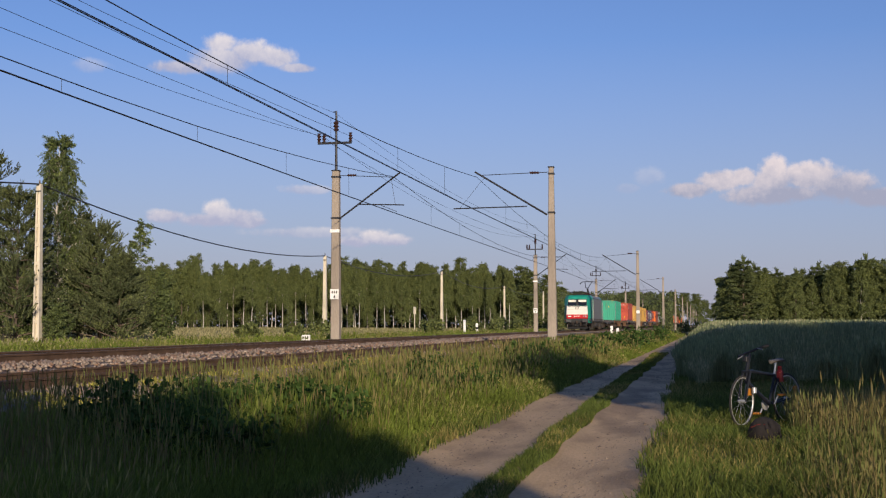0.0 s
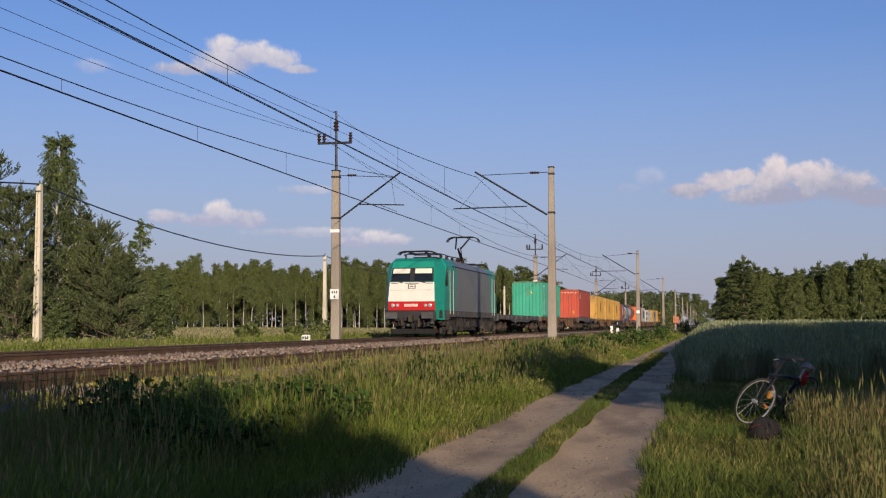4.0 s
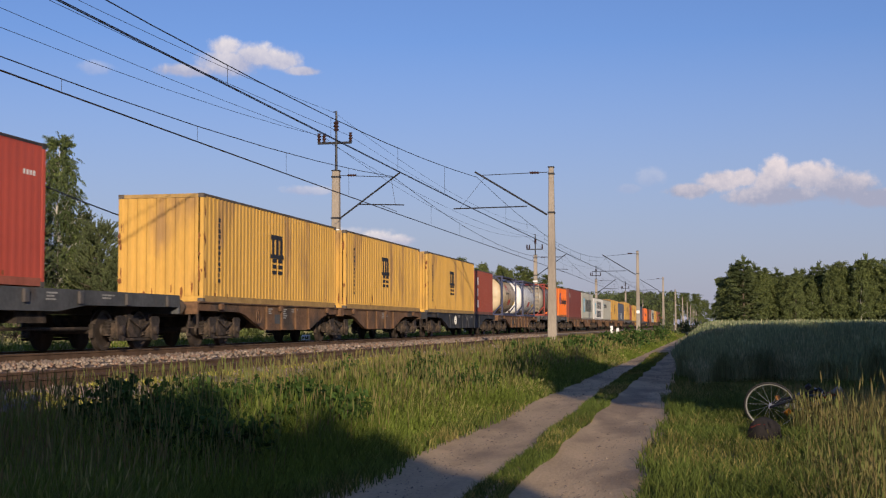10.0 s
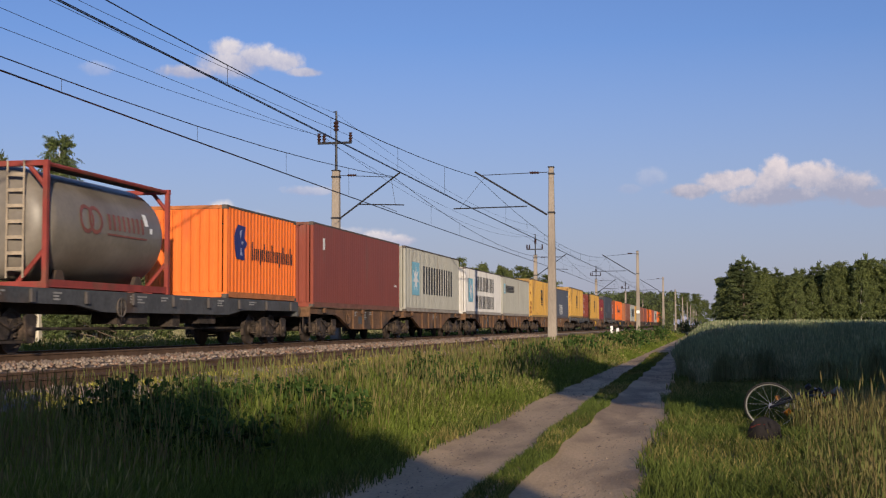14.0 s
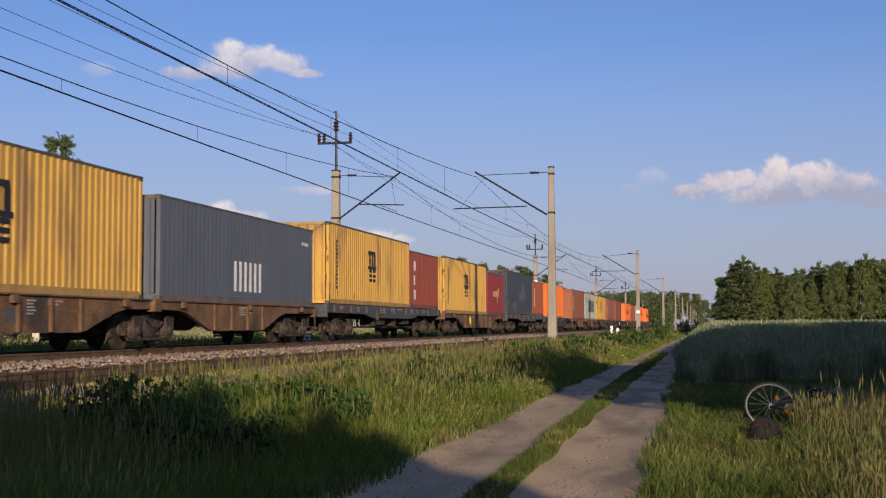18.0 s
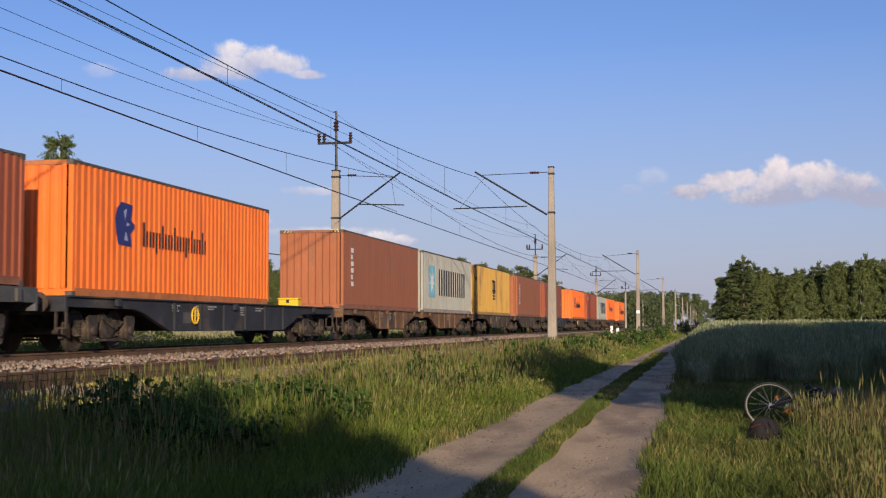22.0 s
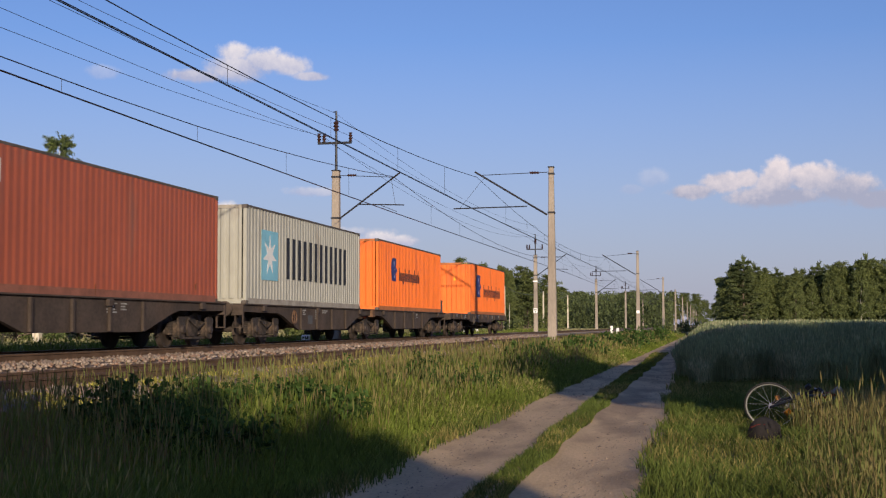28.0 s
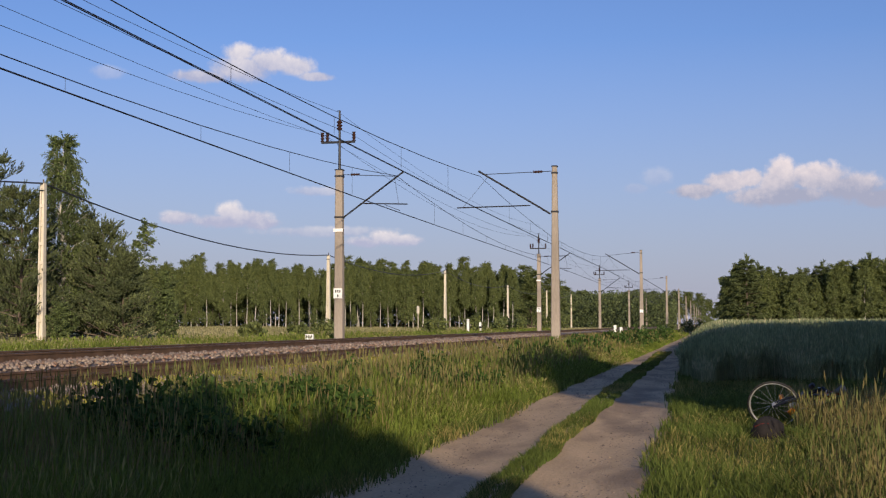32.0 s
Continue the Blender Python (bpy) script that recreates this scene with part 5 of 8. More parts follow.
def pantograph(t, y, raised, d):
    """Base frame, lower arm, upper arm, head; or folded flat."""
    p = part("pantograph", Shape().box(-0.6, 0.6, y - 0.06, y + 0.06, 4.02, 4.08).box(-0.6, 0.6, y + 1.3, y + 1.42, 4.02, 4.08).box(-0.55, -0.47, y, y + 1.4, 4.02, 4.08).box(0.47, 0.55, y, y + 1.4, 4.02, 4.08), M["steel_dark"], t,
             "raised pantograph" if raised else "folded pantograph")
    for sx in (-0.5, 0.5):
        for yy in (y, y + 1.36):
            part("insulator", Shape().lathe([(0.05 * i, 0.06 + 0.03 * (i % 2)) for i in range(6)], (sx, yy, 3.8), "z", 10), M["insulator"], p)
    if raised:
        knee, head = (0, y - 0.2 * d, 5.0), (0, y + 1.35 * d, 5.72)
        part("lower_arm", Shape().tube([(0, y + 1.2 * d, 4.2), knee], [0.09, 0.06], 8), M["steel_dark"], p)
        part("upper_arm", Shape().tube([(-0.15, knee[1], knee[2]), (-0.4, head[1], head[2])], 0.048, 6).tube([(0.15, knee[1], knee[2]), (0.4, head[1], head[2])], 0.048, 6), M["steel_dark"], p)
        part("control_rod", Shape().tube([(0.1, y + 0.7 * d, 4.2), (0.1, knee[1] + 0.2, knee[2] + 0.1)], 0.03, 6), M["steel_dark"], p)
    else:
        head = (0, y + 1.7 * d, 4.2)
        part("lower_arm", Shape().tube([(0, y + 1.2, 4.15), (0, y - 0.4 * d + 0.3, 4.2)], 0.07, 8), M["steel_dark"], p)
        part("upper_arm", Shape().tube([(-0.35, y - 0.2, 4.2), (-0.4, head[1], head[2])], 0.035, 6).tube([(0.35, y - 0.2, 4.2), (0.4, head[1], head[2])], 0.035, 6), M["steel_dark"], p)
        for sx in (-0.75, 0.75):
            part("side_bar", Shape().tube([(sx, y - 1.4 * abs(d), 4.14), (sx * 0.7, y + 1.3, 4.26)], 0.022, 6), M["steel_dark"], p)
        for yy in (y - 0.9, y - 0.2, y + 0.6):
            part("cross_bar", Shape().tube([(-0.72, yy, 4.2), (0.72, yy, 4.2)], 0.022, 6), M["steel_dark"], p)
    dr = 0.28 if raised else 0.16
    hz, hy = head[2] + 0.06, head[1]
    for o in (-0.2, 0.2):
        part("contact_strip", Shape().tube([(-0.98, hy + o, hz - dr), (-0.85, hy + o, hz - 0.3 * dr), (-0.6, hy + o, hz), (0.6, hy + o, hz), (0.85, hy + o, hz - 0.3 * dr), (0.98, hy + o, hz - dr)], 0.04, 6), M["steel_dark"], p)
    part("head_link", Shape().tube([(-0.4, hy - 0.22, hz - 0.03), (-0.4, hy + 0.22, hz - 0.03)], 0.025, 6).tube([(0.4, hy - 0.22, hz - 0.03), (0.4, hy + 0.22, hz - 0.03)], 0.025, 6), M["steel_dark"], p)


def locomotive():
    rg = random.Random(88)
    t = thing("electric_locomotive", "teal and grey electric locomotive with a cream and red nose", "locomotive")
    for fl in (False, True):
        loco_end(t, fl)
    W, zt = 1.49, 3.55
    # side walls: teal at the cabs, grey between, with a slanted border
    for sx in (-1, 1):
        def wall(pts, m_, nm, lab=""):
            n = len(pts)
            s = Shape().add([(sx * W, y, z) for y, z in pts] + [(sx * (W - 0.06), y, z) for y, z in pts],
                            [tuple(range(n)), tuple(range(2 * n - 1, n - 1, -1))] + [(i, (i + 1) % n, n + (i + 1) % n, n + i) for i in range(n)])
            return part(nm, s, m_, t, lab)
        a0, a1 = 1.25, LOCO - 1.25
        wall([(a0, 1.30), (3.9, 1.30), (4.0, 1.6), (5.15, zt), (1.92, zt), (1.80, 3.42), (1.55, 2.68), (1.35, 1.74)], M["loco_side"], "cab_side")
        wall([(3.9, 1.30), (LOCO - 3.9, 1.30), (LOCO - 4.0, 1.6), (LOCO - 4.9, zt), (5.15, zt), (4.0, 1.6)], M["loco_side"], "side_wall", "grey machine-room side")
        wall([(a1, 1.30), (LOCO - 3.9, 1.30), (LOCO - 4.0, 1.6), (LOCO - 4.9, zt), (LOCO - 1.92, zt), (LOCO - 1.80, 3.42), (LOCO - 1.55, 2.68), (LOCO - 1.35, 1.74)], M["loco_side"], "cab_side")
        wall([(1.3, 0.82), (2.3, 0.82), (2.7, 1.0), (LOCO - 2.6, 1.0), (LOCO - 2.2, 0.82), (LOCO - 1.3, 0.82), (LOCO - 1.3, 1.30), (1.3, 1.30)], M["loco_sill"], "lower_sill", "grimy grey sill")
        # roof slope
        s = Shape().add([(sx * W, 1.92, zt), (sx * W, LOCO - 1.92, zt), (sx * 1.18, LOCO - 2.1, 3.92), (sx * 1.18, 2.1, 3.92)], [(0, 1, 2, 3)])
        part("roof_slope", s, M["loco_side"], t)
        part("roof_gutter", Shape().box(*sorted((sx * (W - 0.02), sx * (W + 0.015))), 3.3, LOCO - 3.0, zt - 0.02, zt + 0.03), M["black"], t)
        for fl in (False, True):
            m = lambda y: LOCO - y if fl else y
            part("window_seal", Shape().prism([(m(1.50), 2.50), (m(2.10), 2.50), (m(2.14), 2.6), (m(2.14), 3.24), (m(2.06), 3.36), (m(1.78), 3.36), (m(1.68), 3.2), (m(1.47), 2.62)], sx * (W + 0.001), sx * (W + 0.006)), M["black"], t)
            w = part("cab_window", Shape().prism([(m(1.55), 2.55), (m(2.05), 2.55), (m(2.09), 2.62), (m(2.09), 3.22), (m(2.02), 3.31), (m(1.80), 3.31), (m(1.72), 3.18), (m(1.53), 2.65)], sx * (W + 0.006), sx * (W + 0.012)), M["glass_dark"], t, "dark rounded side window")
            part("cab_door", Shape().prism([(m(2.45), 1.34), (m(3.15), 1.34), (m(3.15), 3.34), (m(2.45), 3.34)], sx * (W + 0.002), sx * (W + 0.012)), M["teal"], t)
            for y in (2.4, 3.22):
                part("handrail", Shape().tube([(sx * (W + 0.06), m(y), 1.12), (sx * (W + 0.06), m(y), 3.32)], 0.014, 8), M["chrome"], t, "bright upright handrail")
            for z in (1.75, 2.45):
                part("door_step_grip", Shape().box(*sorted((sx * W, sx * (W + 0.03))), m(2.75) - 0.1, m(2.75) + 0.1, z, z + 0.03), M["black"], t)
            for z in (0.62, 0.9):
                part("step", Shape().box(*sorted((sx * 1.2, sx * 1.46)), m(2.8) - 0.2, m(2.8) + 0.2, z, z + 0.04), M["wagon_grey"], t)
        for k in range(5):
            y = 4.6 + k * 2.1
            part("hatch", Shape().box(*sorted((sx * W, sx * (W + 0.012))), y, y + (0.12 if k % 3 else 0.25), 1.08, 1.22), M["black"] if k % 3 else M["loco_grey"], t)
    part("roof", Shape().add([(-1.18, 2.1, 3.92), (1.18, 2.1, 3.92), (1.18, LOCO - 2.1, 3.92), (-1.18, LOCO - 2.1, 3.92), (-0.95, 1.45, 3.90), (0.95, 1.45, 3.90), (0.95, LOCO - 1.45, 3.90), (-0.95, LOCO - 1.45, 3.90)],
                             [(0, 1, 2, 3), (4, 5, 1, 0), (3, 2, 6, 7)]), M["roof_grey"], t)
    for sx in (-1, 1):
        for fl in (False, True):
            part("cab_roof_edge", Shape().add(mirror([(sx * 1.05, 2.1, 3.90), (sx * 0.95, 1.45, 3.90), (sx * 1.22, 1.9, 3.72), (sx * 1.49, 1.92, 3.55), (sx * 1.18, 2.1, 3.92), (sx * 1.42, 1.80, 3.42)], fl), [(0, 1, 2, 4), (4, 2, 3), (2, 5, 3)]), M["teal"], t)
    part("floor_pan", Shape().box(-1.42, 1.42, 0.9, LOCO - 0.9, 0.95, 1.31), M["loco_under"], t)
    part("transformer", Shape().block(-1.25, 1.25, 7.2, 11.0, 0.3, 0.96, 0.08), M["loco_under"], t)
    for k in range(3):
        part("equipment_box", Shape().block(1.0, 1.36, 6.6 + 1.9 * k, 7.6 + 1.9 * k, 0.45, 0.95, 0.05), M["loco_under"], t)
    for y in (4.0, LOCO - 4.0):
        b = bogie(t, y)
        b.scale = (1.1, 1.32, 1.25)
        part("bogie_frame", Shape().block(1.0, 1.22, -2.0, 2.0, 0.55, 0.85, 0.05).block(-1.22, -1.0, -2.0, 2.0, 0.55, 0.85, 0.05).block(1.05, 1.25, -0.5, 0.5, 0.25, 0.6, 0.06), M["loco_under"], b)
        for o in (-1.5, 1.5):
            part("sand_box", Shape().block(1.02, 1.3, o - 0.25, o + 0.25, 0.45, 0.95, 0.06), M["loco_under"], b)
        for k in range(13):
            yo, zo = -2.0 + 0.33 * k + rg.uniform(-0.1, 0.1), rg.uniform(0.16, 0.62)
            w_, h_ = rg.uniform(0.05, 0.16), rg.uniform(0.05, 0.15)
            part("bracket", Shape().block(1.14, rg.uniform(1.2, 1.32), yo - w_, yo + w_, zo - h_, zo + h_, 0.025), M[rg.choice(("loco_under", "wagon_dark", "loco_under"))], b)
        for k in range(5):
            yo = rg.uniform(-1.9, 1.5)
            part("damper", Shape().tube([(1.27, yo, rg.uniform(0.2, 0.4)), (1.27, yo + rg.uniform(0.1, 0.6), rg.uniform(0.5, 0.8))], rg.uniform(0.025, 0.055), 7), M[rg.choice(("loco_under", "wagon_grey"))], b)
    for k in range(16):
        yo, zo = 5.4 + 0.46 * k + rg.uniform(-0.12, 0.12), rg.uniform(0.42, 0.92)
        w_, h_ = rg.uniform(0.08, 0.26), rg.uniform(0.06, 0.16)
        part("equipment_box", Shape().block(1.15, rg.uniform(1.28, 1.42), yo - w_, yo + w_, zo - h_, zo + h_, 0.03), M[rg.choice(("loco_under", "wagon_dark", "loco_under"))], t)
    part("air_tank", Shape().tube([(1.15, 7.4, 0.5), (1.15, 9.0, 0.5)], 0.17, 12), M["loco_under"], t, "", 50)
    part("air_tank", Shape().tube([(1.15, 9.5, 0.42), (1.15, 10.6, 0.42)], 0.14, 12), M["loco_under"], t, "", 50)
    for z in (0.98, 0.90):
        part("air_pipe", Shape().tube([(1.40, 2.2, z), (1.40, 6.0, z - 0.03), (1.40, 12.0, z - 0.01), (1.40, LOCO - 2.2, z)], 0.02, 6), M["loco_under"], t)
    # roof gear
    pantograph(t, 3.6, False, -1)
    pantograph(t, 12.6, True, 1)
    pantograph(t, 14.9, False, 1)
    for k in range(5):
        y = 5.4 + 1.5 * k
        part("roof_insulator", Shape().lathe([(0.05 * i, 0.07 + 0.03 * (i % 2)) for i in range(8)], (0.45, y, 3.92), "z", 10), M["insulator"], t)
    part("roof_cable", Shape().tube([(0.45, 4.6, 4.30), (0.45, 6.0, 4.33), (0.45, 7.5, 4.30), (0.45, 9.5, 4.33), (0.45, 11.6, 4.28)], 0.028, 6), M["steel_dark"], t)
    part("circuit_breaker", Shape().block(-0.5, 0.3, 7.6, 8.6, 3.92, 4.2, 0.06), M["loco_grey"], t)
    return t


M["patch_grey"] = mat("overpainted_grey", (0.12, 0.125, 0.14), 0.6, var=0.12, scale=2)


# ---- make up the train: leading end of each vehicle along the line at 15 s ----
TRAIN = []


def put(ob, s, z=0.0):
    TRAIN.append((ob, s, z))
    return ob


put(locomotive(), -157.9)
G = "dark flat container wagon with an empty deck"
put(flat_wagon(20.6, "wagon_grey", G, 1.25, True), -139.4)
put(belly_wagon(29.4, "wagon_rust", "rusty brown articulated container wagon, half of it empty", joints=1), -118.5)
put(flat_wagon(20.3, "wagon_grey", "grey flat container wagon, rear half empty"), -88.9)
put(belly_wagon(27.2, "wagon_rust", "dirty brown articulated container wagon under two yellow boxes", joints=1), -68.5)
put(belly_wagon(20.4, "wagon_blue", "dark blue container wagon with a deep middle sill", wheel="white"), -41.1)
put(belly_wagon(19.6, "wagon_rust", "rusty brown container wagon under two tank containers", wheel="wagon_rust"), -20.5)
put(flat_wagon(20.6, "wagon_grey", "grey flat container wagon under a tank and an orange box"), -0.6)
put(belly_wagon(27.4, "wagon_rust", "rusty brown articulated container wagon", joints=1), 20.2)
put(belly_wagon(26.6, "wagon_rust", "rusty brown articulated container wagon under pale boxes", joints=1), 47.8)
put(belly_wagon(26.5, "wagon_rust", "brown articulated container wagon with ribbed sills", joints=1), 74.6)
put(flat_wagon(20.0, "wagon_grey", "pale grey flat container wagon with a brake wheel"), 101.3)
put(belly_wagon(20.1, "wagon_rust", "brown container wagon with a yellow brake wheel", wheel="logo_yellow"), 121.4)
put(flat_wagon(20.3, "wagon_grey", "dark grey flat container wagon"), 141.6)
put(belly_wagon(20.2, "wagon_blue", "dark blue container wagon with its rear third empty", wheel="logo_yellow"), 162.0)
put(belly_wagon(27.0, "wagon_rust", "rusty brown articulated container wagon", joints=1), 182.3)
put(belly_wagon(30.0, "wagon_dark", "dark brown articulated container wagon with a brake wheel", joints=1, wheel="wagon_rust"), 209.4)
put(belly_wagon(21.2, "wagon_blue", "dark blue container wagon, partly empty", wheel="white"), 239.8)
put(belly_wagon(29.2, "wagon_dark", "dark brown articulated container wagon", joints=1, wheel="logo_yellow"), 261.2)
put(belly_wagon(29.4, "wagon_dark", "dark brown articulated container wagon near the end of the train", joints=1), 290.6)
put(flat_wagon(19.3, "wagon_dark", "dark flat wagon closing the train", 1.20), 320.2)

LOW, HIGH = 1.18, 1.33
put(container("green", 40, True, "green corrugated steel shipping container", [("vert", 0.82, 0.38, 2.48, 0.34, 11, "logo_dark"), ("patch", 0.72, 1.26, 0.3, 2.58, "white"), ("triangle",), ("end", "white", 0.75, 2.5, 0.05, 1.4, 9), ("stripe",)]), -116.9, LOW)
put(container("red", 40, True, "red steel shipping container with white marks", plain=True, marks=[("rust", 91, 12), ("vert", 0.85, 1.95, 2.5, 0.5, 2), ("patch", 1.5, 1.62, 1.9, 2.5, "white"), ("end", "white", -0.55, 2.5, 1.7, 0.1, 11, False), ("tag", 0.5, 0.35), ("stripe",), ("num", "white", 11.3, 2.2, 4, 0.5)]), -87.85, HIGH)
YL = "yellow corrugated steel shipping container with dark stacked emblem"
put(container("yellow", 40, True, YL + ", rust-streaked end", [("rust", 71, 44), ("block", 5.4), ("vert", 1.05, 0.55, 2.35, 0.16, 12, "logo_dark")], doors_front=False), -67.5, LOW)
put(container("yellow", 40, True, YL, [("rust", 72, 26), ("block", 5.4), ("vert", 1.05, 0.55, 2.35, 0.16, 12, "logo_dark")]), -54.05, LOW)
put(container("yellow", 40, True, YL, [("rust", 73, 26), ("block", 5.4), ("vert", 1.05, 0.55, 2.35, 0.16, 12, "logo_dark")]), -40.2, LOW)
W3 = [("vert", 0.75, 0.4, 2.35, 0.34, 3)]
put(container("brown", 20, False, "short brown steel container with three white marks", W3), -27.75, LOW)
tank_blue = mat("tank_frame_blue", (0.045, 0.05, 0.10), 0.6, var=0.15)
tank_red = mat("tank_frame_red", (0.26, 0.045, 0.035), 0.75, var=0.2, second=(0.2, 0.06, 0.04), mix=0.3)
cream = mat("tank_cream_shell", (0.60, 0.47, 0.31), 0.45, var=0.10, scale=1.2, fine=8, second=(0.40, 0.28, 0.16), mix=0.4)
pale = mat("tank_white_shell", (0.70, 0.68, 0.66), 0.4, var=0.06, scale=1.2, fine=8, second=(0.5, 0.47, 0.42), mix=0.12)
dull = mat("tank_grey_shell", (0.20, 0.175, 0.145), 0.42, var=0.14, scale=1.2, fine=8, second=(0.15, 0.125, 0.10), mix=0.3)
put(tank(tank_blue, cream, "cream tank container in a dark blue frame", emblem=True), -17.8, LOW)
put(tank(tank_blue, pale, "white tank container in a dark blue frame with red labels"), -8.45, LOW)
put(tank(tank_red, dull, "dull grey tank container in a red frame with ladder", True, False), 3.6, HIGH)
OR = "bright orange corrugated steel container with a blue emblem"
put(container("orange", 20, False, "short " + OR, [("bird", 0.55, 1.1, 1.0), ("small", 1.96, 3.75, 1.15, 0.55, 11)]), 13.4, HIGH)
put(container("brown", 40, True, "reddish-brown steel shipping container with small white marks", plain=True, marks=[("patch", 1.1, 1.35, 2.0, 2.4, "white"), ("num", "white", 11.2, 1.0, 4, 0.5), ("end", "white", 0.3, 2.4, 0.07, 1.3, 8)]), 21.25, LOW)
MK = [("star", 1.25, 0.75, 1.5), ("wide", 3.5, 7.0, 0.85, 1.3, 6)]
GL = "pale grey corrugated container with a blue square and dark lettering bars"
put(container("grey", 40, True, GL, MK), 34.55, LOW)
put(container("white", 40, False, "white corrugated container with two rows of dark bars", [("star", 0.9, 0.7, 1.3), ("wide", 3.4, 6.0, 1.35, 0.85, 6), ("wide", 3.2, 6.2, 0.35, 0.75, 7)]), 48.6, LOW)
put(container("grey", 40, False, "pale grey corrugated container with small dark lettering bars", [("star", 0.45, 1.45, 0.65), ("wide", 1.25, 3.8, 1.55, 0.46, 10)]), 61.4, LOW)
put(container("yellow", 40, True, YL, [("rust", 74, 26), ("block", 5.4), ("vert", 0.9, 0.55, 2.35, 0.12, 12, "logo_dark")]), 75.0, LOW)
put(container("slate", 40, False, "slate blue steel container with white lettering bars", [("wide", 4.9, 2.4, 0.35, 0.85, 3, "white"), ("num", "white", 11.0, 2.0, 4, 0.7)], plain=True), 88.15, LOW)
put(container("yellow", 40, True, YL, [("rust", 75, 26), ("block", 5.4), ("vert", 0.9, 0.55, 2.35, 0.16, 12, "logo_dark")]), 102.2, HIGH)
put(container("brown", 20, False, "short brown steel container with three white marks", W3), 114.55, HIGH)
put(container("yellow", 40, True, YL, [("rust", 76, 26), ("block", 5.4), ("vert", 0.9, 0.55, 2.35, 0.12, 12, "logo_dark")]), 122.1, LOW)
put(container("crimson", 20, False, "short crimson steel container with gold lettering bars", [("wide", 1.9, 1.5, 1.15, 0.34, 4, "logo_gold"), ("patch", 3.5, 3.65, 0.8, 1.6, "logo_gold"), ("patch", 3.85, 4.05, 1.2, 1.7, "logo_gold")]), 134.85, LOW)
put(container("dark", 40, True, "dark slate steel container with overpainted patches", [("patch", 5.4, 8.4, 1.0, 1.55, "patch_grey"), ("patch", 6.6, 8.0, 1.55, 2.1, "patch_grey"), ("patch", 2.4, 4.2, 0.3, 0.8, "patch_grey"), ("end", "white", 0.6, 2.5, 0.07, 1.4, 8), ("patch", 0.6, 0.72, 0.6, 0.8, "logo_yellow")], plain=True), 142.4, HIGH)
put(container("rust", 20, False, "short rust-red steel container with white marks", [("vert", 0.75, 0.7, 2.1, 0.3, 6)]), 154.9, HIGH)
put(container("orange", 40, True, "long " + OR, [("bird", 1.95, 1.2, 1.0), ("small", 3.4, 3.9, 1.25, 0.6, 11)]), 162.85, LOW)
TR = [("vert", 1.0, 0.85, 2.35, 0.34, 6)]
put(container("salmon", 40, True, "faded red steel container with white lettering down its side", plain=True, marks=TR + [("end", "white", 0.75, 2.4, 0.06, 1.3, 9), ("stripe",)]), 183.05, LOW)
put(container("grey", 40, True, GL, MK), 196.2, LOW)
put(container("yellow", 40, True, YL, [("rust", 77, 26), ("block", 5.4), ("vert", 0.9, 0.55, 2.35, 0.12, 12, "logo_dark")]), 210.3, LOW)
put(container("salmon", 40, True, "faded red steel container with white lettering and a yellow label", plain=True, marks=TR + [("end", "white", 0.75, 2.4, 0.06, 1.3, 9), ("tag", 0.3, 0.7)]), 225.95, LOW)
put(container("rust", 40, True, "rust-red steel shipping container with white number bars", plain=True, marks=[("end", "white", 0.35, 2.4, 0.07, 1.3, 9), ("patch", 0.5, 0.62, 0.6, 0.85, "logo_yellow"), ("num", "white", 11.3, 1.2, 3, 0.4)]), 240.8, LOW)
put(container("orange", 40, True, "long " + OR, [("bird", 1.9, 1.1, 1.05), ("small", 3.5, 4.0, 1.15, 0.6, 11), ("triangle", 0.1, 2.1)]), 262.2, LOW)
put(container("brick", 40, True, "red steel container with white marks and a yellow label", plain=2, marks=[("rust", 92, 12), ("patch", 0.9, 1.3, 2.1, 2.55, "white"), ("end", "white", 0.55, 2.5, 0.07, 1.3, 9), ("tag", 0.4, 0.55)]), 277.15, LOW)
put(container("grey", 40, True, GL, MK), 291.5, LOW)
put(container("orange", 40, True, "long " + OR, [("bird", 2.1, 1.25, 1.0), ("small", 3.5, 3.95, 1.3, 0.58, 11), ("triangle", -0.3, 2.2)]), 306.45, LOW)
put(container("orange", 40, True, "bright orange container with blue emblem on the last wagon", [("bird", 1.8, 1.0, 1.62, 1.3), ("small", 4.3, 6.1, 1.05, 0.75, 11), ("triangle",), ("stripe",)]), 326.55, LOW)


def deck_crate(w, l, h, colour, label):
    t = thing("deck_box", label, "box")
    part("body", Shape().block(-w / 2, w / 2, 0, l, 0, h, 0.03), M[colour], t)
    part("lid", Shape().block(-w / 2 - 0.02, w / 2 + 0.02, -0.02, l + 0.02, h, h + 0.05, 0.015), M[colour], t)
    part("latch", Shape().box(-0.05, 0.05, -0.035, -0.015, h - 0.12, h - 0.02), M["steel_dark"], t)
    return t


put(deck_crate(0.72, 0.42, 0.27, "logo_yellow", "yellow box on the empty end of a wagon"), 180.4, 1.2)
put(deck_crate(0.72, 0.42, 0.27, "logo_yellow", "yellow box on the empty end of a wagon"), 259.2, 1.2)
put(deck_crate(0.9, 1.2, 0.62, "wagon_grey", "grey tool box on the last flat wagon"), 321.5, 1.2)
put(deck_crate(2.3, 0.32, 0.66, "wagon_grey", "grey end box at the tail of the last wagon"), 338.82, 1.2)


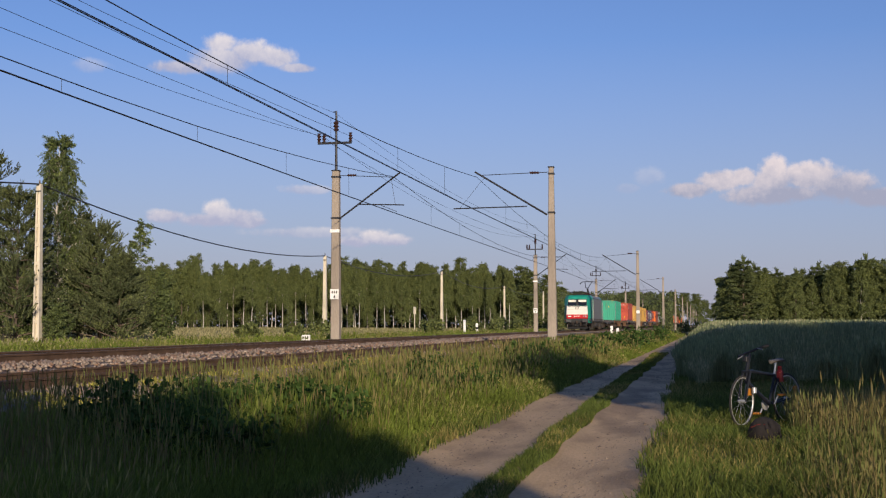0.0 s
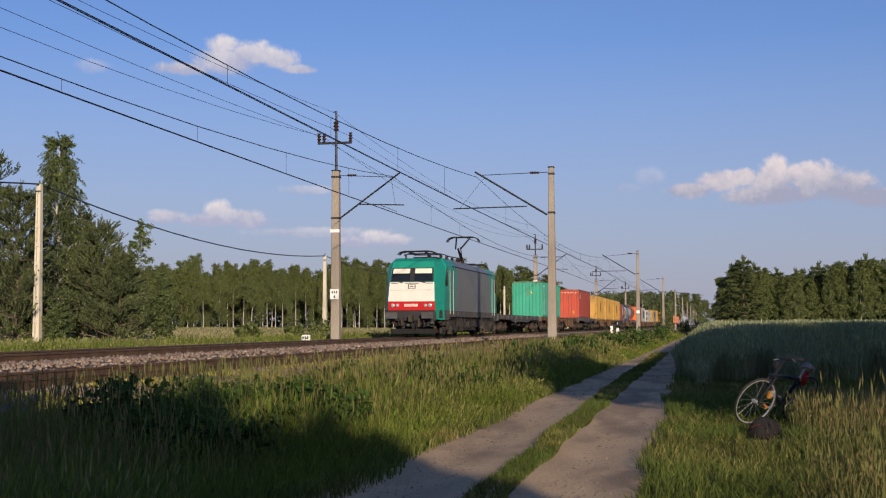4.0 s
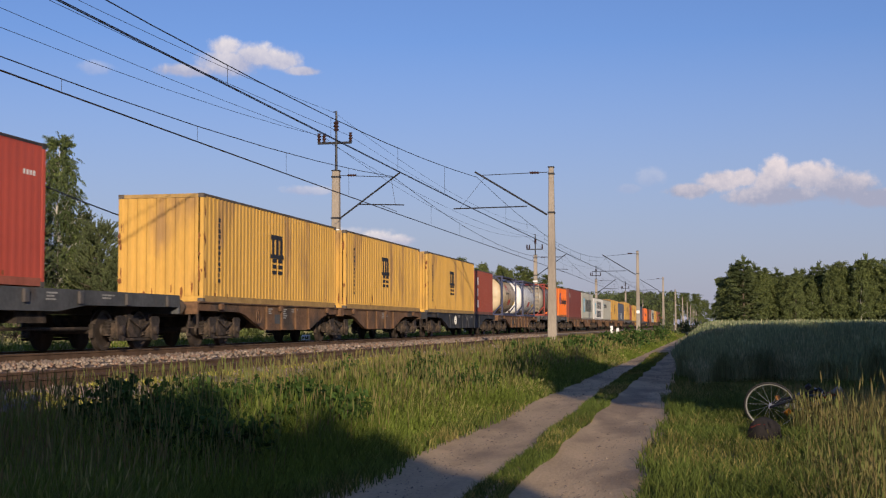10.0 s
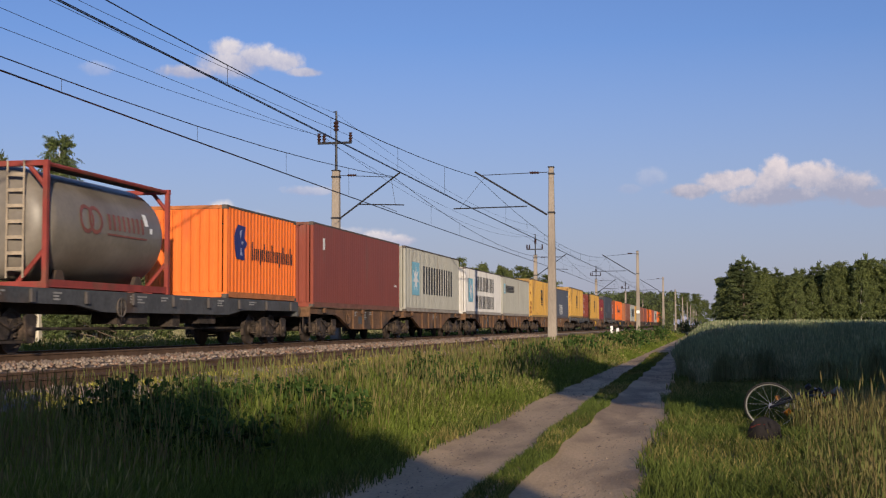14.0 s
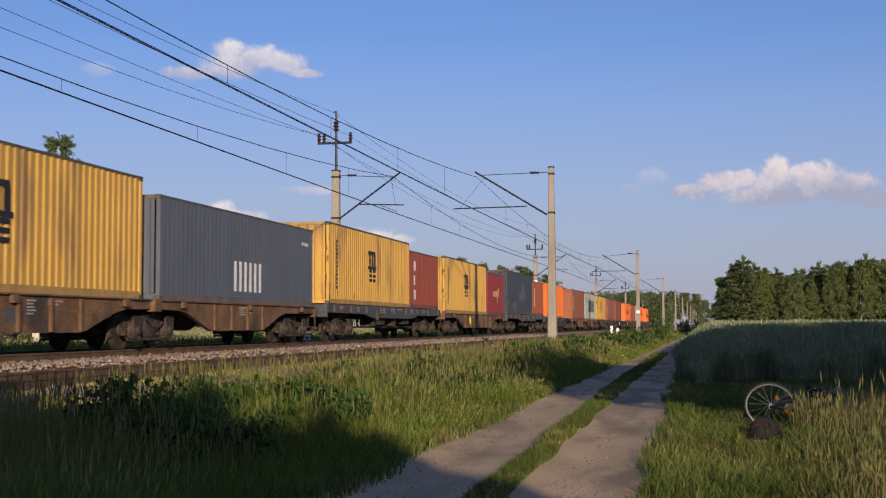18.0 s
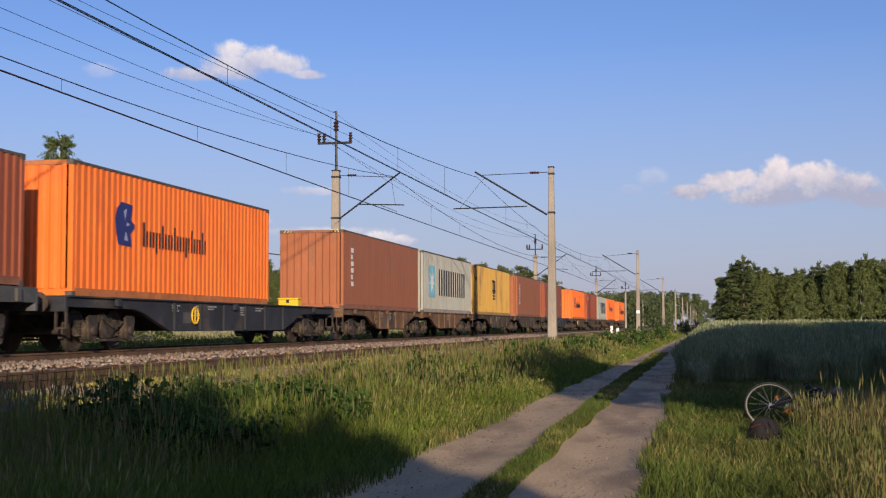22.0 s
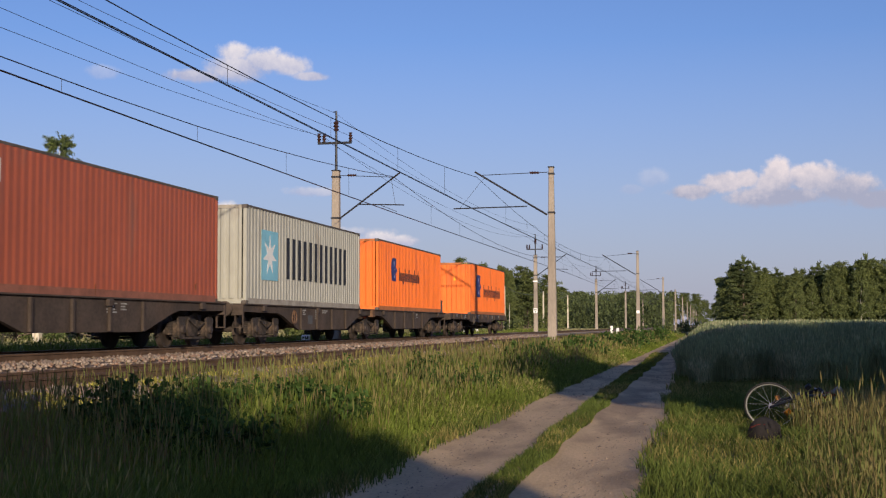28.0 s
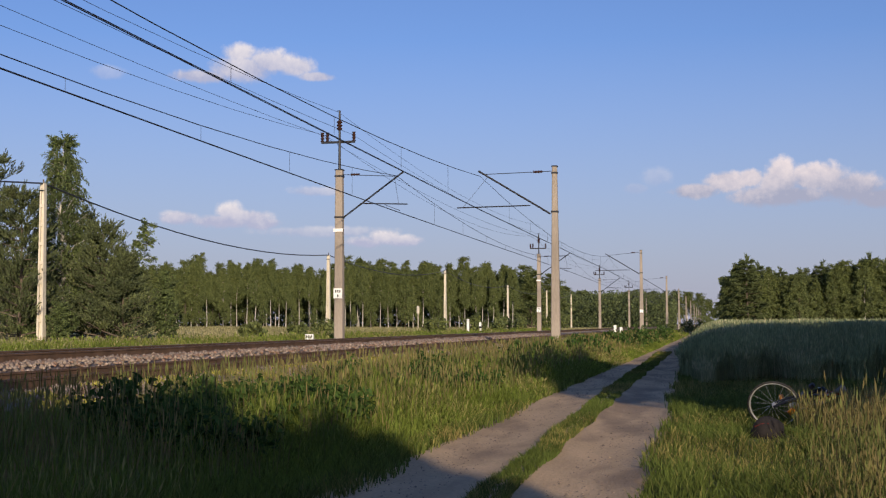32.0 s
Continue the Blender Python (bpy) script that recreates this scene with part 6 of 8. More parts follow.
# ---- plants ----
M["verge"] = mat("verge_grass", (0.152, 0.195, 0.036), 0.7, var=0.28, scale=0.35, fine=2.0, island=0.4, second=(0.25, 0.22, 0.085), mix=0.12, spec=0.06, through_light=0.35)
M["turf"] = mat("short_grass", (0.112, 0.146, 0.034), 0.7, var=0.25, scale=0.6, fine=3, island=0.35, second=(0.24, 0.20, 0.07), mix=0.2, spec=0.06, through_light=0.35)
M["weed"] = mat("weed_leaves", (0.060, 0.105, 0.026), 0.6, var=0.25, scale=1.0, fine=5, island=0.4, spec=0.06, through_light=0.3)
M["rye"] = mat("rye_stalks", (0.265, 0.305, 0.155), 0.7, var=0.15, scale=0.3, fine=2, island=0.25, second=(0.40, 0.37, 0.22), mix=0.25, spec=0.06, through_light=0.35)
M["straw"] = mat("dry_grass", (0.26, 0.21, 0.088), 0.7, var=0.2, scale=0.5, fine=3, island=0.4, second=(0.13, 0.145, 0.045), mix=0.6, spec=0.06, through_light=0.35)
M["meadow"] = mat("meadow_grass", (0.24, 0.23, 0.105), 0.75, var=0.15, scale=0.08, fine=0.6, island=0.25, second=(0.34, 0.30, 0.16), mix=0.4, spec=0.06, through_light=0.3)
M["flower"] = mat("yellow_green_stonecrop", (0.33, 0.30, 0.055), 0.7, var=0.2, scale=1, island=0.4, through_light=0.2)
M["leaf"] = mat("birch_leaves", (0.102, 0.135, 0.052), 0.6, var=0.2, scale=0.25, fine=1.5, island=0.45, second=(0.16, 0.20, 0.06), mix=0.3, spec=0.3, through_light=0.35)
M["leaf_wood"] = mat("wood_leaves", (0.138, 0.168, 0.060), 0.65, var=0.25, scale=0.12, fine=0.8, island=0.45, random_=0.0, second=(0.15, 0.17, 0.05), mix=0.3, spec=0.25, through_light=0.3)
M["needle"] = mat("pine_needles", (0.088, 0.108, 0.048), 0.65, var=0.3, scale=1.2, fine=4, island=0.35, second=(0.135, 0.155, 0.06), mix=0.25, spec=0.3, through_light=0.2)
M["needle_wood"] = mat("spruce_needles", (0.100, 0.125, 0.052), 0.65, var=0.25, scale=0.3, fine=1.5, island=0.35, second=(0.11, 0.135, 0.05), mix=0.3, spec=0.2, through_light=0.25)
M["bark"] = mat("grey_brown_bark", (0.13, 0.10, 0.075), 0.9, var=0.3, scale=3, fine=18, bump=0.5)
M["birch_bark"] = mat("pale_birch_bark", (0.52, 0.48, 0.42), 0.8, var=0.2, scale=2, fine=12, second=(0.10, 0.085, 0.07), mix=0.3, stretch=(1, 1, 2.5))
GP = ((-400, 0.5), (-120, 0.42), (-60, 0.15), (-24, -0.22), (-18.2, -0.25), (-17.4, -0.42), (-8.0, -0.60), (-7.0, -0.50), (-5.4, -0.66), (-3.4, -0.80), (0.4, -0.81), (3, -0.80), (60, -0.7), (300, -0.4))


def ground_z(x):
    return np.interp(x, [a for a, _ in GP], [b for _, b in GP])


def blades(name, x, y, h, w, lean, seed, material, head=0.0, z=None):
    """Many narrow bent leaves rooted in the ground; head adds an ear at the tip."""
    rng = np.random.default_rng(seed)
    n = len(x)
    z = ground_z(x) - 0.03 if z is None else z
    a, b = rng.uniform(0, 6.283, n), rng.uniform(0, 6.283, n)
    wx, wy = np.cos(a) * w / 2, np.sin(a) * w / 2
    lx, ly = np.cos(b) * lean * h, np.sin(b) * lean * h
    v = np.zeros((n, 5, 3))
    for k, (fw, fh, fl) in enumerate(((1, 0, 0), (-1, 0, 0), (0.75, 0.55, 0.28), (-0.75, 0.55, 0.28), (0, 1, 1))):
        v[:, k, 0], v[:, k, 1], v[:, k, 2] = x + fw * wx + fl * lx, y + fw * wy + fl * ly, z + fh * h * (1 - 0.25 * fl * lean)
    t = np.array([(0, 1, 3), (0, 3, 2), (2, 3, 4)])[None] + (np.arange(n) * 5)[:, None, None]
    v, t = v.reshape(-1, 3), t.reshape(-1, 3)
    if head:
        k = rng.random(n) < head
        m = int(k.sum())
        tip = v.reshape(n, 5, 3)[k, 4]
        hw, hl = (w[k] * 1.5)[:, None], np.minimum(0.11, h[k] * 0.16)[:, None]
        dirx = np.stack([np.cos(a[k]), np.sin(a[k]), np.zeros(m)], -1)
        out = np.stack([lx[k] / h[k] * 0.8, ly[k] / h[k] * 0.8, np.ones(m)], -1)
        q = np.stack([tip - out * hl * 0.3, tip + dirx * hw / 2 + out * hl * 0.35, tip + out * hl * 1.1, tip - dirx * hw / 2 + out * hl * 0.35], 1)
        f = np.array([(0, 1, 2), (0, 2, 3)])[None] + (np.arange(m) * 4)[:, None, None] + len(v)
        v, t = np.concatenate([v, q.reshape(-1, 3)]), np.concatenate([t, f.reshape(-1, 3)])
    return new(name, soup(name, v, t, material))


def spread(n, x0, x1, y0, y1, seed, fall=4.0):
    """Points over a strip, thinning with distance along it."""
    rng = np.random.default_rng(seed)
    u = rng.random(n)
    y = (y0 + fall) * ((y1 + fall) / (y0 + fall)) ** u - fall
    return rng.uniform(x0, x1, n), y, rng


def patchy(x, y, s, seed):
    """A soft 0..1 pattern over the ground."""
    r = np.random.default_rng(seed)
    out = np.zeros(len(x))
    for k in range(5):
        a, p = r.uniform(0, 6.28), r.uniform(0, 6.28)
        f = s * r.uniform(0.6, 1.8)
        out += np.sin(f * (x * np.cos(a) + y * np.sin(a)) + p)
    return np.clip(0.5 + out / 5, 0, 1)


# verge between the farm track and the line
x, y, rng = spread(225000, -8.1, -3.0, 2.0, 170.0, 11)
p = patchy(x, y, 1.3, 1)
h = (0.16 + 0.40 * p + 0.18 * rng.random(len(x))) * np.interp(x, (-8.1, -7.3, -6.4, -4.4, -3.3, -3.0), (0.30, 0.42, 0.72, 1.0, 0.55, 0.3))
tagged(blades("verge_grass", x, y, h, (0.0042 + 0.00058 * y) * rng.uniform(0.7, 1.4, len(x)), rng.uniform(0.15, 0.65, len(x)), 12, M["verge"], 0.12), "uneven tall green grass on the railway verge", "grass", kind="stuff")
x, y, rng = spread(9000, -7.4, -3.5, 6.0, 110.0, 13)
tagged(blades("seed_grass", x, y, rng.uniform(0.5, 0.85, len(x)) * np.interp(x, (-7.4, -6.4, -4.5, -3.5), (0.5, 0.8, 1, 0.7)), (0.004 + 0.0005 * y), rng.uniform(0.05, 0.25, len(x)), 14, M["straw"], 1.0), "tall pale seeding grass stems on the verge", "grass", kind="stuff")
# strip in the middle of the farm track, and ragged edges
x, y, rng = spread(32000, -1.0, 1.0, 2.0, 60.0, 15)
wid = 0.105 + 0.0035 * y
x = np.interp(y, (8, 11, 15, 19, 24, 30, 45, 80), (-1.67, -1.68, -1.75, -1.80, -1.88, -1.96, -2.06, -2.50)) + np.sign(x) * np.abs(x) ** 0.7 * wid * (0.85 + 0.3 * patchy(x * 0, y, 1.4, 31)) + 0.05 * (patchy(x * 0, y, 2.0, 32) - 0.5)
tagged(blades("track_grass", x, y, rng.uniform(0.03, 0.11, len(x)), (0.005 + 0.0006 * y), rng.uniform(0.2, 0.7, len(x)), 16, M["turf"], 0, ground_z(x) + 0.03), "short trodden grass between the wheel ruts", "grass", kind="stuff")
x, y, rng = spread(26000, 0, 1, 2.0, 90.0, 17)
side = rng.random(len(x)) < 0.5
x = np.where(side, -3.22 + x * 0.34, -0.60 + x * 0.40) - 0.012 * np.maximum(0, y - 15) + 0.20 * (patchy(x * 0, y, 1.6, 33) - 0.5) + 0.16 * (rng.random(len(x)) - 0.5)
tagged(blades("edge_grass", x, y, rng.uniform(0.05, 0.2, len(x)), (0.005 + 0.0006 * y), rng.uniform(0.2, 0.6, len(x)), 18, M["turf"], 0, ground_z(x) + 0.01), "ragged grass along the farm track's edges", "grass", kind="stuff")
# grass beside the field
x, y, rng = spread(120000, -0.6, 3.4, 2.0, 34.0, 19)
keep = x < 0.6 + 0.10 * y
x, y = x[keep], y[keep]
rr = rng.random(len(x))
pressed = np.where((np.abs(x - 0.6) < 0.26) & (y > 14.2) & (y < 15.9), 0.35, 1.0)
tagged(blades("field_edge_grass", x, y, pressed * (0.05 + 0.11 * rr + 0.09 * patchy(x, y, 2.0, 3)) * np.interp(x, (-0.6, 0.0, 0.8), (0.55, 0.9, 1.25)), (0.0045 + 0.0005 * y), 0.2 + 0.6 * rng.random(len(x)), 20, M["turf"], 0.03), "soft green grass between the farm track and the rye", "grass", kind="stuff")
x, y, rng = spread(8000, 0.0, 1.0, 7.0, 19.0, 21, 2)
x = -0.12 + 0.078 * y + x * 1.9
tagged(blades("dry_tall_grass", x, y, (0.13 + 0.20 * rng.random(len(x)) + 0.75 * rng.random(len(x)) ** 26) * np.interp(x - 0.078 * y, (-0.12, 0.2, 0.8), (0.5, 0.9, 1.1)), 0.005 + 0.0005 * y, rng.uniform(0.05, 0.28, len(x)), 22, M["straw"], 0.75), "tall golden dry grass with pale ears at the field's edge", "grass", kind="stuff")
# rye field
rng = np.random.default_rng(23)
parts_x, parts_y = [], []
for n, x0, x1, y0, y1 in ((62000, -0.55, 7.5, 29.4, 34.5), (21000, -0.6, 0.4, 33.5, 75.0), (16000, 0.4, 10.0, 33.5, 48.0), (10000, -0.8, 0.8, 75.0, 150.0), (30000, 0.4, 26.0, 48.0, 152.0), (7000, 3.6, 12.0, 4.0, 31.0)):
    parts_x.append(rng.uniform(x0, x1, n))
    parts_y.append(rng.uniform(y0, y1, n))
x, y = np.concatenate(parts_x), np.concatenate(parts_y)
y = y + np.where(y < 33.5, 0.5 * np.sin(x * 2.1) + 0.35 * np.sin(x * 5.3 + 1), 0)
x = x + np.where(x < 0.4, 0.22 * np.sin(y * 0.9) + 0.15 * np.sin(y * 2.7), 0)
h = (1.20 + 0.24 * rng.random(len(x)) + 0.10 * patchy(x, y, 0.5, 4)) * np.interp(x, (-0.85, -0.35, 0.15, 1.0), (0.55, 0.78, 0.93, 1.0)) * (1 - 0.25 * rng.random(len(x)) ** 4) * np.interp(y, (29.0, 30.5, 32.5), (0.42, 0.74, 1.0)) * np.interp(y, (30, 36, 46, 56, 80, 150), (0.91, 0.93, 1.0, 1.06, 1.12, 1.2))
tagged(blades("rye_field", x, y, h, 0.006 + 0.00035 * y, rng.uniform(0.04, 0.34, len(x)), 24, M["rye"], 0.8), "dense grey-green field of standing rye", "field", kind="stuff")
rc = Shape()
rx, ry = [-0.3, 0.3, 2, 5, 12, 30, 70, 140], [34.0, 37, 45, 60, 85, 120, 154]
rc.v = [(a, b, ground_z(a) + 1.05 * (0.85 if a < 0 else 1)) for b in ry for a in rx] + [(a, b, ground_z(a)) for b in ry for a in rx]
k, m = len(rx), len(rx) * len(ry)
rc.f = [(j * k + i, j * k + i + 1, j * k + k + i + 1, j * k + k + i) for j in range(len(ry) - 1) for i in range(k - 1)] + [(i, i + 1, m + i + 1, m + i) for i in range(k - 1)] + [(j * k, m + j * k, m + j * k + k, j * k + k) for j in range(len(ry) - 1)]
tagged(part("rye_mass", rc, M["rye"]), "close-grown inside of the rye field", "field", kind="stuff")
# meadow beyond the line
mz = Shape()
mx_, my_ = [-18.7, -21, -24, -32, -60, -120, -260], [8 + 12 * i for i in range(19)]
mz.v = [(a + (0.4 * math.sin(b * 0.37) if a == -18.7 else 0), b, float(ground_z(a)) + 0.06) for b in my_ for a in mx_]
k = len(mx_)
mz.f = [(j * k + i, j * k + i + 1, j * k + k + i + 1, j * k + k + i) for j in range(len(my_) - 1) for i in range(k - 1)]
tagged(part("meadow", mz, M["meadow"], smooth=60), "pale hay meadow between the line and the wood", "meadow", kind="structure")
x, y, rng = spread(110000, 0, 1, 20.0, 230.0, 25, 10)
x = -17.7 - (x ** 1.6) * 110
tagged(blades("meadow_grass", x, y, rng.uniform(0.14, 0.36, len(x)), (0.008 + 0.0006 * (y - x * 0.5)), rng.uniform(0.1, 0.4, len(x)), 26, M["meadow"], 0.2), "pale seeding meadow grass beyond the tracks", "grass", kind="stuff")
x, y, rng = spread(32000, -19.6, -17.1, 16.0, 150.0, 27, 6)
tagged(blades("far_verge_grass", x, y, rng.uniform(0.15, 0.5, len(x)), (0.008 + 0.0007 * y), rng.uniform(0.1, 0.5, len(x)), 28, M["verge"], 0.15), "green grass beside the far ballast shoulder", "grass", kind="stuff")
x, y, rng = spread(9000, -9.3, -7.5, 9.0, 46.0, 29, 2)
k = patchy(x, y, 1.6, 8) > 0.36
x, y = x[k], y[k]
tagged(blades("stonecrop", x, y, rng.uniform(0.04, 0.13, len(x)), 0.02 + 0.0006 * y, rng.uniform(0.3, 0.8, len(x)), 30, M["flower"], 0, np.interp(x, (-9.3, -8.7, -8.2, -7.4), (-0.385, -0.385, -0.45, -0.6)) + 0.0), "low yellow-flowering weeds on the ballast shoulder", "weeds", kind="stuff")


def leaf_cloud(centres, radii, n, size, seed, flat=0.0, long=1.6, aimed=0.0, single=False):
    """Leaf cards scattered in soft balls; returns corners and triangles."""
    rng = np.random.default_rng(seed)
    c, r = np.asarray(centres, float), np.asarray(radii, float)
    wt = r ** 2 / (r ** 2).sum()
    i = rng.choice(len(c), n, p=wt)
    d = rng.normal(size=(n, 3))
    d /= np.linalg.norm(d, axis=1)[:, None]
    q = c[i] + d * (r[i] * rng.random(n) ** 0.6)[:, None] * np.array((1, 1, 0.8))
    u = rng.normal(size=(n, 3))
    u[:, 2] -= flat
    if aimed:
        out = q * np.array((1, 1, 0))
        out /= np.linalg.norm(out, axis=1)[:, None] + 1e-6
        u = u * 0.45 + aimed * (out + np.array((0, 0, 0.75)))
    u /= np.linalg.norm(u, axis=1)[:, None]
    w = np.cross(u, rng.normal(size=(n, 3)))
    w /= np.linalg.norm(w, axis=1)[:, None]
    s = (size * rng.uniform(0.6, 1.3, n))[:, None]
    if single:
        v = np.stack([q - u * s * long / 2 - w * s * 0.45, q - u * s * long / 2 + w * s * 0.45, q + u * s * long * 0.62], 1)
        return v.reshape(-1, 3), np.arange(n * 3).reshape(-1, 3)
    bend = np.cross(u, w) * s * 0.18
    v = np.stack([q - u * s * long / 2, q + w * s / 2 + bend, q + u * s * long / 2, q - w * s / 2 + bend], 1)
    t = np.array([(0, 1, 2), (0, 2, 3)])[None] + (np.arange(n) * 4)[:, None, None]
    return v.reshape(-1, 3), t.reshape(-1, 3)


def tree(name, label, category, kind, h, seed, n, size, group="", wide=1.0, low=0.3, trunk_mat="bark", leaf_mat="leaf", single=True, sprays=650, girth=1.0):
    """A trunk with limbs and a crown of leaf cards. kind: broad, birch or pine."""
    rng = random.Random(seed)
    t = thing(name, label, category, group)
    s = Shape()
    r0 = (0.011 * h + 0.02) * girth
    bend = [(rng.uniform(-1, 1) * 0.02 * h, rng.uniform(-1, 1) * 0.02 * h) for _ in range(6)]
    path = [(bend[k][0] * k / 5, bend[k][1] * k / 5, -0.3 + (h * 0.97 + 0.3) * k / 5) for k in range(6)]
    s.tube(path, [r0 * (1.25 if k == 0 else 1 - 0.17 * k) for k in range(6)], 8)

    def on_trunk(z):
        u = max(0, min(4.999, (z + 0.3) / (h * 0.97 + 0.3) * 5))
        k = int(u)
        return Vector(path[k]).lerp(Vector(path[k + 1]), u - k)
    cen, rad = [], []
    limbs = 40 if kind == "pine" else 34
    for k in range(limbs):
        f = low + (0.97 - low) * (k + rng.random() * 0.8) / limbs
        a = k * 2.4 + rng.uniform(-0.5, 0.5)
        if kind == "pine":
            reach, rise = wide * h * 0.24 * (1.05 - f) ** 0.75 * rng.uniform(0.75, 1.15), rng.uniform(-0.02, 0.25)
        elif kind == "birch":
            reach, rise = wide * h * 0.11 * math.sin(math.pi * min(1, 0.22 + 0.66 * (f - low) / (1 - low))) * rng.uniform(0.6, 1.2) + 0.15, rng.uniform(0.2, 0.7)
        else:
            u_ = (f - low) / (1 - low)
            reach, rise = wide * h * 0.20 * min(1, 0.45 + 1.6 * u_) * (1.02 - u_) ** 0.6 * rng.uniform(0.55, 1.3) + 0.12, rng.uniform(0.3, 0.8)
        o = on_trunk(f * h)
        e = o + Vector((math.cos(a) * reach, math.sin(a) * reach, reach * rise))
        m_ = o.lerp(e, 0.5) + Vector((0, 0, reach * 0.08))
        s.tube([o, m_, e], [r0 * 0.42 * (1.05 - f), r0 * 0.26 * (1.05 - f), 0.008], 5, False)
        for q in (0.3, 0.5, 0.68, 0.85, 1.0):
            g_ = o.lerp(e, q)
            cen.append(g_ + Vector((rng.uniform(-.1, .1), rng.uniform(-.1, .1), rng.uniform(-.1, .1))) * reach)
            rad.append((0.11 if kind == "pine" else 0.12) * max(0.3, reach) * rng.uniform(0.5, 1.3))
        if kind == "birch":
            for q in (0.8, 1.0):
                g_ = o.lerp(e, q)
                cen.append(g_ - Vector((0, 0, 0.35 * reach + 0.2)))
                rad.append(0.24 * max(0.4, reach))
    # the rest of the crown: small sprays all through its outline
    lump = [rng.uniform(0.75, 1.15) for _ in range(12)]
    for k in range(sprays):
        u_ = rng.random() ** 0.85
        if kind == "pine":
            r_ = wide * h * 0.20 * (1.0 - u_) ** 0.9 * (0.55 + 0.45 * abs(math.sin(u_ * 19)))
        elif kind == "birch":
            r_ = wide * h * 0.165 * (1.0 - u_) ** 0.8 * min(1, 0.5 + 1.3 * u_)
        else:
            r_ = wide * h * 0.20 * (1.0 - u_) ** 0.8 * min(1, 0.5 + 1.5 * u_)
        a = rng.uniform(0, 6.283)
        r_ *= rng.uniform(0.15, 1.12) * lump[int(a / 6.2832 * 6) % 6 + (6 if u_ > 0.55 else 0)]
        cen.append(on_trunk(h * (low + (1.0 - low) * u_)) + Vector((math.cos(a) * r_, math.sin(a) * r_, 0)))
        rad.append((0.02 if sprays < 600 else 0.015 if sprays < 1000 else 0.010) * h * rng.uniform(0.5, 1.5))
    for k in range(5):
        cen.append(on_trunk(h * (0.8 + 0.045 * k)) + Vector((rng.uniform(-.1, .1), rng.uniform(-.1, .1), 0)))
        rad.append(0.02 * h * (1.2 - 0.2 * k))
    part("trunk", s, M[trunk_mat], t, smooth=50)
    v, f = leaf_cloud(cen, rad, n, size, seed, 1.1 if kind == "birch" else 0.0, 3.2 if kind == "pine" else 1.9, 1.0 if kind == "pine" else 0.0, single)
    part("crown", soup("crown", v, f, M[leaf_mat]), None, t)
    return t


def set_at(ob, x, y, turn=0.0, scale=1.0):
    ob.matrix_basis = pose(x, y, float(ground_z(x)), 0, 0, turn) @ Matrix.Scale(scale, 4)
    return ob


def stem(h, rng, girth, lean=(0.0, 0.0)):
    """A slightly crooked tapering trunk and a function that gives its middle at a height."""
    s = Shape()
    path = [(lean[0] * h * (k / 6) ** 1.4 + rng.uniform(-1, 1) * 0.008 * h * (k > 0), lean[1] * h * (k / 6) ** 1.4 + rng.uniform(-1, 1) * 0.008 * h * (k > 0), -0.3 + (h * 0.98 + 0.3) * k / 6) for k in range(7)]
    s.tube(path, [girth * (1.3 if k == 0 else 1 - 0.155 * k) for k in range(7)], 8)

    def at_height(z):
        u = max(0.0, min(5.999, (z + 0.3) / (h * 0.98 + 0.3) * 6))
        return Vector(path[int(u)]).lerp(Vector(path[int(u) + 1]), u - int(u))
    return s, at_height


